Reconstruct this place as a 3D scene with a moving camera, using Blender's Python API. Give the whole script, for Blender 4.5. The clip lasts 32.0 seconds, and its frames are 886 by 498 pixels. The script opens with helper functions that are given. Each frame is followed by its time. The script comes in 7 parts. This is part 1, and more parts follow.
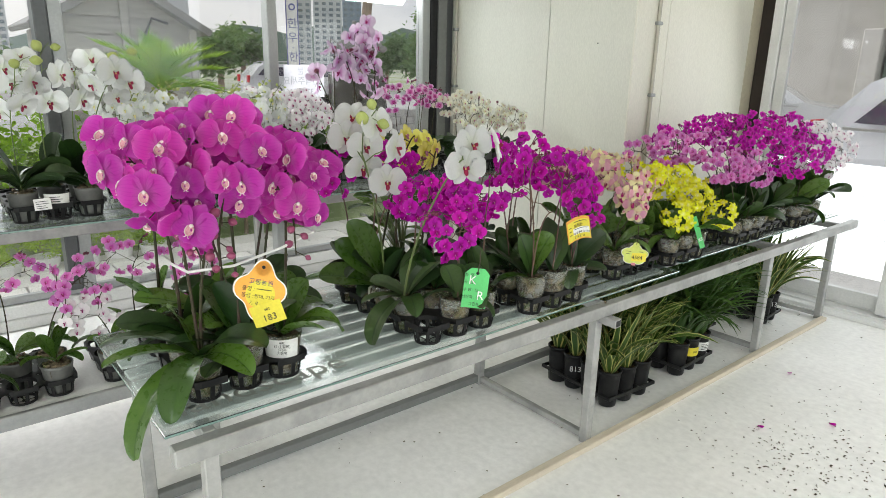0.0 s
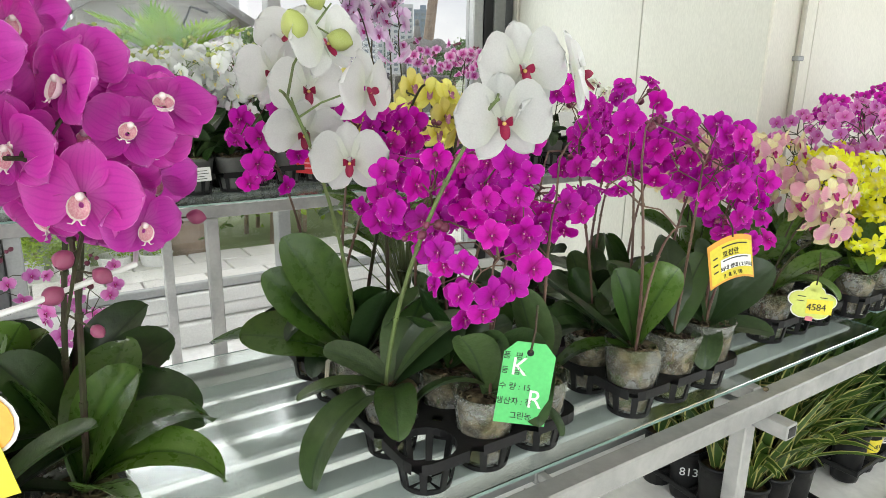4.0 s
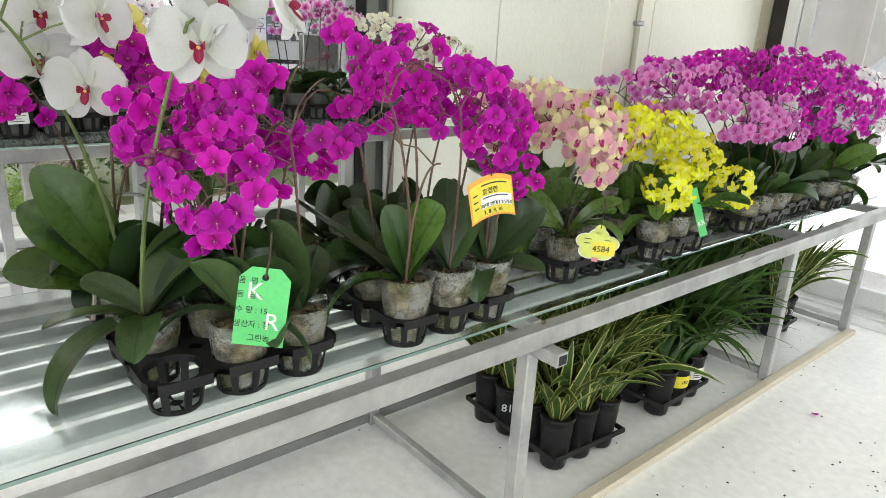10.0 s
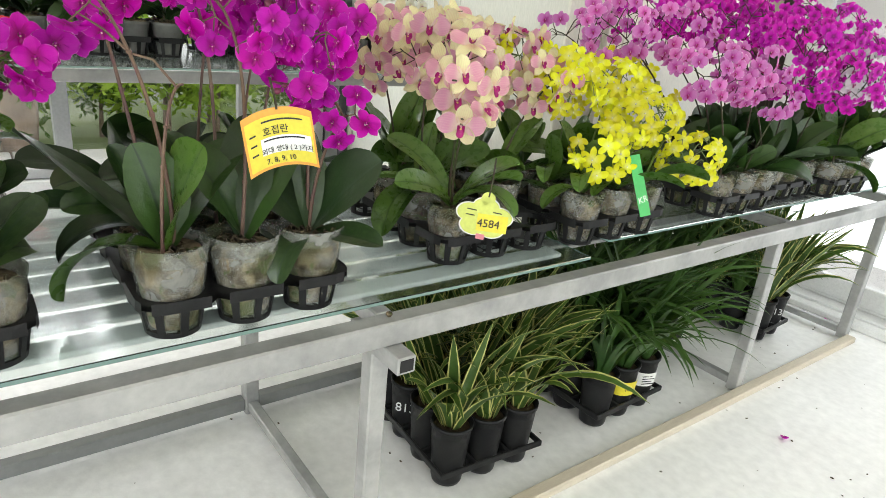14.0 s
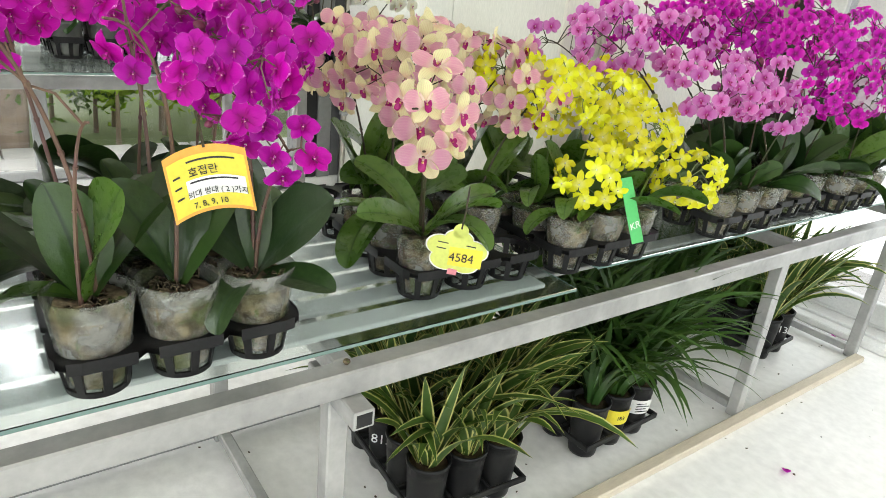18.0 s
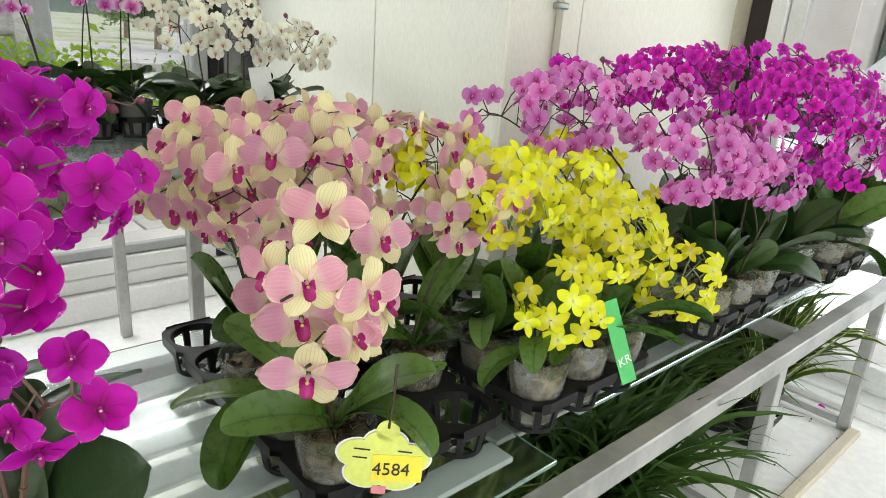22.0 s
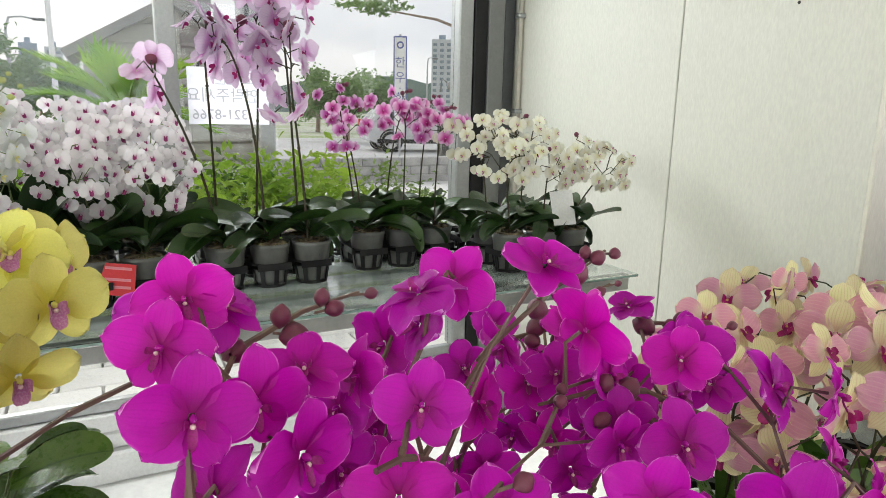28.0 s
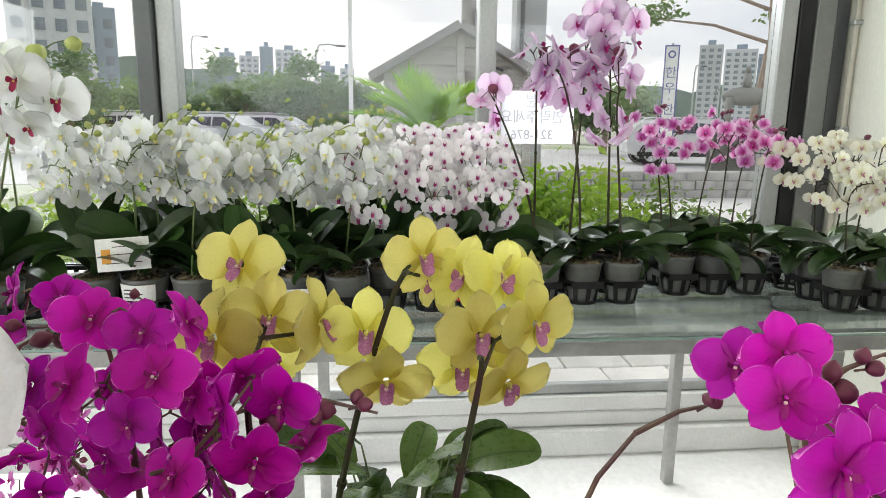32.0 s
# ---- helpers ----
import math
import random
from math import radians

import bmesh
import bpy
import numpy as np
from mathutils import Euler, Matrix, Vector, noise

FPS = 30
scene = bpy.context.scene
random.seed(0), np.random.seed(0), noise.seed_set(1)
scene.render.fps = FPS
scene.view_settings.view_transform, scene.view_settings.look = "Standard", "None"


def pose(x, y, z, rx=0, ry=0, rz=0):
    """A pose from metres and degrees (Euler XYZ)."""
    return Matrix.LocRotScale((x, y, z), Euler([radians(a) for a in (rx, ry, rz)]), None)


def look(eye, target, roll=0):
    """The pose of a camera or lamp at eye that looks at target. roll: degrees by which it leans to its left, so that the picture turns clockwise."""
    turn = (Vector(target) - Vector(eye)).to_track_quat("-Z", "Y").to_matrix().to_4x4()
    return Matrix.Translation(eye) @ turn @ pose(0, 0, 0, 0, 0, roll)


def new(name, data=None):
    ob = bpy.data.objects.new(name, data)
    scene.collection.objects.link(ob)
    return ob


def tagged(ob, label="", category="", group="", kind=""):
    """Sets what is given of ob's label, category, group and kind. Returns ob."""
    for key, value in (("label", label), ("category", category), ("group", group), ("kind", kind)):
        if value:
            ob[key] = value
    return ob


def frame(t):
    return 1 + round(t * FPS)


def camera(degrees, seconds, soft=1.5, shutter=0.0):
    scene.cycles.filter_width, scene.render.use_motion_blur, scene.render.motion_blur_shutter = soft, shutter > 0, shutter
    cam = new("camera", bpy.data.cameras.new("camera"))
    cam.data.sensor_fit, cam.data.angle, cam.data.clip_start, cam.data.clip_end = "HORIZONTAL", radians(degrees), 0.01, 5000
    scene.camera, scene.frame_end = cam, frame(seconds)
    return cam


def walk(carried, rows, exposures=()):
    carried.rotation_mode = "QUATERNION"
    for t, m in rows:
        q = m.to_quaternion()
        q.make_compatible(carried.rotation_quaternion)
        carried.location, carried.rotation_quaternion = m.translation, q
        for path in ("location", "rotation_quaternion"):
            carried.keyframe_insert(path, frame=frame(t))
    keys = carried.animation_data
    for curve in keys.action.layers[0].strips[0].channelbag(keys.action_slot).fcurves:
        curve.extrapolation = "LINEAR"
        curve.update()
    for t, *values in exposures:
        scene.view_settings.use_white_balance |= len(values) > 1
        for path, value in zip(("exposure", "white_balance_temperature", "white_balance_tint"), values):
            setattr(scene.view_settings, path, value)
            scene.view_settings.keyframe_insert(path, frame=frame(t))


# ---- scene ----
cam = camera(69.0, 32.0, soft=0.5)
PATH = [
    (0, (0.046, 0.459, 1.370), (-1.435, 1.689, 0.830), 1.3),
    (0.5, (-0.200, 0.680, 1.270), (-1.703, 1.888, 0.740), 1.4),
    (1, (-0.402, 0.859, 1.199), (-1.924, 2.046, 0.674), 1.5),
    (1.5, (-0.478, 0.951, 1.189), (-2.028, 2.090, 0.638), 1.7),
    (2.5, (-0.570, 0.984, 1.222), (-2.140, 2.091, 0.665), 1.6),
    (4.5, (-0.637, 1.147, 1.158), (-2.252, 2.214, 0.653), 1.0),
    (5, (-0.620, 1.166, 1.167), (-2.233, 2.239, 0.671), 1.3),
    (5.5, (-0.606, 1.183, 1.168), (-2.219, 2.266, 0.693), 1.5),
    (6, (-0.607, 1.188, 1.185), (-2.209, 2.290, 0.719), 2.3),
    (6.5, (-0.584, 1.196, 1.186), (-2.190, 2.300, 0.740), 2.2),
    (7, (-0.554, 1.211, 1.195), (-2.150, 2.324, 0.734), 2.1),
    (7.5, (-0.525, 1.233, 1.180), (-2.098, 2.369, 0.695), 2.4),
    (8, (-0.501, 1.255, 1.160), (-2.037, 2.422, 0.634), 2.7),
    (8.5, (-0.474, 1.271, 1.143), (-1.976, 2.462, 0.574), 2.9),
    (9, (-0.454, 1.279, 1.134), (-1.925, 2.494, 0.534), 3.0),
    (9.5, (-0.440, 1.282, 1.134), (-1.892, 2.516, 0.525), 3.1),
    (10, (-0.429, 1.288, 1.137), (-1.872, 2.534, 0.532), 3.2),
    (10.5, (-0.426, 1.300, 1.140), (-1.867, 2.557, 0.551), 3.5),
    (11, (-0.436, 1.342, 1.136), (-1.873, 2.606, 0.556), 4.1),
    (11.5, (-0.467, 1.414, 1.132), (-1.905, 2.678, 0.553), 4.7),
    (12, (-0.509, 1.487, 1.121), (-1.954, 2.744, 0.545), 4.8),
    (12.5, (-0.517, 1.544, 1.125), (-1.970, 2.781, 0.526), 5.2),
    (13, (-0.502, 1.610, 1.118), (-1.968, 2.819, 0.495), 5.2),
    (13.5, (-0.477, 1.688, 1.091), (-1.949, 2.870, 0.432), 5.5),
    (14, (-0.454, 1.762, 1.061), (-1.924, 2.921, 0.357), 5.9),
    (14.5, (-0.440, 1.813, 1.040), (-1.904, 2.956, 0.299), 6.2),
    (16.5, (-0.423, 1.872, 1.072), (-1.908, 2.972, 0.307), 6.9),
    (17, (-0.436, 1.877, 1.097), (-1.925, 2.979, 0.343), 6.7),
    (17.5, (-0.463, 1.881, 1.103), (-1.949, 2.996, 0.360), 6.5),
    (18, (-0.516, 1.883, 1.103), (-1.990, 3.019, 0.369), 6.2),
    (18.5, (-0.596, 1.893, 1.120), (-2.054, 3.052, 0.391), 5.9),
    (19, (-0.669, 1.890, 1.132), (-2.117, 3.070, 0.417), 5.1),
    (19.5, (-0.717, 1.895, 1.134), (-2.159, 3.091, 0.432), 4.3),
    (20, (-0.749, 1.913, 1.138), (-2.189, 3.118, 0.448), 3.7),
    (20.5, (-0.783, 1.952, 1.138), (-2.218, 3.170, 0.465), 3.5),
    (21, (-0.805, 2.012, 1.140), (-2.234, 3.251, 0.491), 3.5),
    (21.5, (-0.814, 2.087, 1.149), (-2.233, 3.345, 0.515), 3.8),
    (22, (-0.816, 2.139, 1.153), (-2.216, 3.425, 0.531), 4.1),
    (22.5, (-0.822, 2.182, 1.149), (-2.191, 3.503, 0.533), 4.4),
    (23, (-0.832, 2.200, 1.148), (-2.164, 3.555, 0.524), 4.9),
    (23.5, (-0.854, 2.207, 1.143), (-2.151, 3.595, 0.516), 5.1),
    (24, (-0.880, 2.205, 1.146), (-2.149, 3.613, 0.509), 5.4),
    (24.5, (-0.910, 2.196, 1.152), (-2.170, 3.616, 0.522), 5.4),
    (26.5, (-1.033, 2.010, 1.195), (-2.539, 3.227, 0.696), 1.7),
    (27, (-1.103, 1.935, 1.216), (-2.675, 3.080, 0.748), 1.0),
    (27.5, (-1.142, 1.935, 1.231), (-2.815, 2.940, 0.793), 0.7),
    (28, (-1.185, 1.902, 1.239), (-2.917, 2.815, 0.828), 1.2),
    (28.5, (-1.199, 1.889, 1.241), (-2.985, 2.699, 0.848), 2.1),
    (29, (-1.195, 1.855, 1.247), (-3.016, 2.584, 0.856), 2.5),
    (29.5, (-1.197, 1.830, 1.250), (-3.049, 2.475, 0.857), 2.6),
    (30, (-1.196, 1.807, 1.251), (-3.075, 2.368, 0.856), 2.4),
    (30.5, (-1.194, 1.788, 1.255), (-3.096, 2.262, 0.855), 2.1),
    (31, (-1.192, 1.781, 1.258), (-3.119, 2.148, 0.865), 1.3),
    (31.5, (-1.200, 1.779, 1.258), (-3.145, 2.039, 0.874), 0.6),
    (32, (-1.197, 1.733, 1.266), (-3.148, 1.931, 0.875), 0.8),
]
walk(cam, [(t, look(eye, target, roll)) for t, eye, target, roll in PATH], [(0.0, 0.25), (1.0, 0.38), (1.8, 0.54), (6.0, 0.58), (9.0, 0.5), (13.0, 0.6), (17.0, 0.74), (20.0, 0.7), (24.0, 0.52), (27.0, 0.5), (30.0, 0.52), (32.0, 0.56)])

# ---- world, light, exposure ----
world = bpy.data.worlds.new("world")
scene.world = world
world.use_nodes = True
wn, wl = world.node_tree.nodes, world.node_tree.links
wn.clear()
w_out, w_bg = wn.new("ShaderNodeOutputWorld"), wn.new("ShaderNodeBackground")
w_sky, w_noise, w_ramp, w_mix = wn.new("ShaderNodeTexSky"), wn.new("ShaderNodeTexNoise"), wn.new("ShaderNodeValToRGB"), wn.new("ShaderNodeMix")
w_co, w_map = wn.new("ShaderNodeTexCoord"), wn.new("ShaderNodeMapping")
w_sky.sky_type, w_sky.sun_disc = "NISHITA", False
w_sky.sun_elevation, w_sky.sun_rotation, w_sky.dust_density = radians(36), radians(248), 4.0
w_map.inputs["Scale"].default_value = (1.0, 1.0, 2.6)
w_noise.inputs["Scale"].default_value, w_noise.inputs["Detail"].default_value = 2.2, 6.0
w_ramp.color_ramp.elements[0].position, w_ramp.color_ramp.elements[0].color = 0.34, (5.2, 5.5, 6.1, 1)
w_ramp.color_ramp.elements[1].position, w_ramp.color_ramp.elements[1].color = 0.60, (8.0, 8.05, 8.1, 1)
w_mix.data_type = "RGBA"
w_mix.inputs[0].default_value = 0.88
wl.new(w_co.outputs["Generated"], w_map.inputs[0])
wl.new(w_map.outputs[0], w_noise.inputs["Vector"])
wl.new(w_noise.outputs["Fac"], w_ramp.inputs[0])
wl.new(w_sky.outputs[0], w_mix.inputs[6])
wl.new(w_ramp.outputs[0], w_mix.inputs[7])
wl.new(w_mix.outputs[2], w_bg.inputs["Color"])
w_bg.inputs["Strength"].default_value = 0.092
wl.new(w_bg.outputs[0], w_out.inputs[0])

sun_data = bpy.data.lights.new("sun", "SUN")
sun_data.energy, sun_data.angle, sun_data.color = 1.5, radians(34), (1.0, 0.99, 0.97)
sun = new("sun", sun_data)
sun.matrix_world = look((-20.0, -8.0, 15.6), (0, 0, 0))


def window_light(name, x, y, z, tx, ty, tz, w, h, watts):
    d = bpy.data.lights.new(name, "AREA")
    d.shape, d.size, d.size_y, d.energy, d.color = "RECTANGLE", w, h, watts, (0.95, 1.0, 1.0)
    ob = new(name, d)
    ob.matrix_world = look((x, y, z), (tx, ty, tz))
    return ob


# two fill lamps in unseen openings, added to brighten the room from behind
window_light("east_fill", 2.75, 1.6, 1.35, 0, 1.6, 1.2, 4.7, 2.25, 34)
window_light("south_fill", 0.6, -2.2, 1.4, 0.6, 0, 1.3, 3.5, 2.05, 70)
# lamps added at the door and under the window head to strengthen their daylight
window_light("door_daylight_fill", -0.33, 4.70, 1.0, -0.33, 3.0, 0.4, 3.0, 1.8, 17)
window_light("window_daylight_fill", -3.62, 0.6, 1.9, -2.6, 0.6, 0.85, 5.2, 0.36, 43)

# ---- materials ----
MATS = {}


def nodes_of(name):
    m = bpy.data.materials.new(name)
    m.use_nodes = True
    nt = m.node_tree
    return m, nt.nodes, nt.links, nt.nodes["Principled BSDF"]


def mixc(n, l, fac, a, b, kind="MIX"):
    x = n.new("ShaderNodeMix")
    x.data_type, x.blend_type = "RGBA", kind
    for v, i in ((fac, 0), (a, 6), (b, 7)):
        if hasattr(v, "links"):
            l.new(v, x.inputs[i])
        elif i == 0:
            x.inputs[0].default_value = v
        else:
            x.inputs[i].default_value = (*v, 1)
    return x.outputs[2]


def maths(n, l, op, a, b=0.0, clamp=False):
    x = n.new("ShaderNodeMath")
    x.operation, x.use_clamp = op, clamp
    for v, i in ((a, 0), (b, 1)):
        if hasattr(v, "links"):
            l.new(v, x.inputs[i])
        else:
            x.inputs[i].default_value = v
    return x.outputs[0]


def noise_of(n, l, scale, detail=4.0, vec=None, rough=0.55):
    t = n.new("ShaderNodeTexNoise")
    t.inputs["Scale"].default_value, t.inputs["Detail"].default_value, t.inputs["Roughness"].default_value = scale, detail, rough
    if vec is not None:
        l.new(vec, t.inputs["Vector"])
    return t.outputs["Fac"]


def span(n, l, v, lo, hi, a=0.0, b=1.0):
    x = n.new("ShaderNodeMapRange")
    x.interpolation_type = "SMOOTHSTEP"
    for val, i in ((lo, 1), (hi, 2), (a, 3), (b, 4)):
        x.inputs[i].default_value = val
    l.new(v, x.inputs[0])
    return x.outputs[0]


def bump(n, l, h, strength, bsdf, dist=0.01):
    b = n.new("ShaderNodeBump")
    b.inputs["Strength"].default_value, b.inputs["Distance"].default_value = strength, dist
    l.new(h, b.inputs["Height"])
    l.new(b.outputs[0], bsdf.inputs["Normal"])


def surface(name, col, col2, rough=0.5, metal=0.0, big=2.0, fine=60.0, bmp=0.15, spots=None, coat=0.0, stretch=None, rand=0.08):
    """A surface with stains at a large scale and grain at a small one."""
    if name in MATS:
        return MATS[name]
    m, n, l, p = nodes_of(name)
    co = n.new("ShaderNodeTexCoord")
    vec = co.outputs["Object"]
    if stretch:
        mp = n.new("ShaderNodeMapping")
        mp.inputs["Scale"].default_value = stretch
        l.new(vec, mp.inputs[0])
        vec = mp.outputs[0]
    a = noise_of(n, l, big, 5.0, vec)
    b = noise_of(n, l, fine, 3.0, vec)
    c = mixc(n, l, span(n, l, a, 0.35, 0.7), col, col2)
    g = maths(n, l, "MULTIPLY_ADD", b, 0.3)
    g.node.inputs[2].default_value = 0.85
    hsv = n.new("ShaderNodeHueSaturation")
    l.new(c, hsv.inputs["Color"])
    oi = n.new("ShaderNodeObjectInfo")
    r = maths(n, l, "MULTIPLY_ADD", oi.outputs["Random"], 2 * rand)
    r.node.inputs[2].default_value = 1 - rand
    l.new(maths(n, l, "MULTIPLY", g, r), hsv.inputs["Value"])
    out = hsv.outputs[0]
    if spots:
        sc, thr, sp = spots
        s = noise_of(n, l, sc, 6.0, vec, 0.7)
        out = mixc(n, l, span(n, l, s, thr, thr + 0.06), out, sp)
    l.new(out, p.inputs["Base Color"])
    rr = maths(n, l, "MULTIPLY_ADD", a, 0.25)
    rr.node.inputs[2].default_value = rough - 0.12
    l.new(rr, p.inputs["Roughness"])
    p.inputs["Metallic"].default_value = metal
    p.inputs["Coat Weight"].default_value = coat
    bump(n, l, b, bmp, p, 0.004)
    MATS[name] = m
    return m


def petal(name, mid, edge, base, vein=0.0, veincol=(0.3, 0.02, 0.1), rim=0.86, thin=0.38, basev=0.32, blush=None, fade=0.22):
    """A flower petal: colour by the place on the petal (base, middle, rim), with fine veins and light through it."""
    m, n, l, p = nodes_of(name)
    uv = n.new("ShaderNodeUVMap")
    sep = n.new("ShaderNodeSeparateXYZ")
    l.new(uv.outputs[0], sep.inputs[0])
    u, v = sep.outputs[0], sep.outputs[1]
    side = maths(n, l, "ABSOLUTE", maths(n, l, "MULTIPLY_ADD", u, 2.0))
    side.node.inputs[0].links[0].from_node.inputs[2].default_value = -1.0
    e = maths(n, l, "MAXIMUM", side, v)
    c = mixc(n, l, span(n, l, v, 0.0, basev), base, mid)
    if blush:
        c = mixc(n, l, maths(n, l, "MULTIPLY", span(n, l, v, 0.15, 0.6), span(n, l, side, 1.0, 0.3)), c, blush)
    if vein:
        wv = n.new("ShaderNodeTexWave")
        wv.bands_direction = "X"
        wv.inputs["Scale"].default_value, wv.inputs["Distortion"].default_value, wv.inputs["Detail"].default_value = 2.6, 0.8, 2.0
        l.new(uv.outputs[0], wv.inputs["Vector"])
        c = mixc(n, l, maths(n, l, "MULTIPLY", span(n, l, wv.outputs["Fac"], 0.72, 0.98), vein), c, veincol)
    c = mixc(n, l, maths(n, l, "MULTIPLY", span(n, l, v, 0.3, 0.95), fade), c, edge)
    c = mixc(n, l, maths(n, l, "MULTIPLY", span(n, l, e, rim, 1.0), span(n, l, v, 0.35, 0.7)), c, edge)
    co = n.new("ShaderNodeTexCoord")
    ns = noise_of(n, l, 55.0, 4.0, co.outputs["Object"])
    oi = n.new("ShaderNodeObjectInfo")
    hsv = n.new("ShaderNodeHueSaturation")
    l.new(c, hsv.inputs["Color"])
    val = maths(n, l, "ADD", maths(n, l, "MULTIPLY", ns, 0.2), maths(n, l, "MULTIPLY", oi.outputs["Random"], 0.34))
    l.new(maths(n, l, "ADD", val, 0.74), hsv.inputs["Value"])
    hue = maths(n, l, "MULTIPLY_ADD", oi.outputs["Random"], 0.024)
    hue.node.inputs[2].default_value = 0.488
    l.new(hue, hsv.inputs["Hue"])
    l.new(hsv.outputs[0], p.inputs["Base Color"])
    p.inputs["Roughness"].default_value = 0.5
    p.inputs["Specular IOR Level"].default_value = 0.3
    wv2 = n.new("ShaderNodeTexWave")
    wv2.inputs["Scale"].default_value, wv2.inputs["Distortion"].default_value = 5.0, 2.0
    l.new(uv.outputs[0], wv2.inputs["Vector"])
    bump(n, l, maths(n, l, "ADD", maths(n, l, "MULTIPLY", wv2.outputs["Fac"], 0.25), ns), 0.10, p, 0.002)
    tr, ms = n.new("ShaderNodeBsdfTranslucent"), n.new("ShaderNodeMixShader")
    l.new(hsv.outputs[0], tr.inputs["Color"])
    ms.inputs[0].default_value = thin
    l.new(p.outputs[0], ms.inputs[1])
    l.new(tr.outputs[0], ms.inputs[2])
    l.new(ms.outputs[0], n["Material Output"].inputs["Surface"])
    MATS[name] = m
    return m


def leafy(name, col, col2, rough=0.36, thin=0.12, ribcol=None, stripe=None):
    m, n, l, p = nodes_of(name)
    uv = n.new("ShaderNodeUVMap")
    sep = n.new("ShaderNodeSeparateXYZ")
    l.new(uv.outputs[0], sep.inputs[0])
    side = maths(n, l, "ABSOLUTE", maths(n, l, "SUBTRACT", sep.outputs[0], 0.5))
    co = n.new("ShaderNodeTexCoord")
    a = noise_of(n, l, 14.0, 4.0, co.outputs["Object"])
    oi = n.new("ShaderNodeObjectInfo")
    f = maths(n, l, "ADD", maths(n, l, "MULTIPLY", a, 0.6), maths(n, l, "MULTIPLY", oi.outputs["Random"], 0.6))
    c = mixc(n, l, span(n, l, f, 0.25, 0.95), col, col2)
    if stripe:
        c = mixc(n, l, span(n, l, side, 0.34, 0.40), c, stripe)
    if ribcol:
        c = mixc(n, l, span(n, l, side, 0.05, 0.0), c, ribcol)
    geo = noise_of(n, l, 120.0, 2.0, co.outputs["Object"])
    hsv = n.new("ShaderNodeHueSaturation")
    l.new(c, hsv.inputs["Color"])
    l.new(maths(n, l, "ADD", maths(n, l, "MULTIPLY", geo, 0.3), 0.85), hsv.inputs["Value"])
    l.new(hsv.outputs[0], p.inputs["Base Color"])
    r = maths(n, l, "MULTIPLY_ADD", a, 0.2)
    r.node.inputs[2].default_value = rough - 0.08
    l.new(r, p.inputs["Roughness"])
    p.inputs["Coat Weight"].default_value, p.inputs["Coat Roughness"].default_value = 0.22, 0.16
    p.inputs["Specular IOR Level"].default_value = 0.36
    bump(n, l, a, 0.2, p, 0.006)
    tr, ms = n.new("ShaderNodeBsdfTranslucent"), n.new("ShaderNodeMixShader")
    bright = mixc(n, l, 0.5, hsv.outputs[0], (0.25, 0.45, 0.05))
    l.new(bright, tr.inputs["Color"])
    ms.inputs[0].default_value = thin
    l.new(p.outputs[0], ms.inputs[1])
    l.new(tr.outputs[0], ms.inputs[2])
    l.new(ms.outputs[0], n["Material Output"].inputs["Surface"])
    MATS[name] = m
    return m


def clear(name, col=(0.93, 0.98, 0.96), rough=0.02, ior=1.45):
    m, n, l, p = nodes_of(name)
    p.inputs["Base Color"].default_value = (*col, 1)
    p.inputs["Transmission Weight"].default_value = 1.0
    p.inputs["Roughness"].default_value = rough
    p.inputs["IOR"].default_value = ior
    MATS[name] = m
    return m


def thin_plastic(name, col, solid):
    """Cloudy clear plastic film, with wrinkles and algae."""
    m, n, l, p = nodes_of(name)
    co = n.new("ShaderNodeTexCoord")
    a = noise_of(n, l, 26.0, 5.0, co.outputs["Object"])
    b = noise_of(n, l, 70.0, 3.0, co.outputs["Object"])
    g = noise_of(n, l, 15.0, 4.0, co.outputs["Object"])
    film = mixc(n, l, span(n, l, a, 0.4, 0.7), col, tuple(c * 0.72 for c in col))
    l.new(mixc(n, l, span(n, l, g, 0.46, 0.58), film, (0.17, 0.19, 0.10)), p.inputs["Base Color"])
    p.inputs["Roughness"].default_value = 0.1
    bump(n, l, maths(n, l, "ADD", a, b), 1.0, p, 0.012)
    t, ms = n.new("ShaderNodeBsdfTransparent"), n.new("ShaderNodeMixShader")
    t.inputs["Color"].default_value = (0.92, 0.93, 0.9, 1)
    f = maths(n, l, "MULTIPLY_ADD", span(n, l, a, 0.38, 0.66), 0.42)
    f.node.inputs[2].default_value = solid - 0.08
    l.new(f, ms.inputs[0])
    l.new(t.outputs[0], ms.inputs[1])
    l.new(p.outputs[0], ms.inputs[2])
    l.new(ms.outputs[0], n["Material Output"].inputs["Surface"])
    MATS[name] = m
    return m


def plain(name, col, rough=0.5, metal=0.0):
    return surface(name, col, tuple(c * 0.88 for c in col), rough, metal, 6.0, 150.0, 0.06)


M_wall = surface("cream_panel", (0.71, 0.71, 0.635), (0.67, 0.67, 0.60), 0.45, 0, 1.2, 240.0, 0.04, stretch=(1, 1, 0.25))
M_wall2 = surface("pale_panel", (0.78, 0.76, 0.68), (0.73, 0.71, 0.62), 0.45, 0, 1.2, 240.0, 0.04, stretch=(1, 1, 0.25))
M_beige = surface("beige_trim", (0.55, 0.50, 0.38), (0.50, 0.45, 0.34), 0.5)
M_floor = surface("white_floor_paint", (0.87, 0.86, 0.85), (0.80, 0.79, 0.78), 0.42, 0, 1.6, 34.0, 0.25, spots=(2.6, 0.70, (0.35, 0.33, 0.31)))
M_dark = surface("dark_brown_frame", (0.035, 0.028, 0.024), (0.05, 0.04, 0.035), 0.4)
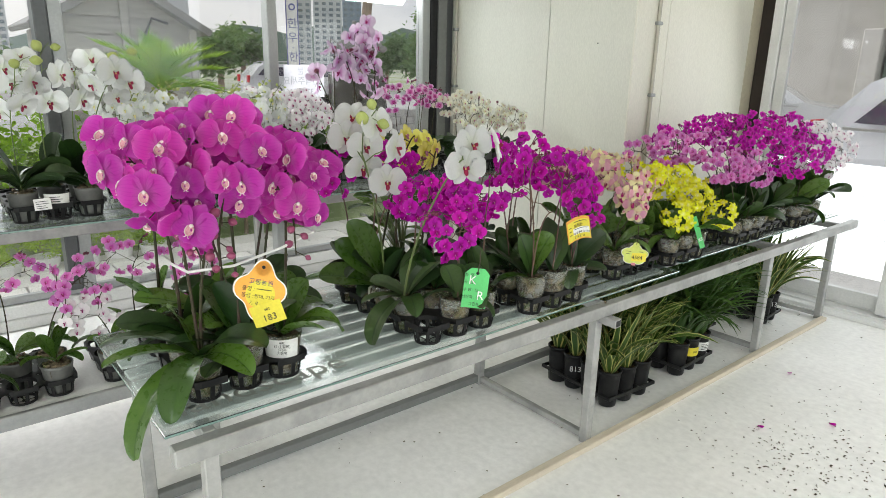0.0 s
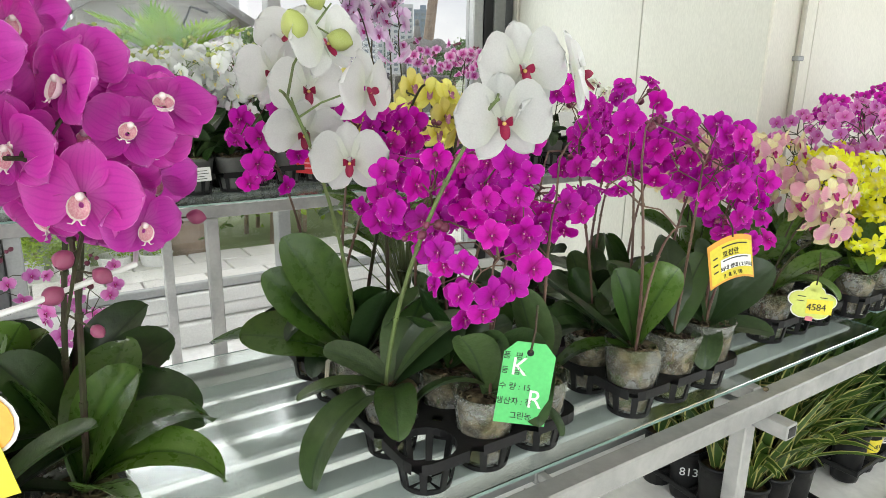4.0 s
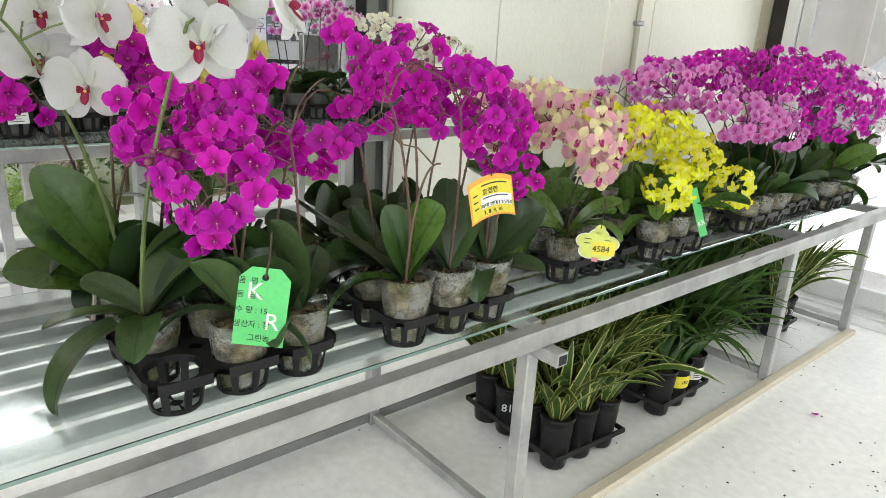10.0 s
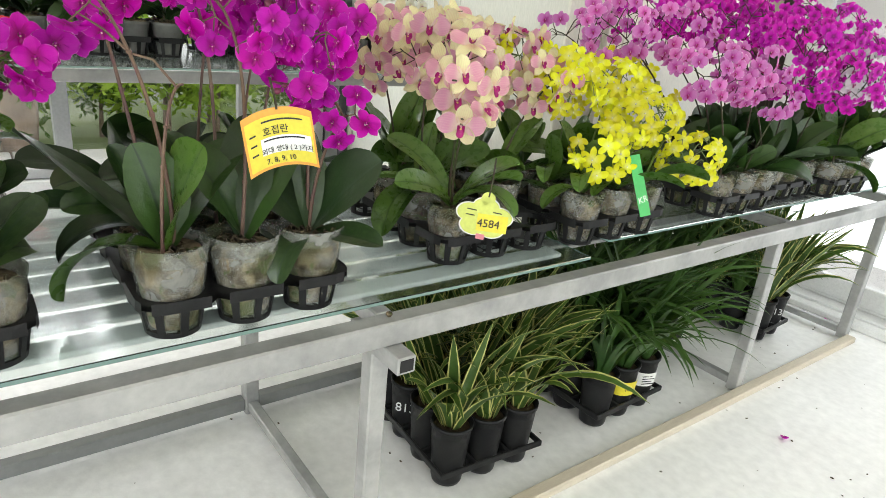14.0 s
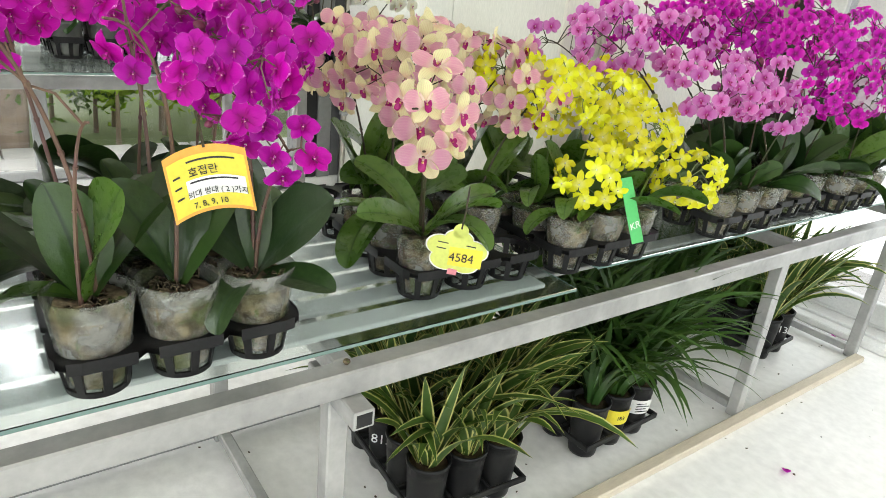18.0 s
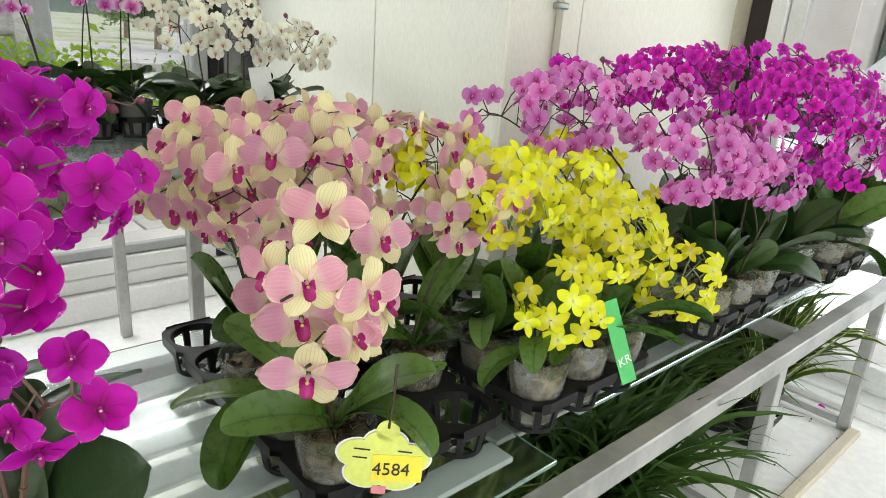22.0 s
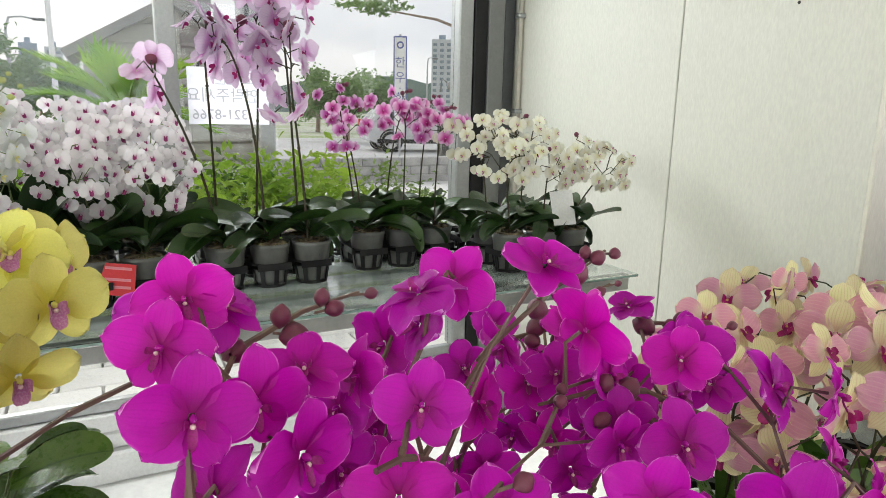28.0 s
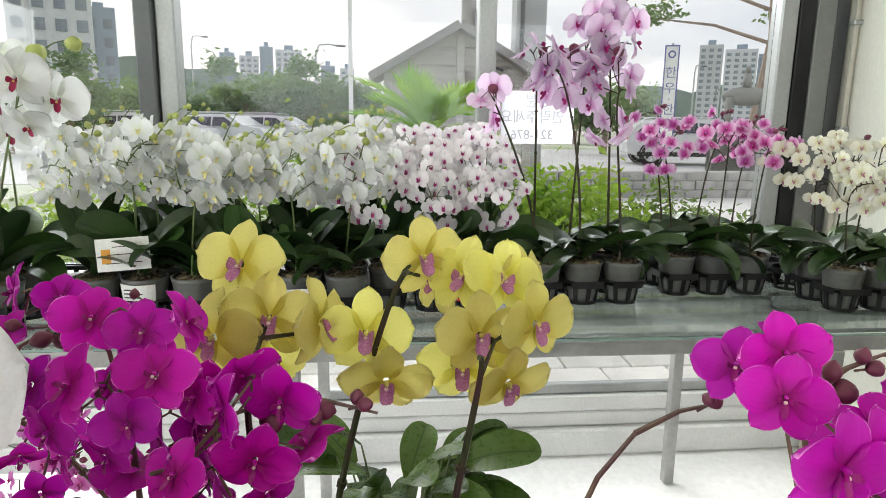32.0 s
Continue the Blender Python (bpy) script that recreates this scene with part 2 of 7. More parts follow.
M_black = surface("black_steel", (0.012, 0.012, 0.013), (0.03, 0.03, 0.03), 0.4)
M_grey = surface("grey_aluminium", (0.42, 0.43, 0.43), (0.34, 0.35, 0.35), 0.38, 0.6, 3.0, 90.0, 0.08)
M_dkgrey = surface("dark_grey_aluminium", (0.10, 0.105, 0.11), (0.14, 0.145, 0.15), 0.4, 0.3)
M_midgrey = surface("mid_grey_paint", (0.20, 0.205, 0.20), (0.16, 0.165, 0.16), 0.5)
M_white = surface("white_vinyl_frame", (0.80, 0.80, 0.79), (0.72, 0.72, 0.71), 0.35, 0, 3.0, 120.0, 0.05)
M_steel = surface("galvanised_steel", (0.46, 0.46, 0.45), (0.34, 0.34, 0.335), 0.45, 0.45, 9.0, 70.0, 0.2, spots=(30.0, 0.74, (0.22, 0.15, 0.1)))
M_slat = surface("weathered_slat", (0.62, 0.64, 0.63), (0.50, 0.52, 0.51), 0.6, 0.1, 5.0, 60.0, 0.2)
M_wood = surface("pale_batten", (0.68, 0.60, 0.48), (0.60, 0.52, 0.41), 0.6, 0, 4.0, 50.0, 0.3, stretch=(6, 1, 6))
M_glass = clear("table_glass", (0.90, 0.97, 0.945), 0.11)
M_glassedge = surface("glass_edge", (0.20, 0.31, 0.28), (0.28, 0.38, 0.35), 0.2)
M_pane = clear("window_glass", (0.985, 0.99, 0.99), 0.0)
M_tray = surface("black_plastic", (0.012, 0.012, 0.013), (0.022, 0.022, 0.022), 0.38, 0, 8.0, 120.0, 0.1)
M_pot = thin_plastic("clear_pot_plastic", (0.50, 0.51, 0.48), 0.22)
M_bark = surface("bark_mix", (0.05, 0.034, 0.018), (0.33, 0.26, 0.16), 0.9, 0, 40.0, 120.0, 1.0, spots=(15.0, 0.5, (0.085, 0.115, 0.03)))
M_greypot = surface("grey_pot", (0.13, 0.132, 0.125), (0.075, 0.078, 0.072), 0.35, 0, 14.0, 90.0, 0.2)
M_soil = surface("dark_soil", (0.05, 0.035, 0.022), (0.09, 0.065, 0.04), 0.95, 0, 30.0, 120.0, 0.9)
M_root = surface("orchid_root", (0.52, 0.48, 0.40), (0.42, 0.42, 0.33), 0.7, 0, 20.0, 90.0, 0.3)
M_leaf = leafy("orchid_leaf_dark", (0.010, 0.030, 0.007), (0.036, 0.080, 0.016), 0.34, 0.08, (0.010, 0.030, 0.008))
M_leaf2 = leafy("orchid_leaf_fresh", (0.034, 0.085, 0.012), (0.10, 0.19, 0.03), 0.27, 0.14, (0.035, 0.085, 0.015))
M_leaf3 = leafy("orchid_leaf_greyish", (0.020, 0.044, 0.014), (0.066, 0.110, 0.036), 0.36, 0.06, (0.03, 0.055, 0.027))
M_grass = leafy("strap_leaf_green", (0.025, 0.07, 0.015), (0.06, 0.13, 0.025), 0.4, 0.15)
M_grassv = leafy("strap_leaf_variegated", (0.022, 0.062, 0.012), (0.06, 0.12, 0.022), 0.4, 0.18, None, (0.56, 0.53, 0.19))
M_stem = surface("flower_stem", (0.045, 0.055, 0.022), (0.060, 0.032, 0.030), 0.5, 0, 20.0, 80.0, 0.1)
M_stalk = surface("mauve_brown_stalk", (0.15, 0.095, 0.06), (0.10, 0.045, 0.045), 0.5, 0, 20.0, 80.0, 0.1)
M_stemg = surface("green_stem", (0.14, 0.20, 0.06), (0.10, 0.13, 0.05), 0.5, 0, 20.0, 80.0, 0.1)
M_bud = surface("purple_bud", (0.19, 0.028, 0.075), (0.12, 0.035, 0.05), 0.42, 0, 40.0, 120.0, 0.1)
M_budg = surface("green_bud", (0.36, 0.42, 0.10), (0.45, 0.50, 0.18), 0.5, 0, 40.0, 120.0, 0.1)
M_budp = surface("mauve_bud", (0.30, 0.045, 0.14), (0.20, 0.06, 0.08), 0.45, 0, 40.0, 120.0, 0.1)
M_tie = plain("white_tie", (0.75, 0.75, 0.74), 0.4)
M_paper = plain("white_paper", (0.80, 0.80, 0.78), 0.7)
M_ink = plain("black_ink", (0.02, 0.02, 0.022), 0.6)
M_red = plain("red_card", (0.62, 0.02, 0.03), 0.4)
M_greencard = plain("green_card", (0.10, 0.55, 0.16), 0.35)
M_yellowcard = plain("yellow_card", (0.80, 0.68, 0.05), 0.4)
M_orangecard = plain("orange_card", (0.82, 0.38, 0.05), 0.4)
M_limecard = plain("lime_card", (0.68, 0.74, 0.16), 0.4)
M_pinkcard = plain("pink_card", (0.75, 0.25, 0.3), 0.4)

P_purple = petal("petal_purple", (0.60, 0.035, 0.44), (0.82, 0.30, 0.72), (0.56, 0.10, 0.44), 0.30, (0.46, 0.012, 0.35), 0.93, 0.46, 0.32, None, 0.34)
P_magenta = petal("petal_magenta", (0.58, 0.001, 0.45), (0.88, 0.34, 0.80), (0.34, 0.001, 0.20), 0.14, (0.38, 0.0, 0.28), 0.90, 0.38, 0.32, None, 0.06)
P_magenta2 = petal("petal_deep_magenta", (0.62, 0.002, 0.46), (0.86, 0.30, 0.76), (0.26, 0.005, 0.18), 0.1, (0.28, 0.0, 0.2), 0.87)
P_white = petal("petal_white", (0.70, 0.71, 0.705), (0.74, 0.74, 0.74), (0.68, 0.71, 0.62), 0.06, (0.72, 0.74, 0.70), 0.95, 0.40)
P_cream = petal("petal_cream", (0.80, 0.79, 0.68), (0.84, 0.83, 0.77), (0.72, 0.67, 0.42), 0.1, (0.7, 0.6, 0.4), 0.95, 0.3)
P_peachp = petal("petal_pink_blush", (0.66, 0.30, 0.42), (0.80, 0.67, 0.52), (0.76, 0.66, 0.52), 0.45, (0.72, 0.42, 0.46), 0.82, 0.3)
P_peachs = petal("petal_pale_yellow", (0.77, 0.72, 0.42), (0.80, 0.68, 0.52), (0.72, 0.52, 0.38), 0.40, (0.64, 0.38, 0.28), 0.9, 0.34)
P_yellow = petal("petal_bright_yellow", (0.78, 0.76, 0.015), (0.82, 0.80, 0.08), (0.82, 0.80, 0.22), 0.15, (0.6, 0.55, 0.02), 0.95, 0.3)
P_lemon = petal("petal_lemon", (0.80, 0.74, 0.22), (0.82, 0.78, 0.36), (0.66, 0.58, 0.08), 0.04, (0.66, 0.58, 0.08), 0.94, 0.48)
P_pink = petal("petal_pink", (0.66, 0.21, 0.56), (0.86, 0.66, 0.82), (0.55, 0.06, 0.36), 0.2, (0.5, 0.05, 0.36), 0.8)
P_rose = petal("petal_rose", (0.68, 0.42, 0.62), (0.78, 0.62, 0.74), (0.50, 0.03, 0.30), 0.15, (0.5, 0.05, 0.36), 0.9, 0.35, 0.6)
P_lilac = petal("petal_lilac", (0.73, 0.58, 0.74), (0.78, 0.68, 0.79), (0.60, 0.26, 0.55), 0.12, (0.56, 0.24, 0.54), 0.9, 0.42)
P_blushw = petal("petal_white_blush", (0.82, 0.79, 0.81), (0.86, 0.85, 0.86), (0.76, 0.60, 0.70), 0.06, (0.74, 0.52, 0.64), 0.92, 0.35, 0.2)
L_deep = surface("lip_deep_magenta", (0.34, 0.002, 0.20), (0.24, 0.002, 0.12), 0.5, 0, 60.0, 150.0, 0.1)
L_pale = surface("lip_pale_pink", (0.78, 0.50, 0.50), (0.80, 0.68, 0.62), 0.45, 0, 60.0, 150.0, 0.1)
L_cream = surface("lip_cream", (0.80, 0.68, 0.68), (0.82, 0.76, 0.72), 0.45, 0, 60.0, 150.0, 0.1)
L_blush = surface("lip_blush_throat", (0.60, 0.24, 0.32), (0.70, 0.44, 0.46), 0.5, 0, 60.0, 150.0, 0.1)
L_crimson = surface("lip_crimson", (0.30, 0.006, 0.055), (0.24, 0.006, 0.05), 0.45, 0, 60.0, 150.0, 0.1)
L_magenta = surface("lip_magenta", (0.40, 0.004, 0.17), (0.28, 0.003, 0.10), 0.45, 0, 60.0, 150.0, 0.1)
L_yellow = surface("lip_yellow", (0.80, 0.72, 0.28), (0.82, 0.78, 0.45), 0.45, 0, 60.0, 150.0, 0.1)
L_mauve = surface("lip_mauve", (0.42, 0.12, 0.28), (0.52, 0.26, 0.36), 0.45, 0, 60.0, 150.0, 0.1)
L_plum = surface("lip_plum", (0.30, 0.02, 0.16), (0.40, 0.06, 0.20), 0.45, 0, 60.0, 150.0, 0.1)
L_gold = surface("lip_gold", (0.72, 0.50, 0.10), (0.78, 0.64, 0.3), 0.45, 0, 60.0, 150.0, 0.1)

for m_ in (M_tray, M_black, M_dark, M_stem, M_soil):
    m_.node_tree.nodes["Principled BSDF"].inputs["Specular IOR Level"].default_value = 0.2


# ---- mesh building ----
class Build:
    """Collects vertices and faces, with a material slot and a place on the piece for each."""

    def __init__(self):
        self.v, self.f, self.m, self.uv = [], [], [], []

    def grid(self, fn, nu, nv, mat=0, wrap=False):
        k = len(self.v)
        for j in range(nv + 1):
            for i in range(nu + (0 if wrap else 1)):
                self.v.append(fn(i / nu, j / nv))
        row = nu if wrap else nu + 1
        for j in range(nv):
            for i in range(nu):
                a, b = k + j * row + i, k + j * row + (i + 1) % row
                self.f.append((a, b, b + row, a + row))
                self.m.append(mat)
                self.uv.append(((i / nu, j / nv), ((i + 1) / nu, j / nv), ((i + 1) / nu, (j + 1) / nv), (i / nu, (j + 1) / nv)))
        return self

    def face(self, pts, mat=0):
        k = len(self.v)
        self.v.extend(pts)
        self.f.append(tuple(range(k, k + len(pts))))
        self.m.append(mat)
        self.uv.append(tuple((p[0], p[1]) for p in pts))
        return self

    def tube(self, pts, radii, sides=6, mat=0, caps=True):
        pts = [Vector(p) for p in pts]
        if not hasattr(radii, "__len__"):
            radii = [radii] * len(pts)
        k, up = len(self.v), Vector((0.31, 0.17, 0.93))
        n = len(pts)
        for i, p in enumerate(pts):
            d = (pts[min(i + 1, n - 1)] - pts[max(i - 1, 0)]).normalized()
            if abs(d.dot(up)) > 0.97:
                up = Vector((0.9, 0.3, -0.2))
            s = d.cross(up).normalized()
            t = s.cross(d)
            for a in range(sides):
                c = 2 * math.pi * a / sides
                self.v.append(tuple(p + radii[i] * (math.cos(c) * s + math.sin(c) * t)))
        for i in range(n - 1):
            for a in range(sides):
                b = (a + 1) % sides
                self.f.append((k + i * sides + a, k + i * sides + b, k + (i + 1) * sides + b, k + (i + 1) * sides + a))
                self.m.append(mat)
                self.uv.append(((0, 0), (1, 0), (1, 1), (0, 1)))
        if caps:
            for base, order in ((k, range(sides - 1, -1, -1)), (k + (n - 1) * sides, range(sides))):
                self.f.append(tuple(base + a for a in order))
                self.m.append(mat)
                self.uv.append(tuple((0.5, 0.5) for a in range(sides)))
        return self

    def box(self, lo, hi, b=0.003, mat=0, m=None):
        c = [(lo[i] + hi[i]) / 2 for i in range(3)]
        h = [abs(hi[i] - lo[i]) / 2 for i in range(3)]
        b = min(b, 0.45 * min(h))
        k, idx = len(self.v), {}
        for sx in (-1, 1):
            for sy in (-1, 1):
                for sz in (-1, 1):
                    s = (sx, sy, sz)
                    for ax in range(3):
                        p = Vector([c[i] + s[i] * (h[i] if i == ax else h[i] - b) for i in range(3)])
                        idx[s, ax] = len(self.v)
                        self.v.append(tuple(m @ p if m else p))
        start = len(self.f)

        def put(ids):
            self.f.append(tuple(ids))
            self.m.append(mat)
            self.uv.append(tuple((0.5, 0.5) for _ in ids))
        for ax in range(3):
            p, q = (ax + 1) % 3, (ax + 2) % 3
            for sg in (-1, 1):
                ring = []
                for sp, sq in ((-1, -1), (1, -1), (1, 1), (-1, 1)):
                    s = [0, 0, 0]
                    s[ax], s[p], s[q] = sg, sp, sq
                    ring.append(idx[tuple(s), ax])
                put(ring if sg > 0 else ring[::-1])
            for sp in (-1, 1):
                for sq in (-1, 1):
                    s0, s1 = [0, 0, 0], [0, 0, 0]
                    s0[ax], s1[ax] = -1, 1
                    for s in (s0, s1):
                        s[p], s[q] = sp, sq
                    quad = [idx[tuple(s0), p], idx[tuple(s1), p], idx[tuple(s1), q], idx[tuple(s0), q]]
                    put(quad if sp * sq > 0 else quad[::-1])
        for sx in (-1, 1):
            for sy in (-1, 1):
                for sz in (-1, 1):
                    t = [idx[(sx, sy, sz), a] for a in range(3)]
                    put(t if sx * sy * sz > 0 else t[::-1])
        return self

    def lathe(self, prof, n=16, mat=0, centre=(0, 0, 0), wob=0.0, ph=0.0):
        cx, cy, cz = centre

        def fn(u, v):
            j = v * (len(prof) - 1)
            i = min(int(round(j)), len(prof) - 1)
            r, z = prof[i]
            a = 2 * math.pi * u
            r *= 1 + wob * math.sin(3 * a + ph + 9 * z) + 0.6 * wob * math.sin(7 * a + 2 * ph)
            return (cx + r * math.cos(a), cy + r * math.sin(a), cz + z)
        return self.grid(fn, n, len(prof) - 1, mat, True)

    def blob(self, c, r, mat=0, n=8, k=6):
        def fn(u, v):
            a, b = 2 * math.pi * u, math.pi * (v - 0.5)
            return (c[0] + r[0] * math.cos(a) * math.cos(b), c[1] + r[1] * math.sin(a) * math.cos(b), c[2] + r[2] * math.sin(b))
        return self.grid(fn, n, k, mat, True)

    def mesh(self, name, mats, smooth=True):
        me = bpy.data.meshes.new(name)
        me.from_pydata(self.v, [], self.f)
        for x in mats:
            me.materials.append(x)
        me.polygons.foreach_set("material_index", self.m)
        me.polygons.foreach_set("use_smooth", [smooth] * len(self.f))
        lay = me.uv_layers.new(name="UVMap")
        lay.data.foreach_set("uv", [c for q in self.uv for p in q for c in p])
        me.update()
        return me


def part(name, data, material, parent, label="", m=None):
    """One mesh under a thing or under a part."""
    if isinstance(data, Build):
        data = data.mesh(name, material if isinstance(material, (list, tuple)) else [material], smooth=False)
    ob = new(name, data)
    ob.parent = parent
    if m is not None:
        ob.matrix_basis = m
    if label:
        ob["label"] = label
    return ob


def thing(name, x, y, z, label, category, group="", rz=0, kind=""):
    ob = new(name)
    ob.empty_display_size = 0.05
    ob.matrix_basis = pose(x, y, z, 0, 0, rz)
    return tagged(ob, label, category, group, kind)


def solid(name, data, material, label="", category="", kind="structure", group="", smooth=False):
    me = data.mesh(name, material if isinstance(material, (list, tuple)) else [material], smooth) if isinstance(data, Build) else data
    return tagged(new(name, me), label, category, group, kind)


def lettering(body, size, material, depth=0.0003):
    cu = bpy.data.curves.new("lettering", "FONT")
    cu.body, cu.size, cu.extrude, cu.align_x, cu.align_y = body, size, depth, "CENTER", "CENTER"
    cu.resolution_u = 3
    tmp = bpy.data.objects.new("lettering", cu)
    scene.collection.objects.link(tmp)
    me = bpy.data.meshes.new_from_object(tmp.evaluated_get(bpy.context.evaluated_depsgraph_get()))
    bpy.data.objects.remove(tmp)
    me.materials.clear()
    me.materials.append(material)
    me.name = "lettering"
    return me


R = random.Random(7)

# ---- the room ----
CEIL = 2.7
solid("floor", Build().box((-3.62, -2.3, -0.12), (2.9, 4.86, 0.0), 0.002), M_floor, "worn white painted concrete floor", "floor")
solid("ceiling", Build().box((-3.75, -2.4, CEIL), (3.0, 5.1, CEIL + 0.1), 0.002), M_wall2, "pale flat ceiling", "ceiling")

north = thing("wall_north", -2.875, 3.42, 0, "cream sandwich-panel wall with thin seams", "wall", kind="structure")
part("backing", Build().box((-0.745, 0.008, 0), (0.856, 0.1, CEIL), 0.002), M_beige, north)
for a, b in ((-0.745, 0.277), (0.281, 0.856)):
    part("panel", Build().box((a, -0.01, 0.0), (b, 0.006, CEIL), 0.002), M_wall, north)
part("screw", Build().blob((0.635, -0.012, 1.517), (0.004, 0.003, 0.004)), M_black, north, "dark screw head")
part("screw", Build().blob((0.02, -0.012, 2.2), (0.004, 0.003, 0.004)), M_black, north, "dark screw head")

ret = thing("wall_return", -2.017, 4.09, 0, "pale panel wall beside the glass door", "wall", kind="structure")
part("backing", Build().box((-0.1, -0.67, 0), (-0.006, 0.665, CEIL), 0.002), M_beige, ret)
part("corner_strip", Build().box((-0.004, -0.682, 0), (0.010, -0.50, CEIL), 0.003), M_wall2, ret, "folded sheet-metal corner strip")
part("panel", Build().box((-0.004, -0.385, 0), (0.006, 0.52, CEIL), 0.002), M_wall2, ret)
part("panel", Build().box((-0.004, -0.497, 0), (0.006, -0.389, CEIL), 0.002), M_wall2, ret)
part("panel", Build().box((-0.004, 0.523, 0), (0.006, 0.662, CEIL), 0.002), M_beige, ret, "beige closing strip")

for px, py in ((-1.997, 3.587), (-3.405, 3.398)):
    pipe = thing("conduit_pipe", px, py, 0, "thin grey conduit pipe running up the wall", "pipe")
    part("tube", Build().tube([(0, 0, 0.001), (0, 0, CEIL)], 0.010, 10), surface("conduit_grey", (0.50, 0.47, 0.40), (0.42, 0.40, 0.34), 0.4), pipe)
    for z in (0.5, 1.255, 1.62, 2.1):
        part("clip", Build().box((-0.018, -0.020, z - 0.009), (0.016, 0.020, z + 0.009), 0.004), M_grey, pipe)

dw = thing("wall_door_side", 0, 4.755, 0, "beige wall round the sliding glass door", "wall", kind="structure")
part("jamb_wall", Build().box((-2.117, 0.0, 0), (-2.012, 0.1, CEIL), 0.002), M_beige, dw)
part("lintel_wall", Build().box((-2.010, 0.0, 2.04), (1.344, 0.1, CEIL), 0.002), M_beige, dw)
part("side_wall", Build().box((1.346, 0.0, 0), (2.9, 0.1, CEIL), 0.002), M_beige, dw)

door = thing("door_1", -0.333, 4.755, 0, "white framed sliding glass door in a dark brown casing", "door", kind="structure")
part("casing", Build().box((-1.676, -0.03, 0.0), (-1.596, 0.09, 2.038), 0.004).box((1.596, -0.03, 0), (1.676, 0.09, 2.038), 0.004).box((-1.596, -0.03, 1.968), (1.596, 0.09, 2.038), 0.004), M_dark, door, "dark brown casing")
part("frame", Build().box((-1.594, -0.05, 0.0), (-1.535, 0.07, 1.966), 0.004).box((1.535, -0.05, 0), (1.594, 0.07, 1.966), 0.004).box((-1.535, -0.05, 1.908), (1.535, 0.07, 1.966), 0.004), M_white, door)
part("track", Build().box((-1.535, -0.20, 0.0), (1.535, 0.07, 0.028), 0.004).box((-1.535, -0.14, 0.028), (1.535, -0.13, 0.04), 0.002).box((-1.535, -0.02, 0.028), (1.535, -0.01, 0.04), 0.002), M_white, door, "scuffed white sill track")
for x0, x1, yy in ((-1.532, -0.66, -0.01), (-0.73, 0.40, -0.075), (0.34, 1.532, -0.01)):
    leaf = part("sliding_panel", Build().box((x0, yy - 0.02, 0.042), (x0 + 0.062, yy + 0.02, 1.903), 0.004).box((x1 - 0.062, yy - 0.02, 0.042), (x1, yy + 0.02, 1.903), 0.004)
                .box((x0 + 0.062, yy - 0.02, 0.042), (x1 - 0.062, yy + 0.02, 0.13), 0.004).box((x0 + 0.062, yy - 0.02, 1.838), (x1 - 0.062, yy + 0.02, 1.903), 0.004), M_white, door)
    pane = part("pane", Build().box((x0 + 0.055, yy - 0.003, 0.125), (x1 - 0.055, yy + 0.003, 1.843), 0.0005), M_pane, leaf)
    pane.visible_shadow = False
part("door_pull", Build().box((-0.712, -0.112, 0.92), (-0.686, -0.096, 1.06), 0.004), M_white, door)

# the window side
west = thing("wall_west", -3.45, 0.65, 0, "window wall with a low white kerb and a beige band above", "wall", kind="structure")
part("kerb", Build().box((-0.14, -2.95, 0), (0.03, 2.755, 0.11), 0.008), M_white, west, "low white painted kerb")
part("ledge", Build().box((-0.14, -2.95, 0.111), (0.0, 2.755, 0.17), 0.006), M_white, west)
part("upper_wall", Build().box((-0.14, -2.95, 2.02), (0.0, 2.755, CEIL), 0.004), M_beige, west)
part("head_beam", Build().box((-0.12, -2.95, 1.93), (0.008, 2.563, 2.018), 0.004), M_dark, west, "dark window head")
part("corner_post", Build().box((-0.12, 2.565, 0.171), (0.004, 2.623, 2.4), 0.004), M_black, west, "black steel corner post")
part("corner_post", Build().box((-0.12, 2.625, 0.171), (0.010, 2.697, 2.4), 0.004), M_midgrey, west, "grey corner post")
part("corner_post", Build().box((-0.12, 2.699, 0.171), (0.002, 2.752, 2.4), 0.004), M_dkgrey, west, "dark grey corner post")

win = thing("window_1", -3.45, 1.0, 0, "wide shop window with grey mullions and clear panes", "window", kind="structure")
part("bottom_rail", Build().box((-0.075, -3.3, 0.172), (0.0, 2.213, 0.235), 0.005), M_white, win)
part("bottom_rail", Build().box((-0.06, -3.3, 0.236), (-0.02, 2.213, 0.275), 0.005), M_grey, win)
part("top_rail", Build().box((-0.075, -3.3, 1.865), (0.0, 2.213, 1.928), 0.005), M_grey, win)
part("end_stile", Build().box((-0.075, 2.148, 0.276), (0.0, 2.213, 1.864), 0.006), M_grey, win)
for i, yy in enumerate((2.105, 1.03, -0.06, -1.15, -2.2)):
    y0 = yy - 1.0
    if i % 2:
        part("mullion", Build().box((-0.075, y0 - 0.065, 0.276), (0.035, y0 - 0.008, 1.864), 0.005), M_dkgrey, win, "dark grey mullion")
        part("mullion", Build().box((-0.075, y0 - 0.006, 0.276), (0.01, y0 + 0.055, 1.864), 0.005), M_grey, win, "light grey mullion")
    else:
        part("mullion", Build().box((-0.075, y0 - 0.030, 0.276), (0.0, y0 + 0.030, 1.864), 0.005), M_grey, win)
edges = [-3.3] + sorted(v - 1.0 for v in (2.105, 1.03, -0.06, -1.15, -2.2)) + [2.168]
for a, b in zip(edges, edges[1:]):
    pane = part("pane", Build().box((-0.045, a + 0.025, 0.27), (-0.039, b - 0.02, 1.87), 0.0005), M_pane, win)
    pane.visible_shadow = False

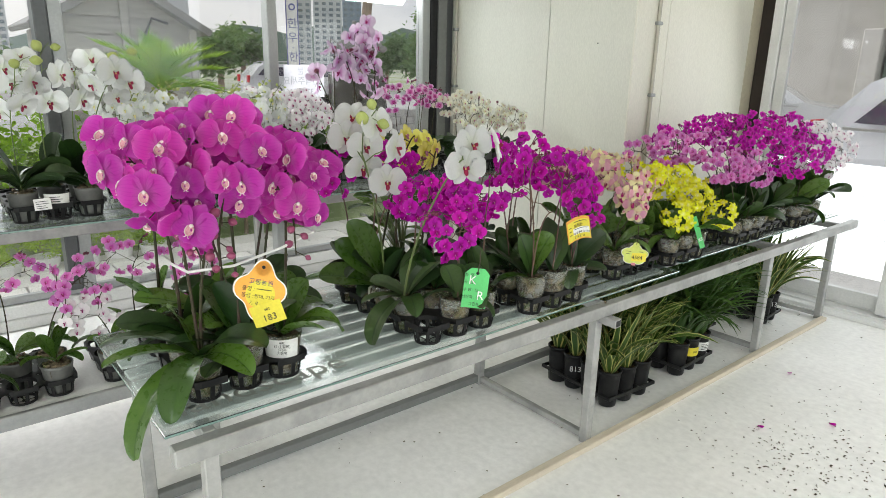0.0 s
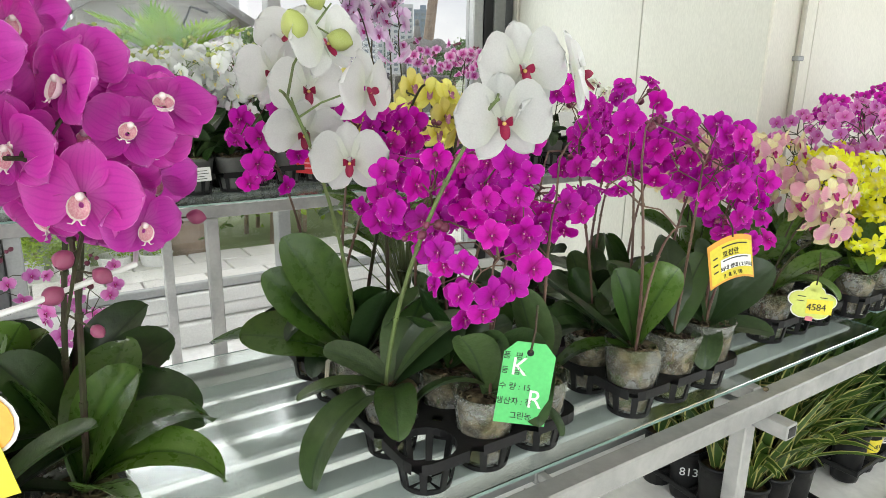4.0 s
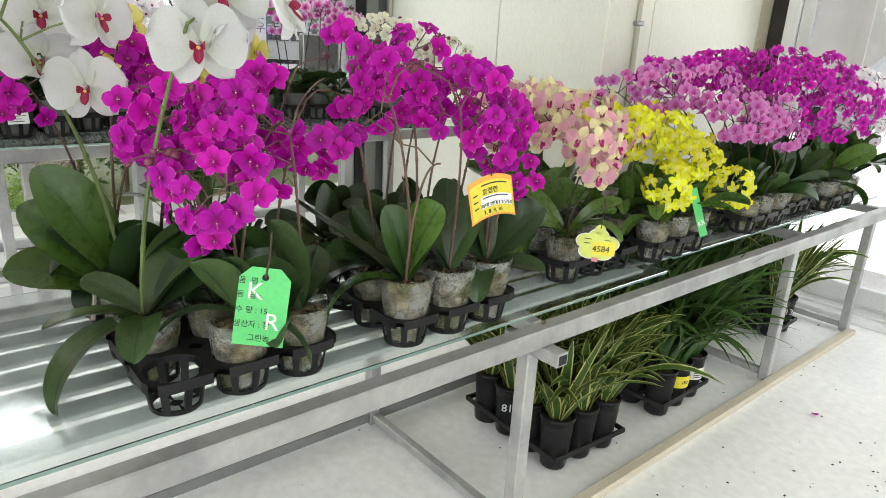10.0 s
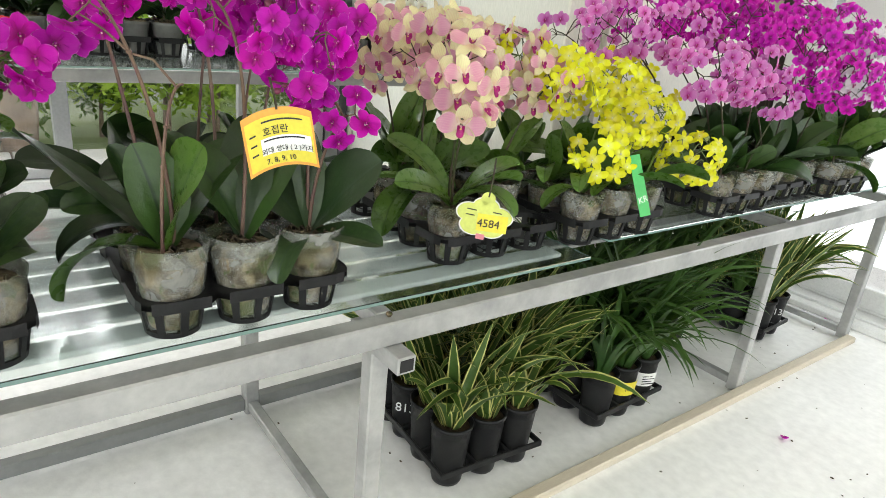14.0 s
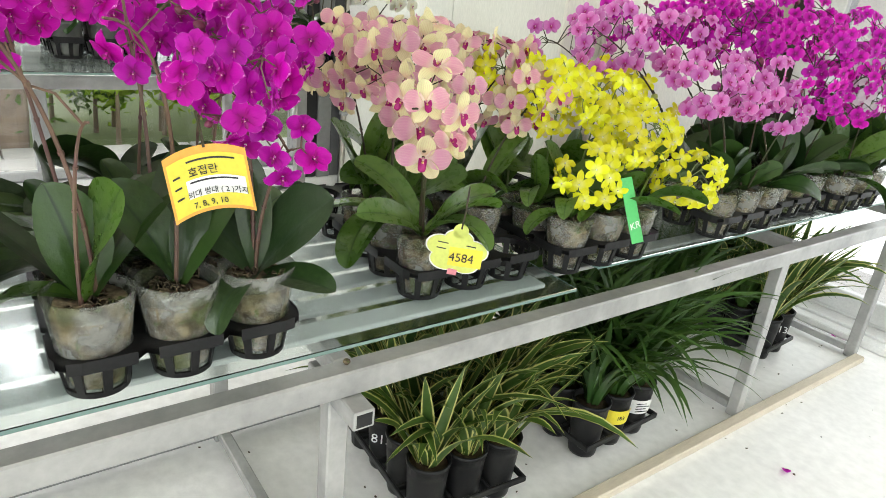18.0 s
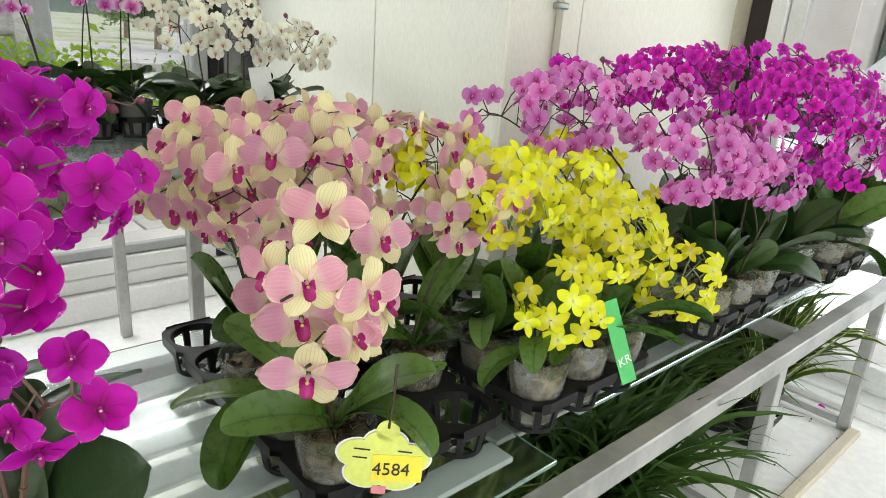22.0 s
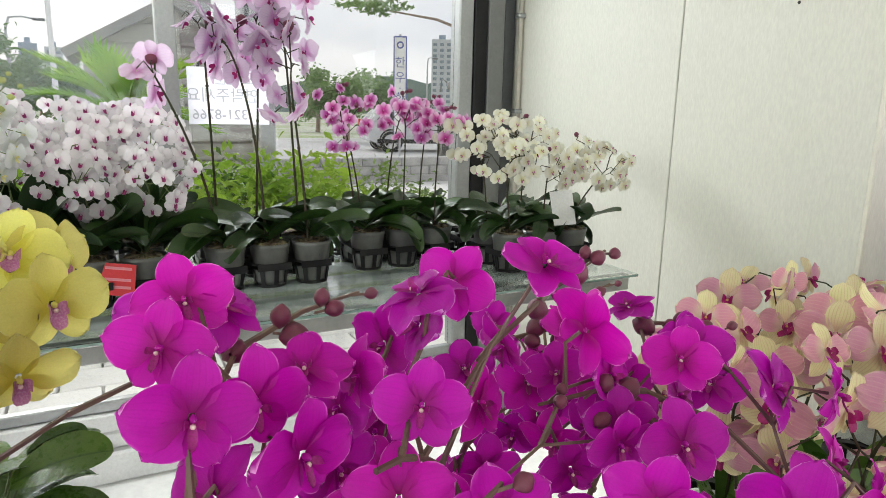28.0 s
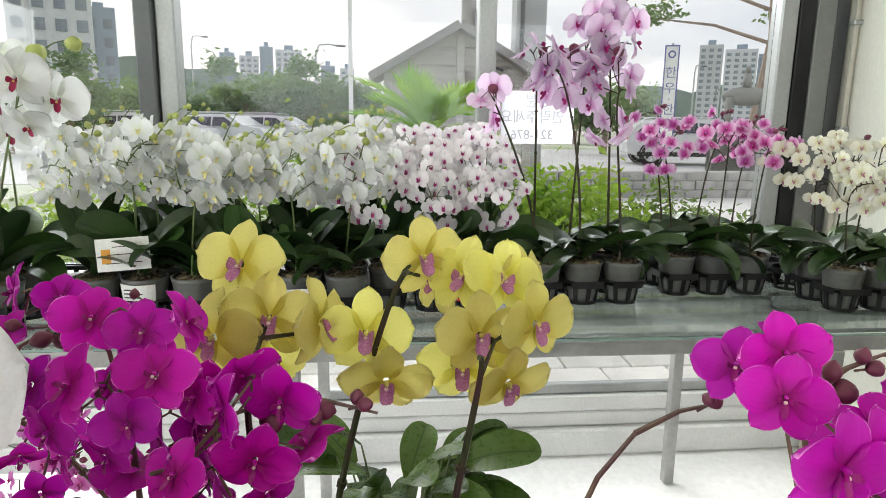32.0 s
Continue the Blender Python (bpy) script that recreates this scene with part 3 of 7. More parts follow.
# plain closing walls out of view, with openings added for the fill lamps
south = thing("wall_south", 0, -2.3, 0, "plain pale unseen wall with an opening added for a fill lamp", "wall", kind="structure")
part("panel", Build().box((-3.7, -0.1, 0), (-1.2, 0, CEIL)), M_wall2, south)
part("panel", Build().box((2.4, -0.1, 0), (2.9, 0, CEIL)), M_wall2, south)
part("panel", Build().box((-1.2, -0.1, 2.45), (2.4, 0, CEIL)), M_wall2, south)
part("panel", Build().box((-1.2, -0.1, 0), (2.4, 0, 0.35)), M_wall2, south)
east = thing("wall_east", 2.9, 0, 0, "plain pale unseen wall, opened on the east for a fill lamp", "wall", kind="structure")
part("panel", Build().box((0, -2.4, 0), (0.1, -0.8, CEIL)), M_wall2, east)
part("panel", Build().box((0, 4.0, 0), (0.1, 5.05, CEIL)), M_wall2, east)
part("panel", Build().box((0, -0.8, 2.5), (0.1, 4.0, CEIL)), M_wall2, east)
part("panel", Build().box((0, -0.8, 0), (0.1, 4.0, 0.2)), M_wall2, east)

# ---- the long display table ----
GT = 0.597
table = thing("display_table", -1.59, 2.7, 0, "long welded grey steel display table frame", "table")


def bar(name, lo, hi, mat, parent, ref, label=""):
    return part(name, Build().box([lo[i] - ref[i] for i in range(3)], [hi[i] - ref[i] for i in range(3)], 0.003), mat, parent, label)


ref = (-1.59, 2.7, 0)
bar("front_rail", (-1.260, 0.79, 0.535), (-1.222, 4.62, 0.578), M_steel, table, ref)
bar("back_rail", (-1.90, 0.80, 0.535), (-1.862, 4.60, 0.578), M_steel, table, ref)
for y in (0.88, 2.29, 3.655, 4.44):
    bar("leg", (-1.298, y - 0.018, 0.0), (-1.263, y + 0.018, 0.534), M_steel, table, ref)
    bar("leg", (-1.90, y - 0.018, 0.0), (-1.865, y + 0.018, 0.534), M_steel, table, ref)
    bar("cross_tube", (-1.861, y - 0.016, 0.545), (-1.261, y + 0.016, 0.577), M_steel, table, ref)
    bar("foot_tube", (-1.864, y - 0.013, 0.014), (-1.299, y + 0.013, 0.040), M_steel, table, ref, "grey foot tube on the floor")
bar("bottom_rail", (-1.899, 0.899, 0.014), (-1.866, 2.271, 0.048), M_midgrey, table, ref, "grey back rail close to the floor")
bar("bottom_rail", (-1.899, 2.309, 0.014), (-1.866, 3.636, 0.048), M_midgrey, table, ref, "grey back rail close to the floor")
part("screw", Build().lathe([(0.0, 0.004), (0.005, 0.003), (0.006, 0.0), (0.003, -0.004)], 10, 0, (0.345, -0.412, 0.582)), M_bark, table, "rusty bolt head")
# solid stub; a black block at its end paints the shaded hollow
stub = part("tube_stub", Build().box((0.25, -0.43, 0.503), (0.408, -0.395, 0.5345), 0.002).box((0.395, -0.426, 0.507), (0.4085, -0.399, 0.5305), 0.001, 1), [M_steel, M_black], table, "square tube end with rust, its dark hollow a black block")
for i in range(7):
    x = -1.335 - i * 0.074
    bar("slat", (x - 0.024, 0.80, 0.579), (x + 0.024, 2.76, 0.5885), M_slat, table, ref)
for x in (-1.37, -1.62, -1.83):
    bar("slat", (x - 0.02, 2.765, 0.579), (x + 0.02, 4.58, 0.5885), M_steel, table, ref)


def sheet(x0, x1, y0, y1, z, label, t=0.008):
    b = Build().box((x0, y0, z), (x1, y1, z + t), 0.0012)
    me = b.mesh("glass_sheet", [M_glass, M_glassedge], False)
    for p in me.polygons:
        if abs(p.normal.z) < 0.5:
            p.material_index = 1
    ob = tagged(new("glass_sheet", me), label, "glass sheet")
    ob.visible_shadow = False
    return ob


sheet(-1.93, -1.265, 0.785, 2.80, 0.5890, "greenish clear glass sheet lying on the table slats")
sheet(-1.93, -1.325, 2.93, 4.60, 0.5890, "greenish clear glass sheet on the far table half")
etch = surface("etched_frost", (0.40, 0.42, 0.39), (0.33, 0.35, 0.32), 0.6)
for body, x, y, s in (("landscape", -1.36, 1.06, 0.115), ("home", -1.35, 4.06, 0.10)):
    ob = tagged(new("etched_lettering", lettering(body, s, etch, 0.0002)), "frosted lettering etched on the glass sheet", "lettering")
    ob.matrix_basis = pose(x, y, 0.5974, 0, 0, 90)

batten = solid("floor_batten", Build().box((-1.262, 1.1, 0.0), (-1.226, 4.43, 0.024), 0.004), M_wood, "pale wooden batten lying along the table feet", "batten", kind="")

# ---- the back shelf at the window and the low shelf ----
BS = 0.818
shelf = thing("window_shelf", -2.85, 1.0, 0, "grey steel shelf frame standing before the window", "shelf")
ref = (-2.85, 1.0, 0)
bar("front_rail", (-2.505, -1.3, 0.770), (-2.478, 3.17, 0.8085), M_steel, shelf, ref)
bar("back_rail", (-3.24, -1.3, 0.762), (-3.205, 3.17, 0.790), M_steel, shelf, ref)
for y in (-1.2, 0.36, 1.55, 2.76):
    bar("leg", (-2.505, y - 0.018, 0.0), (-2.478, y + 0.018, 0.769), M_steel, shelf, ref)
    bar("leg", (-3.24, y - 0.018, 0.0), (-3.206, y + 0.018, 0.761), M_steel, shelf, ref)
    bar("cross_tube", (-3.204, y - 0.016, 0.762), (-2.506, y + 0.016, 0.790), M_steel, shelf, ref)
for x in (-2.62, -2.76, -2.90, -3.04, -3.15):
    bar("slat", (x - 0.022, -1.3, 0.791), (x + 0.022, 3.16, 0.8085), M_slat, shelf, ref)
sheet(-3.26, -2.465, 1.17, 3.19, 0.809, "greenish clear glass sheet on the window shelf")
sheet(-3.26, -2.465, -1.3, 1.15, 0.809, "greenish clear glass sheet on the window shelf")

low = thing("low_bench", -2.5, 0.2, 0, "low white bench with a metal edge strip", "bench")
part("top", Build().box((-0.42, -1.3, 0.255), (0.33, 1.05, 0.30), 0.004), M_white, low)
part("edge_strip", Build().box((0.331, -1.3, 0.262), (0.350, 1.05, 0.31), 0.003), M_grey, low)
for x in (-0.38, 0.29):
    for y in (-1.25, 1.0):
        part("leg", Build().box((x - 0.02, y - 0.02, 0), (x + 0.02, y + 0.02, 0.254), 0.003), M_steel, low)
LB = 0.301

# ---- trays ----
PITCH = 0.104


def cup_mesh():
    """A basket cup in one piece: a rim band, eight ribs, a foot ring and four spokes under it."""
    b, n = Build(), 24
    rings = ((0.0465, 0.003), (0.0448, -0.007), (0.0375, -0.047), (0.0362, -0.055))
    for side in (0.0019, -0.0019):
        for r, z in rings:
            for k in range(n):
                a = 2 * math.pi * k / n
                b.v.append(((r + side) * math.cos(a), (r + side) * math.sin(a), z))
    for k in range(n):
        a = 2 * math.pi * k / n
        b.v.append((0.009 * math.cos(a), 0.009 * math.sin(a), -0.0545))

    def at(side, ring, k):
        return (side * 4 + ring) * n + k % n

    def put(*ids):
        b.f.append(ids)
        b.m.append(0)
        b.uv.append(tuple((0.5, 0.5) for _ in ids))
    for k in range(n):
        rib = k % 3 == 0
        for row in range(3):
            if row != 1 or rib:
                put(at(0, row, k), at(0, row + 1, k), at(0, row + 1, k + 1), at(0, row, k + 1))
                put(at(1, row, k), at(1, row, k + 1), at(1, row + 1, k + 1), at(1, row + 1, k))
        put(at(0, 0, k), at(0, 0, k + 1), at(1, 0, k + 1), at(1, 0, k))
        put(at(0, 3, k), at(1, 3, k), at(1, 3, k + 1), at(0, 3, k + 1))
        if rib:
            put(at(0, 1, k), at(1, 1, k), at(1, 2, k), at(0, 2, k))
            put(at(0, 1, k + 1), at(0, 2, k + 1), at(1, 2, k + 1), at(1, 1, k + 1))
        else:
            put(at(0, 1, k), at(0, 1, k + 1), at(1, 1, k + 1), at(1, 1, k))
            put(at(0, 2, k), at(1, 2, k), at(1, 2, k + 1), at(0, 2, k + 1))
        if k % 6 == 0:
            put(at(1, 3, k), at(1, 3, k + 1), 8 * n + (k + 1) % n, 8 * n + k)
    put(*[8 * n + k for k in range(n)])
    return b.mesh("cup", [M_tray], False)


def tray_rim(nx, ny):
    """The flat top plate of a tray: a rounded outline with one hole for each cup."""
    b = Build()
    hx, hy, z0, z1 = nx * PITCH / 2, ny * PITCH / 2, -0.004, 0.004
    for i in range(nx):
        for j in range(ny):
            cx, cy = (i + 0.5) * PITCH - hx, (j + 0.5) * PITCH - hy
            ring = []
            for k in range(24):
                a = 2 * math.pi * (k + 0.5) / 24
                c, s = math.cos(a), math.sin(a)
                q = PITCH / 2 / max(abs(c), abs(s))
                ox, oy = cx + c * q, cy + s * q
                rx, ry = max(abs(ox) - (hx - 0.03), 0), max(abs(oy) - (hy - 0.03), 0)
                d = math.hypot(rx, ry)
                if rx > 0 and ry > 0 and d > 0.03:
                    f = 0.03 / d
                    ox, oy = math.copysign(hx - 0.03 + rx * f, ox), math.copysign(hy - 0.03 + ry * f, oy)
                ring.append(((cx + c * 0.0445, cy + s * 0.0445), (ox, oy)))
            for k in range(24):
                (a0, b0), (a1, b1) = ring[k], ring[(k + 1) % 24]
                b.face([(*a0, z1), (*b0, z1), (*b1, z1), (*a1, z1)])
                b.face([(*a0, z0), (*a1, z0), (*b1, z0), (*b0, z0)])
                b.face([(*a0, z0), (*a0, z1), (*a1, z1), (*a1, z0)])
                if max(abs(abs(b0[0]) - hx), 0) < 0.031 and abs(b0[0]) > hx - 0.031 or abs(b0[1]) > hy - 0.031:
                    if (abs(b0[0]) > hx - 0.012 and abs(b1[0]) > hx - 0.012) or (abs(b0[1]) > hy - 0.012 and abs(b1[1]) > hy - 0.012):
                        b.face([(*b0, z0 - 0.006), (*b1, z0 - 0.006), (*b1, z1 + 0.003), (*b0, z1 + 0.003)])
    return b.mesh("rim", [M_tray], False)


CUP = cup_mesh()
RIMS = {}


def tray(x, y, z, nx, ny, rz=0, group="orchid trays on the table", label="black plastic orchid tray with open ribbed cups"):
    """A tray whose near edge is at +x; nx cups deep, ny cups wide; returns a function that gives a cup's place."""
    if (nx, ny) not in RIMS:
        RIMS[nx, ny] = tray_rim(nx, ny)
    t = thing("orchid_tray", x, y, z, label, "tray", group, rz)
    rim = part("rim", RIMS[nx, ny], None, t, m=pose(0, 0, 0.056))
    for i in range(nx):
        for j in range(ny):
            part("cup", CUP, None, t, m=pose((i + 0.5 - nx / 2) * PITCH, (j + 0.5 - ny / 2) * PITCH, 0.0555))
    base = pose(x, y, z, 0, 0, rz)

    def place(row, col):
        """row 0 is the one nearest to the walkway; col 0 has the lowest y."""
        return base @ Vector(((nx - 0.5 - row - nx / 2) * PITCH, (col + 0.5 - ny / 2) * PITCH, 0.0065))
    return place

# ---- orchids ----
def petal_surf(b, ang, L, W, r0, z0, cup, bow, mat, nu=6, nv=7, a=0.55, q=0.3, wave=0.0):
    ca, sa = math.cos(radians(ang)), math.sin(radians(ang))

    def fn(u, t):
        w = 2 * u - 1
        v = 1 - (1 - t) ** 1.7
        if v > a:
            hw = W * max(1 - ((v - a) / (1 - a)) ** 2.0, 0.0) ** 0.5
        else:
            e = v / a
            hw = W * (q + (1 - q) * (1 - (1 - e) ** 2.0) ** 0.8)
        hw = max(hw, 0.02 * W)
        r = r0 + L * v - 0.06 * L * w * w * v
        z = z0 + cup * v * v + bow * w * w * hw + wave * (math.sin(7 * v + 5 * w) + 0.7 * math.sin(11 * w + 3 * v + ang)) * v * (0.4 + abs(w))
        return (r * ca - hw * w * sa, r * sa + hw * w * ca, z)
    b.grid(fn, nu, nv, mat)


def phal_mesh(name, pm, sm, round_=1.0, var=0, res=1, column=None, sep=1.0, oval=False):
    """A moth orchid flower one unit across, facing +z with its top at +y."""
    r = random.Random(name + str(var))
    j = lambda s: r.uniform(-s, s)
    b = Build()
    nu, nv = (8, 7) if res else (4, 4)
    for ang in (-128 + j(6), -52 + j(6)):
        petal_surf(b, ang, 0.44, 0.15 * sep, 0.03, -0.03, -0.07 + j(0.08), 0.32, 1, nu, nv, *((0.50, 0.22) if oval else (0.52, 0.42)), 0.012)
    petal_surf(b, 90 + j(5), 0.46, 0.16 * sep, 0.03, -0.025, -0.03 + j(0.11), 0.38, 1, nu, nv, *((0.52, 0.24) if oval else (0.56, 0.46)), 0.012)
    for ang in (9 + j(6), 171 + j(6)):
        petal_surf(b, ang, 0.49, 0.29 * round_, 0.03, 0.0, 0.05 + j(0.12), 0.10 + j(0.16), 0, nu, nv, *((0.47, 0.16) if oval else (0.58, 0.22)), 0.022)
    b.blob((0, 0.01, 0.045), (0.026, 0.032, 0.05), 2, 8, 5)
    return b.mesh(name, [pm, sm, column or pm])


def lip_mesh(name, m1, m2, wide=1.0):
    b = Build()
    petal_surf(b, -90, 0.20, 0.062 * wide, 0.015, 0.05, 0.09, 0.6, 0, 4, 5, 0.6, 0.5)
    for sg in (-1, 1):
        def fn(u, v, sg=sg):
            w = 2 * u - 1
            hw = 0.055 * wide * math.sin(math.pi * (0.1 + 0.8 * v)) ** 0.7
            return (sg * (0.022 + 0.055 * math.sin(2.0 * v)), -0.03 + hw * w + 0.02 * v, 0.045 + 0.11 * v - 0.01 * w)
        b.grid(fn, 3, 4, 0)
    b.blob((0, -0.04, 0.075), (0.024, 0.022, 0.024), 1, 7, 4)
    return b.mesh(name, [m1, m2])


def cup_lip_mesh(name, rim, throat):
    """A rounded open cup under a hooded column, with two short curled horns."""
    b = Build()

    def bowl(u, v):
        a = 2 * math.pi * u
        rr = 0.25 + 0.75 * math.sin(1.571 * v) ** 0.8
        up = 0.5 + 0.5 * math.sin(a)
        return (0.098 * rr * math.cos(a), -0.075 + 0.118 * rr * math.sin(a), 0.045 + 0.10 * v ** 1.4 - 0.03 * up * v)
    b.grid(lambda u, v: bowl(u, 0.72 * v), 14, 5, 1, True)
    b.grid(lambda u, v: bowl(u, 0.72 + 0.28 * v), 14, 2, 0, True)
    b.grid(lambda u, v: Vector(bowl(1 - u, 1 - v)) * 1.0 + Vector((0, 0, -0.008)), 14, 5, 0, True)
    b.blob((0, 0.02, 0.10), (0.040, 0.042, 0.040), 0, 8, 5)
    for sg in (-1, 1):
        b.tube([(sg * 0.015, -0.185, 0.13), (sg * 0.04, -0.225, 0.145), (sg * 0.075, -0.215, 0.16)], [0.012, 0.008, 0.003], 5, 0)
    return b.mesh(name, [rim, throat])


def star_mesh(name, pm, var=0):
    """A small five-pointed yellow flower one unit across."""
    r = random.Random(name + str(var))
    b = Build()
    for ang in (90, 18, 162, -54, -126):
        big = ang in (18, 162)
        petal_surf(b, ang + r.uniform(-6, 6), 0.47, 0.165 if big else 0.125, 0.03, 0.0, -0.10 + r.uniform(-0.18, 0.12), 0.35, 0, 4, 5, 0.55, 0.35)
    b.blob((0, 0, 0.05), (0.035, 0.035, 0.05), 1, 7, 4)
    return b.mesh(name, [pm, P_cream])


def bud_mesh(name, m):
    b = Build()

    def fn(u, v):
        a, t = 2 * math.pi * u, v
        rr = 0.5 * math.sin(math.pi * (0.02 + 0.96 * t)) ** 0.75 * (1 + 0.06 * math.cos(3 * a))
        return (rr * math.cos(a), rr * math.sin(a), -0.6 + 1.2 * t)
    b.grid(fn, 9, 7, 0, True)
    return b.mesh(name, [m])


def kinds(name, pm, sm, lip, size, round_=1.0, stem=None, bud=None, res=1, col=None, sep=1.0, oval=False):
    return dict(flowers=[phal_mesh("flower", pm, sm, round_, k, res, col, sep, oval) for k in range(5)], lip=lip, size=size, stem=stem or M_stem, bud=bud or BUD_P, name=name)


BUD_P, BUD_G = bud_mesh("bud", M_bud), bud_mesh("bud", M_budg)
BUD_M = bud_mesh("bud", M_budp)
K_big = kinds("purple", P_purple, P_purple, cup_lip_mesh("lip", L_cream, L_blush), 0.100, 1.14, bud=BUD_M, col=L_pale, sep=1.28, oval=True)
K_big["hang"] = True
K_mini = kinds("magenta", P_magenta, P_magenta, lip_mesh("lip", L_deep, L_pale, 0.62), 0.049, 0.88, M_stalk, sep=1.16, oval=True)
K_mini["stalk"] = 1.15
K_white = kinds("white", P_white, P_white, lip_mesh("lip", L_crimson, L_gold, 0.85), 0.112, 1.14, M_stemg, BUD_G)
K_peach = kinds("peach", P_peachp, P_peachs, lip_mesh("lip", L_magenta, L_gold, 1.2), 0.070, 0.78, sep=1.05)
K_yel = dict(flowers=[star_mesh("flower", P_yellow, k) for k in range(4)], lip=None, size=0.050, stem=M_stemg, bud=BUD_G, name="yellow")
K_lemon = kinds("lemon yellow", P_lemon, P_lemon, lip_mesh("lip", L_mauve, L_pale, 1.2), 0.078, 0.90, sep=1.02)
K_pink = kinds("pink", P_pink, P_pink, lip_mesh("lip", L_magenta, L_pale, 0.8), 0.043, 0.95, res=0)
K_deep = kinds("deep magenta", P_magenta2, P_magenta2, None, 0.040, 0.85, res=0, col=L_plum)
K_blush = kinds("white and pink", P_blushw, P_blushw, lip_mesh("lip", L_plum, L_plum, 0.8), 0.05, 1.0, res=0)
K_bwhite = kinds("white", P_white, P_white, lip_mesh("lip", L_yellow, L_gold, 0.8), 0.060, 1.05, M_stemg, BUD_G)
K_wp = kinds("white and plum", P_blushw, P_blushw, lip_mesh("lip", L_plum, L_magenta, 1.35), 0.047, 1.0, M_stemg, res=0)
K_lilac = kinds("lilac", P_lilac, P_lilac, lip_mesh("lip", L_magenta, L_plum), 0.088, 1.1)
K_bpink = kinds("pink", P_rose, P_rose, lip_mesh("lip", L_magenta, L_plum), 0.046, 1.0, res=0)
K_cream = kinds("cream", P_cream, P_cream, lip_mesh("lip", L_mauve, L_gold, 0.8), 0.05, 1.0, res=0)


def leaf_mesh(e0, e1, width, twist, mat, var):
    """A thick strap leaf one unit long that starts at the origin along +x and bends from elevation e0 to e1."""
    fine, pts, p = 60, [], Vector((0, 0, 0))
    for i in range(fine + 1):
        pts.append(p.copy())
        e = radians(e0 + (e1 - e0) * (i / fine) ** 1.2)
        p = p + Vector((math.cos(e), 0, math.sin(e))) / fine
    r = random.Random(var)
    k1, k2 = r.uniform(0.0, 6.0), r.uniform(0.6, 1.4)
    b = Build()

    def side(under):
        def fn(u, t):
            v = 1 - (1 - t) ** 1.7
            c = pts[min(int(round(v * fine)), fine)]
            w = 2 * u - 1
            hw = width * (0.20 + 0.80 * math.sin(min(1, v / 0.55) * 1.571)) * max(1 - (max(0, v - 0.55) / 0.45) ** 2.1, 0.0004) ** 0.5
            e = radians(e0 + (e1 - e0) * v ** 1.2)
            nx, nz = -math.sin(e), math.cos(e)
            off = 0.20 * hw * abs(w) ** 1.5 + 0.07 * hw * min(1.0, 4 * abs(w)) + 0.016 * k2 * math.sin(5 * v + k1) * w - (0.016 * (1 - w * w) if under else 0.0)
            tw = twist * (0.3 + 0.7 * v)
            y, h = hw * w * math.cos(tw), off + hw * w * math.sin(tw)
            return (c.x + nx * h, y, c.z + nz * h)
        return fn
    b.grid(side(False), 8, 12, 0)
    b.grid(lambda u, t: side(True)(1 - u, t), 4, 12, 0)
    return b.mesh("leaf", [mat])


def leaf_set(mat, slim=0.85):
    spec = ((66, 36, 0.25, 0.5), (46, -20, 0.23, -0.6), (30, -50, 0.24, 0.5), (80, 66, 0.25, 0.8), (16, -75, 0.23, -0.4), (55, 20, 0.27, 0.9), (38, 0, 0.22, -0.8), (72, 56, 0.28, -0.7), (60, -60, 0.24, 0.3))
    return [leaf_mesh(a, c, w * slim, t, mat, i) for i, (a, c, w, t) in enumerate(spec)]


LEAVES = dict(dark=leaf_set(M_leaf), fresh=leaf_set(M_leaf2, 0.76), grey=leaf_set(M_leaf3))
LEAVES["flat"] = [LEAVES[c][k] for c, k in (("dark", 1), ("dark", 2), ("dark", 4), ("grey", 6), ("dark", 6), ("dark", 8))]
LEAVES["low"] = [LEAVES["dark"][k] for k in (0, 1, 2, 5, 6, 7, 8)] + [LEAVES["grey"][k] for k in (1, 6)]


def pot_meshes(mat, top=0.049, bot=0.034, h=0.112):
    out = []
    for k in range(3):
        b = Build()
        b.lathe([(bot * 0.5, 0.0), (bot, 0.001), (bot + 0.003, 0.012), (top * 0.91, h * 0.62), (top * 0.97, h * 0.86), (top, h * 0.9), (top + 0.0015, h), (top - 0.0012, h), (top - 0.002, h * 0.9), (top * 0.94, h * 0.8)], 20, 0, (0, 0, 0), 0.012, k * 2.0)
        out.append(b.mesh("pot", [mat]))
    return out


POTS = dict(clear=pot_meshes(M_pot), grey=pot_meshes(M_greypot, 0.048, 0.034, 0.1))


def fill_mesh(k):
    b = Build()
    b.lathe([(0.015, 0.003), (0.031, 0.004), (0.034, 0.02), (0.042, 0.066), (0.0445, 0.088), (0.038, 0.095 + 0.004 * k), (0.02, 0.1), (0.004, 0.102)], 16, 0, (0, 0, 0), 0.03, k)
    r = random.Random(k)
    for i in range(16):
        a, d = r.uniform(0, 6.28), r.uniform(0.0, 0.035)
        b.box((-0.007, -0.004, -0.003), (0.007, 0.004, 0.003), 0.001, 0, pose(d * math.cos(a), d * math.sin(a), 0.1 + r.uniform(-0.003, 0.005), r.uniform(-40, 40), r.uniform(-40, 40), r.uniform(0, 360)))
    return b.mesh("potting_bark", [M_bark])


FILLS = [fill_mesh(k) for k in range(3)]


def bez(p0, p1, p2, p3, n):
    out = []
    for i in range(n + 1):
        t = i / n
        out.append(p0 * (1 - t) ** 3 + p1 * 3 * t * (1 - t) ** 2 + p2 * 3 * t * t * (1 - t) + p3 * t ** 3)
    return out


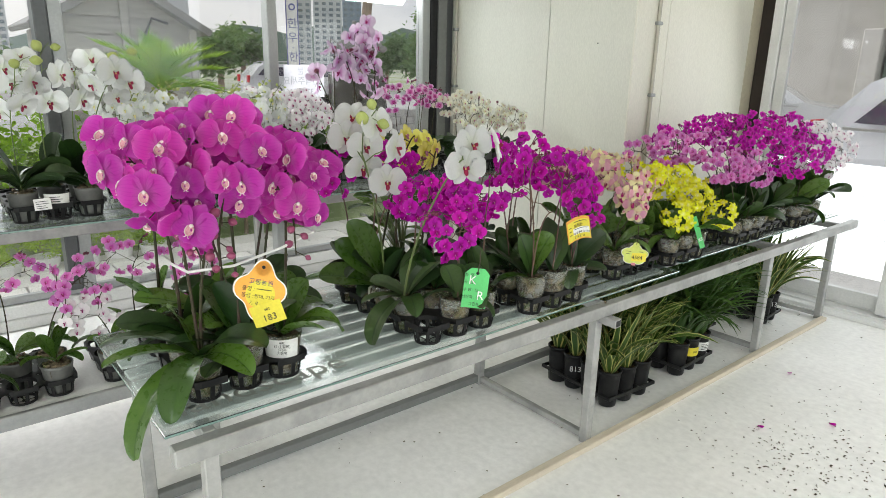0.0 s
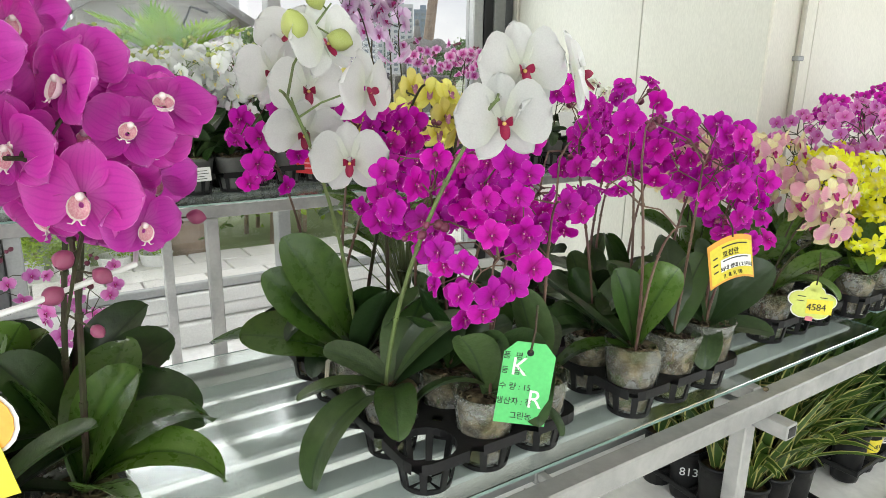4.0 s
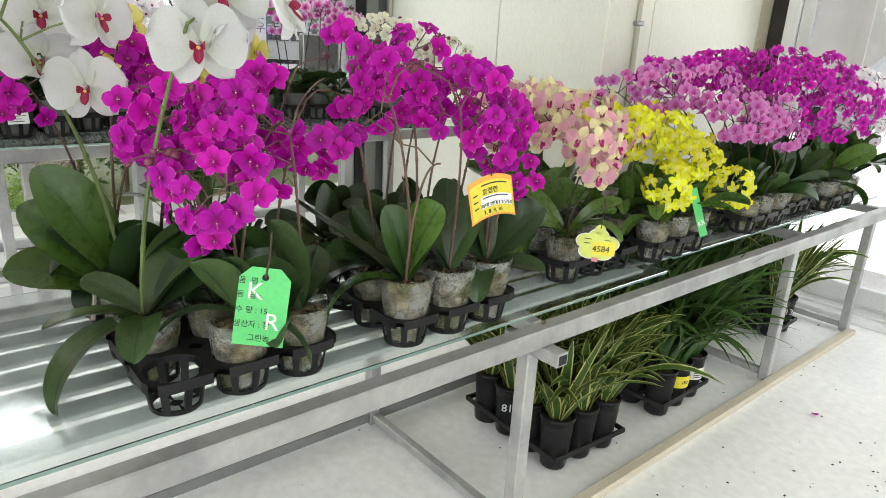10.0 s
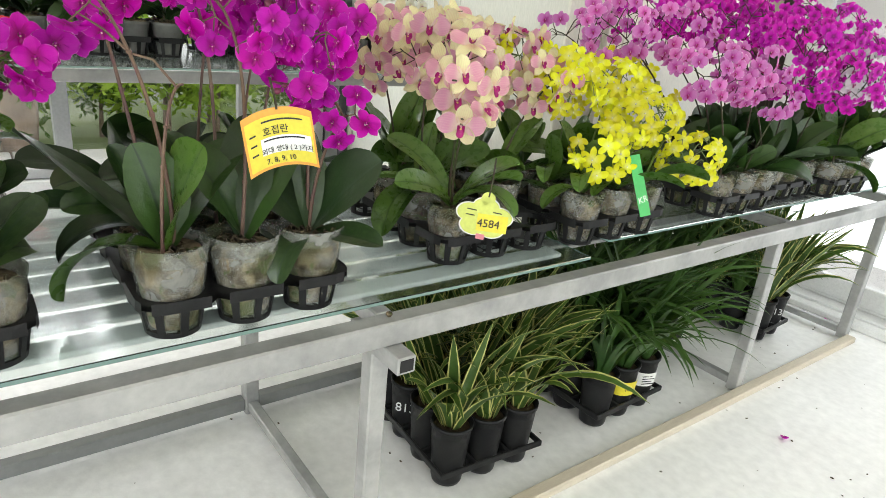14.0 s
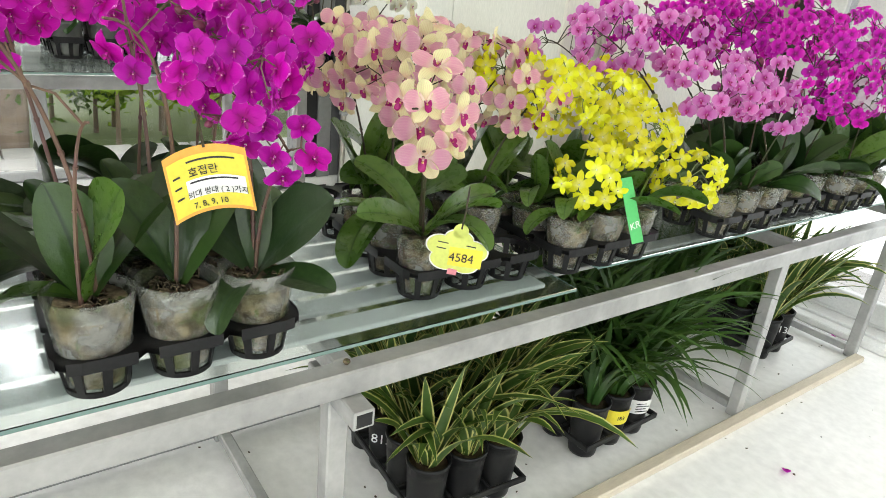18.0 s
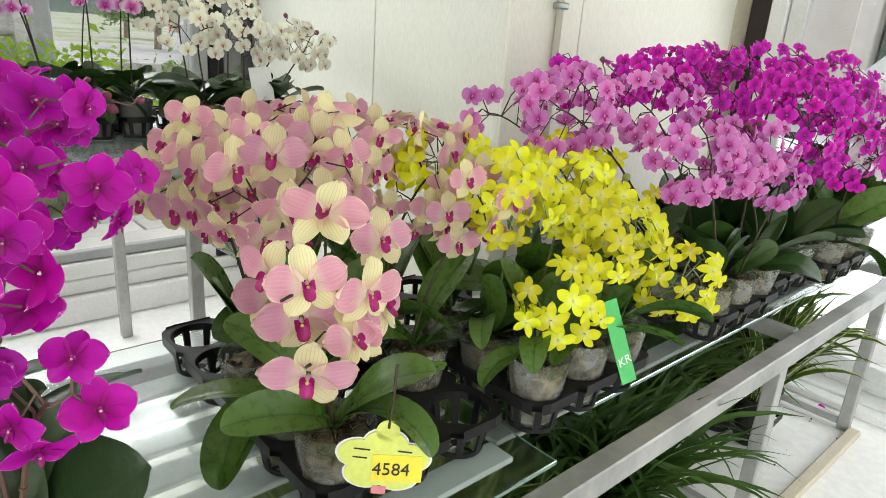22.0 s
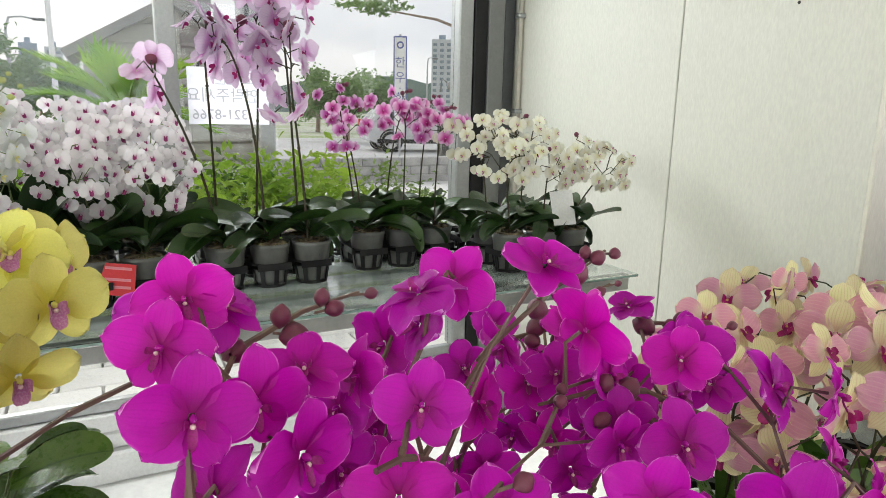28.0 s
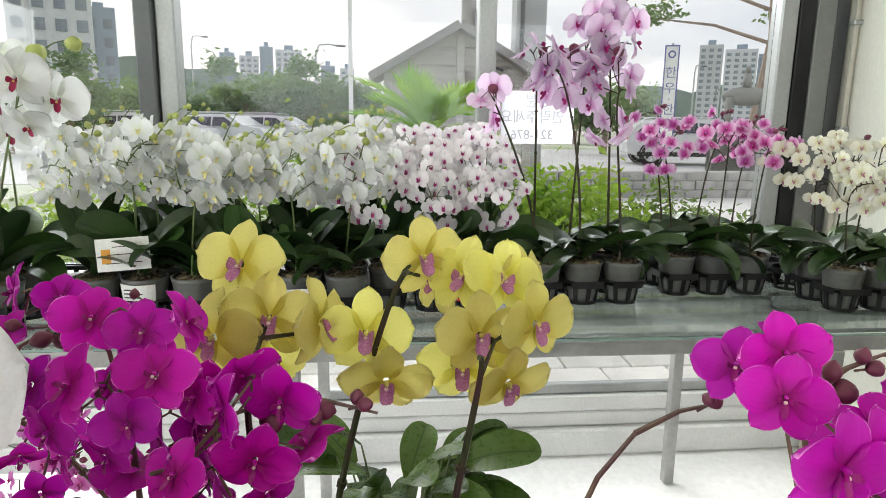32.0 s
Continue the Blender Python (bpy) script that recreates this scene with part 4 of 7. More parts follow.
def facing(pos, normal, up=(0, 0, 1), size=1.0, roll=0.0):
    z = Vector(normal).normalized()
    y = (Vector(up) - z * z.dot(Vector(up)))
    y = y.normalized() if y.length > 0.05 else Vector((0, 1, 0))
    x = y.cross(z)
    m = Matrix((x, y, z)).transposed().to_4x4()
    return Matrix.Translation(pos) @ m @ Matrix.Rotation(roll, 4, "Z") @ Matrix.Diagonal((size, size, size, 1))


FRONT = Vector((0.86, -0.42, 0.12))


def keep_clear(p):
    """The walkway's airspace over the table edge."""
    return (p.x > -1.33 and 1.66 < p.y < 2.06) or (p.x > -1.40 and 1.55 < p.y < 2.12 and p.z > 1.13) or (p.x > -1.16 and p.z > 0.9) or (-1.68 < p.x and 1.735 < p.y < 1.91 and p.z > 1.0)


def orchid(at, kind, clouds, leaves=(6, 0.17, "dark"), pot="clear", front=FRONT, buds=2, label="", group="", seed=0, spread=0.35, fill=True, leafdirs=None, thick=0.0021, extra=(), own=(), gap=0.6, tall=1.0):
    """A potted orchid. clouds: one flower spray each, as (dx, dy, z, rx, ry, rz, n): its middle seen from the pot, its half sizes and its flowers."""
    r = random.Random(1000 + seed)
    at = Vector(at)
    o = thing("potted_orchid", *at, label or f"potted {kind['name']} moth orchid in a clear plastic pot", "orchid", group)
    if pot:
        grow = Matrix.Diagonal((1 + (tall - 1) * 0.4, 1 + (tall - 1) * 0.4, tall, 1))
        part("pot", POTS[pot][seed % 3], None, o, "", pose(0, 0, 0, 0, 0, r.uniform(0, 360)) @ grow)
        part("potting_bark", FILLS[seed % 3], None, o, "", pose(0, 0, 0, 0, 0, r.uniform(0, 360)) @ grow)
    crown = Vector((0, 0, 0.098 * tall))
    n, ln, tone = leaves
    a0 = r.uniform(-30, 30) + 60
    for i in range(n):
        rz = a0 + 180 * (i % 2) + r.uniform(-38, 38) + i * 8 if leafdirs is None else leafdirs[i % len(leafdirs)] + r.uniform(-12, 12)
        s = ln * r.uniform(0.75, 1.15)
        m = Matrix.Translation(crown + Vector((0, 0, 0.004 * i))) @ Euler((r.uniform(-0.25, 0.25), 0, radians(rz))).to_matrix().to_4x4() @ Matrix.Diagonal((s, s * r.uniform(0.85, 1.1), s, 1))
        part("leaf", r.choice(LEAVES[tone]), None, o, "", m)
    for rz, e0, e1, ln, wd, tone, *tw in own:
        part("leaf", leaf_mesh(e0, e1, wd * 0.82, tw[0] if tw else 0.15, dict(dark=M_leaf, fresh=M_leaf2, grey=M_leaf3)[tone], seed), None, o, "", Matrix.Translation(crown) @ Matrix.Rotation(radians(rz), 4, "Z") @ Matrix.Diagonal((ln, ln, ln, 1)))
    for (dx, dy, z, rx, ry, rz_, k) in clouds:
        mid = Vector((dx, dy, z - at.z))
        foot = crown + Vector((r.uniform(-0.012, 0.012), r.uniform(-0.012, 0.012), -0.01))
        top = mid + Vector((0, 0, rz_ * 0.1))
        tip = mid + Vector((front.x * rx * 0.8 + r.uniform(-0.2, 0.2) * rx, front.y * ry * 0.8 + r.uniform(-0.6, 0.6) * ry, rz_ * 0.1))
        low = foot + Vector((dx * 0.15 + r.uniform(-0.015, 0.015), dy * 0.15 + r.uniform(-0.015, 0.015), (mid.z - foot.z) * 0.55))
        line = bez(foot, low, top, tip, 16)
        stem = Build().tube(line, [thick * (1.25 - 0.6 * i / 16) for i in range(17)], 6, 0)
        for i in (3, 6, 9):
            stem.tube([line[i] - (line[i + 1] - line[i]) * 0.06, line[i] + (line[i + 1] - line[i]) * 0.1], thick * 1.45, 6, 0)
        made, tries, nodes = [], 0, list(line[7:])
        for q, nr in extra:
            p = Vector(q) - at
            made.append(p)
            near = min(nodes, key=lambda w: (w - p).length)
            nr = Vector(nr).normalized()
            nodes.append((near + p) / 2 - nr * 0.02)
            stem.tube([near, (near + p) / 2 - nr * 0.02, p - nr * 0.012], [thick * 0.6, thick * 0.5, thick * 0.5], 5, 0, False)
            f = part("flower", r.choice(kind["flowers"]), None, o, "", facing(p, nr, size=kind["size"], roll=r.gauss(0, 0.1)))
            part("lip", kind["lip"], None, f)
        extra = ()
        size = kind["size"]
        while len(made) < k and tries < 60 * k:
            tries += 1
            d = Vector((r.gauss(0, 1), r.gauss(0, 1), r.gauss(0, 1))).normalized()
            if d.dot(front) < -0.45:
                continue
            s = r.uniform(0.45, 1.0) ** 0.5
            p = mid + Vector((d.x * rx * s, d.y * ry * s, d.z * rz_ * s))
            if keep_clear(p + at) or any((p - q).length < size * gap for q in made):
                continue
            made.append(p)
            nrm = (d * 0.55 + front * 0.85 + Vector((r.gauss(0, spread), r.gauss(0, spread), r.gauss(0, spread * 0.7)))).normalized()
            near = min(nodes, key=lambda q: (q - p).length)
            back = p - nrm * size * 0.10
            bend = (near + back) / 2 + Vector((0, 0, 0.012)) - nrm * size * 0.12
            stem.tube([near, bend, back], [thick * 0.6, thick * 0.45, thick * 0.5], 4, 0, False)
            nodes.append(bend)
            f = part("flower", r.choice(kind["flowers"]), None, o, "", facing(p, nrm, size=size * r.uniform(0.82, 1.12), roll=r.gauss(0, 0.18)))
            if kind["lip"]:
                part("lip", kind["lip"], None, f)
        for i in range(buds):
            if i == 0:
                away = Vector((r.uniform(-0.1, 0.3), r.uniform(0.2, 0.8), r.uniform(0.25, 0.7))).normalized()
                if kind.get("hang"):
                    away = Vector((r.uniform(0.2, 0.6), r.uniform(-0.5, 0.6), -0.7)).normalized()
                if kind.get("stalk"):
                    away = Vector((r.uniform(-0.3, 0.25), r.choice((-1, 1)) * r.uniform(0.5, 0.9), r.uniform(-0.15, 0.4))).normalized()
                start = mid + Vector((0.5 * rx, away.y * ry * 0.7, -rz_ * 0.75)) if kind.get("hang") else mid + Vector((-0.3 * rx, away.y * ry * 0.5, rz_ * (0.55 if kind.get("stalk") else 0.7)))
                stem.tube([line[-3], (line[-3] + start) / 2 + Vector((0, 0, 0.012)), start], [thick * 0.7, thick * 0.65, thick * 0.6], 5, 0, False)
                tipb = start + away * size * (0.24 * buds) * kind.get("stalk", 1.0)
                if keep_clear(tipb + at):
                    away = Vector((-0.5, away.y, away.z + 0.3)).normalized()
                    tipb = start + away * size * (0.24 * buds)
                stem.tube([start, (start + tipb) / 2 + Vector((0, 0, 0.004)), tipb], [thick * 0.8, thick * 0.65, thick * 0.4], 5, 0, False)
            node = start + (tipb - start) * ((i + 0.6) / buds)
            q = node + Vector((r.uniform(-0.2, 1) * 0.2, (0.22 if i % 2 else -0.16), r.uniform(-0.2, 0.2))) * size
            if keep_clear(q + at):
                continue
            stem.tube([node, q], thick * 0.4, 4, 0, False)
            bs = size * r.uniform(0.24, 0.31) * (1.1 - 0.11 * i) * (0.72 if kind.get("hang") else 1.0)
            part("bud", kind["bud"], None, o, "", facing(q, q - node + away * 0.01, (0.3, 0.9, 0.1), bs))
        part("flower_stem", stem, kind["stem"], o)
    return o


def roots(o, pts):
    part("aerial_root", Build().tube(pts, 0.004, 6), M_root, o)


# the big purple orchids at the table's near end
TG = "orchid pots on the display table"
t0 = tray(-1.600, 1.021, GT, 5, 3)
OWN0 = {0: ((298, 8, -90, 0.30, 0.17, "fresh"), (322, 26, -70, 0.24, 0.21, "fresh"), (268, 30, -20, 0.22, 0.23, "fresh"), (240, 40, -30, 0.24, 0.18, "grey"), (30, 50, -25, 0.21, 0.25, "dark")),
        1: ((300, 12, -35, 0.15, 0.27, "grey"), (262, 28, -6, 0.18, 0.2, "dark"), (70, 52, 20, 0.17, 0.24, "grey"), (200, 60, 30, 0.2, 0.25, "fresh")),
        2: ((82, 80, 40, 0.16, 0.32, "fresh", 0.7), (70, 50, -70, 0.19, 0.21, "fresh"), (98, 62, -50, 0.19, 0.21, "fresh"), (262, 24, -4, 0.17, 0.2, "dark"), (150, 55, 20, 0.2, 0.25, "fresh"))}
for i, (rw, cl, clouds) in enumerate((
        (0, 0, [(-0.04, -0.03, 1.10, 0.09, 0.09, 0.10, 9), (0.02, 0.03, 1.02, 0.06, 0.07, 0.05, 3)]),
        (0, 1, [(-0.03, -0.01, 1.13, 0.10, 0.11, 0.10, 12)]),
        (0, 2, [(-0.02, 0.05, 1.08, 0.09, 0.10, 0.10, 12)]),
        (1, 0, [(-0.02, -0.04, 1.16, 0.12, 0.11, 0.09, 10)]),
        (1, 1, [(-0.01, 0.0, 1.20, 0.12, 0.12, 0.08, 11)]),
        (1, 2, [(0.0, 0.06, 1.12, 0.11, 0.10, 0.09, 12)]),
        (2, 1, [(0.0, 0.02, 1.20, 0.12, 0.13, 0.07, 10)]),
        (2, 2, [(0.02, 0.09, 1.08, 0.12, 0.10, 0.09, 8)]),
        (3, 0, [(0.0, 0.0, 1.17, 0.12, 0.11, 0.08, 6)]))):
    orchid(t0(rw, cl), K_big, clouds, (2 if i in OWN0 else 6, 0.18, "dark" if i % 2 else "fresh"), seed=i, group=TG, buds=4 if rw == 0 else 2, spread=0.36, thick=0.0034, gap=0.46, own=OWN0.get(i, ()),
           label="tall potted moth orchid with large purple flowers" if rw else "potted moth orchid with large purple flowers and drooping leaves")

# tray with the green tag
t1 = tray(-1.539, 1.655, GT, 5, 3)
w1 = orchid(t1(2, 0), K_white, [(0.05, -0.12, 1.14, 0.08, 0.08, 0.08, 0)], (0, 0.15, "dark"), seed=21, own=((245, 66, 56, 0.25, 0.22, "fresh", -1.2), (236, 46, 42, 0.22, 0.23, "fresh", -1.1), (228, 20, -6, 0.22, 0.23, "fresh", -0.8), (214, 14, -26, 0.33, 0.13, "fresh"), (250, 70, 20, 0.17, 0.2, "grey", -0.8), (55, 62, 34, 0.17, 0.27, "grey"), (10, 72, 55, 0.16, 0.29, "grey")), extra=(((-1.579, 1.440, 1.170), (0.75, -0.6, 0.1)), ((-1.50, 1.485, 1.212), (0.8, 0.1, 0.15)), ((-1.53, 1.470, 1.150), (0.9, -0.2, -0.1)), ((-1.470, 1.505, 1.052), (0.85, -0.5, 0.0)), ((-1.460, 1.526, 1.150), (0.75, 0.35, 0.0)), ((-1.53, 1.462, 1.090), (0.7, -0.3, -0.45)), ((-1.601, 1.476, 1.224), (0.6, -0.5, 0.5))), group=TG, buds=3, spread=0.22, thick=0.003, label="potted white moth orchid with crimson lips and broad leaves")
for k in range(5):
    a = 0.6 + k * 0.9
    roots(w1, [(0.0, 0, 0.1), (0.03 * math.cos(a), 0.03 * math.sin(a), 0.118), (0.056 * math.cos(a), 0.056 * math.sin(a), 0.10), (0.06 * math.cos(a + 0.2), 0.06 * math.sin(a + 0.2), 0.06)])
orchid(t1(1, 0), K_white, [(0.20, 0.02, 1.14, 0.04, 0.08, 0.05, 0)], (2, 0.16, "grey"), seed=22, own=((283, 10, -92, 0.215, 0.23, "grey"), (258, 22, -25, 0.15, 0.22, "grey"), (335, 28, -45, 0.15, 0.25, "dark"), (60, 62, 25, 0.17, 0.28, "grey"), (120, 60, 30, 0.18, 0.28, "dark")), extra=(((-1.215, 1.575, 1.122), (0.86, -0.48, 0.1)), ((-1.225, 1.607, 1.179), (0.8, -0.2, 0.1)), ((-1.215, 1.685, 1.172), (0.35, 0.5, 0.2)), ((-1.245, 1.625, 1.125), (0.6, 0.4, -0.35))), group=TG, buds=2, spread=0.2, thick=0.003, label="potted white moth orchid on one leaning stem")
minis1 = ((0, 1, [(0.02, -0.02, 0.93, 0.08, 0.10, 0.09, 22), (0.0, 0.04, 1.01, 0.09, 0.09, 0.08, 20)]),
          (0, 2, [(0.03, -0.03, 1.0, 0.09, 0.10, 0.10, 23)]), (1, 1, [(0.02, -0.05, 1.01, 0.08, 0.09, 0.07, 22)]),
          (1, 2, [(0.02, 0.05, 1.0, 0.09, 0.10, 0.09, 25)]), (2, 1, [(0.03, -0.02, 0.98, 0.07, 0.09, 0.07, 16)]),
          (2, 2, [(0.04, 0.09, 1.06, 0.08, 0.06, 0.06, 13)]), (3, 0, [(0.03, 0.02, 1.09, 0.06, 0.06, 0.06, 17), (0.06, 0.09, 1.06, 0.04, 0.05, 0.05, 14)]), (4, 0, [(0.06, -0.09, 1.06, 0.05, 0.06, 0.09, 12)]))
for i, (rw, cl, clouds) in enumerate(minis1):
    orchid(t1(rw, cl), K_mini, clouds, (6, 0.145, "dark" if rw else "grey"), seed=30 + i, group=TG, buds=5, spread=0.5, thick=0.0023, label="potted moth orchid with a dense spray of small magenta flowers")
lemon_front = Vector((0.95, 0.1, 0.05))
LEM = (((-1.70, 1.646, 1.11), (0.93, 0.1, 0.1)), ((-1.72, 1.622, 1.150), (0.85, -0.3, 0.35)), ((-1.69, 1.605, 1.098), (0.9, -0.3, 0.0)), ((-1.71, 1.635, 1.070), (0.9, 0.1, -0.3)), ((-1.70, 1.722, 1.096), (0.97, 0.05, 0.15)), ((-1.695, 1.738, 1.056), (0.9, 0.1, -0.35)), ((-1.70, 1.686, 1.106), (0.4, 0.85, 0.1)))
LEM2 = (((-1.70, 1.862, 1.101), (0.85, 0.4, 0.0)), ((-1.70, 1.802, 1.064), (0.95, -0.15, -0.1)), ((-1.695, 1.815, 1.094), (0.96, 0.1, 0.1)), ((-1.72, 1.838, 1.134), (0.8, 0.2, 0.5)), ((-1.69, 1.838, 1.054), (0.8, 0.3, -0.4)), ((-1.735, 1.806, 1.134), (0.7, -0.5, 0.4)), ((-1.745, 1.862, 1.128), (0.6, 0.7, 0.2)))
LEM3 = (((-1.75, 1.772, 1.148), (0.93, 0.2, 0.1)), ((-1.78, 1.79, 1.12), (0.5, -0.7, 0.3)))
for cell, ex, mid_, sd, lb in (((3, 1), LEM, (0.01, -0.03, 1.10), 41, "potted lemon yellow moth orchid with mauve lips"), ((3, 2), LEM2, (0.0, 0.06, 1.10), 42, "potted lemon yellow moth orchid with mauve lips"), ((4, 1), LEM3, (0.05, 0.09, 1.15), 43, "potted lemon yellow moth orchid with few flowers")):
    orchid(t1(*cell), K_lemon, [(*mid_, 0.03, 0.04, 0.03, 0)], (2 if sd != 42 else 4, 0.12, "fresh" if sd != 42 else "dark"), seed=sd, group=TG, buds=0, front=lemon_front, extra=ex, thick=0.0032, label=lb)

# tray with the orange label
t2 = tray(-1.527, 2.075, GT, 5, 3)
minis2 = ((0, 0, [(0.01, -0.05, 1.05, 0.07, 0.08, 0.08, 17), (0.03, 0.0, 0.94, 0.05, 0.08, 0.06, 10)]), (0, 1, [(0.02, 0.0, 1.04, 0.08, 0.09, 0.08, 20)]),
          (0, 2, [(0.02, -0.02, 0.985, 0.07, 0.07, 0.09, 20), (0.04, 0.02, 0.90, 0.04, 0.05, 0.05, 6)]), (1, 0, [(-0.05, -0.06, 1.08, 0.07, 0.09, 0.08, 19)]),
          (1, 1, [(-0.03, 0.0, 1.09, 0.08, 0.10, 0.08, 17)]), (1, 2, [(0.0, 0.05, 1.035, 0.08, 0.10, 0.08, 22)]), (2, 1, [(-0.02, 0.03, 1.04, 0.07, 0.09, 0.06, 14)]),
          (2, 2, [(0.0, 0.05, 1.04, 0.07, 0.09, 0.07, 18)]), (3, 0, []), (3, 2, [(0.0, 0.04, 1.01, 0.07, 0.08, 0.07, 10)]), (4, 1, []))
OWN2 = {0: ((240, 20, -92, 0.20, 0.15, "fresh"), (40, 78, 58, 0.165, 0.34, "fresh", 1.25), (225, 80, 64, 0.15, 0.31, "dark", -1.2), (228, 38, 32, 0.25, 0.10, "grey"), (120, 58, 20, 0.20, 0.23, "dark"), (196, 34, -12, 0.22, 0.20, "dark")),
        1: ((150, 76, 50, 0.19, 0.25, "grey", 0.2), (100, 70, 40, 0.17, 0.25, "dark", 0.9), (245, 70, 48, 0.16, 0.25, "dark", -0.9), (180, 50, 10, 0.2, 0.22, "dark")),
        2: ((48, 58, 40, 0.165, 0.33, "grey", 1.2), (215, 50, 18, 0.155, 0.31, "grey", -1.2), (180, 82, 70, 0.17, 0.18, "grey", -0.6), (305, 14, -85, 0.12, 0.28, "grey"), (40, 10, -14, 0.12, 0.26, "dark", 0.5))}
for i, (rw, cl, clouds) in enumerate(minis2):
    orchid(t2(rw, cl), K_mini, clouds, (0 if rw == 0 else 6, 0.145, "grey" if (rw + cl) % 3 == 0 else "dark"), seed=50 + i, own=OWN2.get(i, ()), tall=1.12 if rw == 0 else 1.0, group=TG, buds=6, spread=0.5, thick=0.0024, gap=0.56, label="potted moth orchid with magenta flowers and dull green leaves")

# tray with the flower-shaped lime tag
t3 = tray(-1.587, 2.606, GT, 5, 3)
pf = Vector((0.80, -0.58, 0.1))
peach = ((0, 0, [(0.125, -0.09, 0.955, 0.05, 0.065, 0.062, 19), (0.165, -0.115, 0.905, 0.02, 0.03, 0.02, 2)]), (1, 0, [(0.0, -0.02, 0.975, 0.08, 0.10, 0.07, 14)]), (2, 0, [(-0.02, -0.06, 0.965, 0.07, 0.07, 0.08, 14)]),
         (2, 1, [(0.02, 0.0, 0.99, 0.08, 0.10, 0.07, 15)]), (2, 2, [(0.03, 0.05, 0.955, 0.09, 0.10, 0.09, 15)]), (3, 1, [(0.0, 0.0, 1.005, 0.08, 0.10, 0.05, 10)]),
         (3, 2, [(0.02, 0.05, 0.985, 0.08, 0.10, 0.06, 12)]), (1, 2, [(0.02, 0.08, 0.925, 0.06, 0.08, 0.06, 9)]))
for i, (rw, cl, clouds) in enumerate(peach):
    orchid(t3(rw, cl), K_peach, clouds, (5 if i else 4, 0.165 if i else 0.15, "fresh"), seed=70 + i, own=() if i else ((238, 44, -30, 0.20, 0.19, "fresh"), (214, 62, 10, 0.19, 0.19, "fresh", -0.5), (28, 64, 14, 0.17, 0.20, "fresh", 0.6)), group=TG, buds=0, spread=0.75, front=pf, label="potted moth orchid with peach and pink veined flowers")

# yellow tray
t4 = tray(-1.564, 2.949, GT, 5, 3)
yel = ((0, 0, [(0.02, 0.02, 0.80, 0.06, 0.09, 0.06, 19)]), (0, 2, [(0.04, 0.13, 0.77, 0.06, 0.13, 0.06, 24)]), (0, 1, [(0.0, 0.05, 0.86, 0.07, 0.11, 0.07, 24)]),
       (1, 0, [(0.0, 0.0, 0.93, 0.08, 0.10, 0.07, 26)]), (1, 1, [(0.0, 0.06, 0.92, 0.08, 0.12, 0.07, 27)]), (1, 2, [(0.0, 0.10, 0.86, 0.08, 0.13, 0.08, 27)]),
       (2, 0, [(0.0, -0.03, 0.97, 0.08, 0.10, 0.05, 20)]), (2, 2, [(0.0, 0.08, 0.94, 0.08, 0.12, 0.06, 24)]))
for i, (rw, cl, clouds) in enumerate(yel):
    orchid(t4(rw, cl), K_yel, clouds, (6, 0.15, "fresh"), seed=90 + i, group=TG, buds=1, spread=0.4, front=pf, label="potted orchid covered in small bright yellow flowers")

# pink, deep magenta and blush trays at the far end
t5 = tray(-1.57, 3.50, GT, 5, 3)
for i, (rw, cl, clouds) in enumerate(((0, 0, [(0.0, -0.16, 0.98, 0.08, 0.12, 0.08, 26)]), (0, 1, [(0.02, -0.10, 0.97, 0.08, 0.10, 0.08, 23), (0.04, 0.04, 0.91, 0.05, 0.06, 0.05, 12)]), (0, 2, [(0.0, -0.24, 0.98, 0.07, 0.10, 0.06, 14)]),
                                      (1, 0, [(-0.04, -0.34, 1.05, 0.07, 0.12, 0.08, 22)]), (1, 1, [(-0.03, -0.22, 1.05, 0.08, 0.14, 0.08, 22)]), (2, 1, [(-0.05, -0.30, 1.03, 0.08, 0.14, 0.08, 19)]), (3, 0, [(-0.02, -0.3, 1.02, 0.07, 0.12, 0.07, 14)]))):
    orchid(t5(rw, cl), K_pink, clouds, (5, 0.15, "dark"), seed=110 + i, group=TG, buds=2, spread=0.45, front=pf, label="potted moth orchid with a spray of pink flowers")
t6 = tray(-1.60, 3.815, GT, 5, 3)
for i, (rw, cl, clouds) in enumerate(((0, 0, [(0.04, -0.08, 1.02, 0.11, 0.14, 0.12, 53)]), (0, 1, [(0.07, 0.03, 1.0, 0.11, 0.14, 0.13, 55)]), (0, 2, [(0.07, 0.08, 1.0, 0.11, 0.13, 0.12, 59)]),
                                      (1, 0, [(-0.02, -0.14, 1.09, 0.12, 0.17, 0.09, 62)]), (1, 1, [(-0.01, 0.0, 1.11, 0.13, 0.16, 0.09, 62)]), (1, 2, [(0.04, 0.10, 1.09, 0.13, 0.15, 0.10, 62)]), (2, 1, [(-0.04, -0.26, 1.10, 0.12, 0.19, 0.07, 53)]), (3, 1, [(0, 0.04, 1.11, 0.1, 0.18, 0.07, 35)]), (2, 0, [(-0.04, -0.42, 1.08, 0.10, 0.16, 0.06, 35)]))):
    orchid(t6(rw, cl), K_deep, clouds, (5, 0.16, "dark"), seed=130 + i, group=TG, buds=1, spread=0.5, front=pf, label="potted moth orchid with a dense deep magenta dome of flowers")
t7 = tray(-1.56, 4.13, GT, 5, 3)
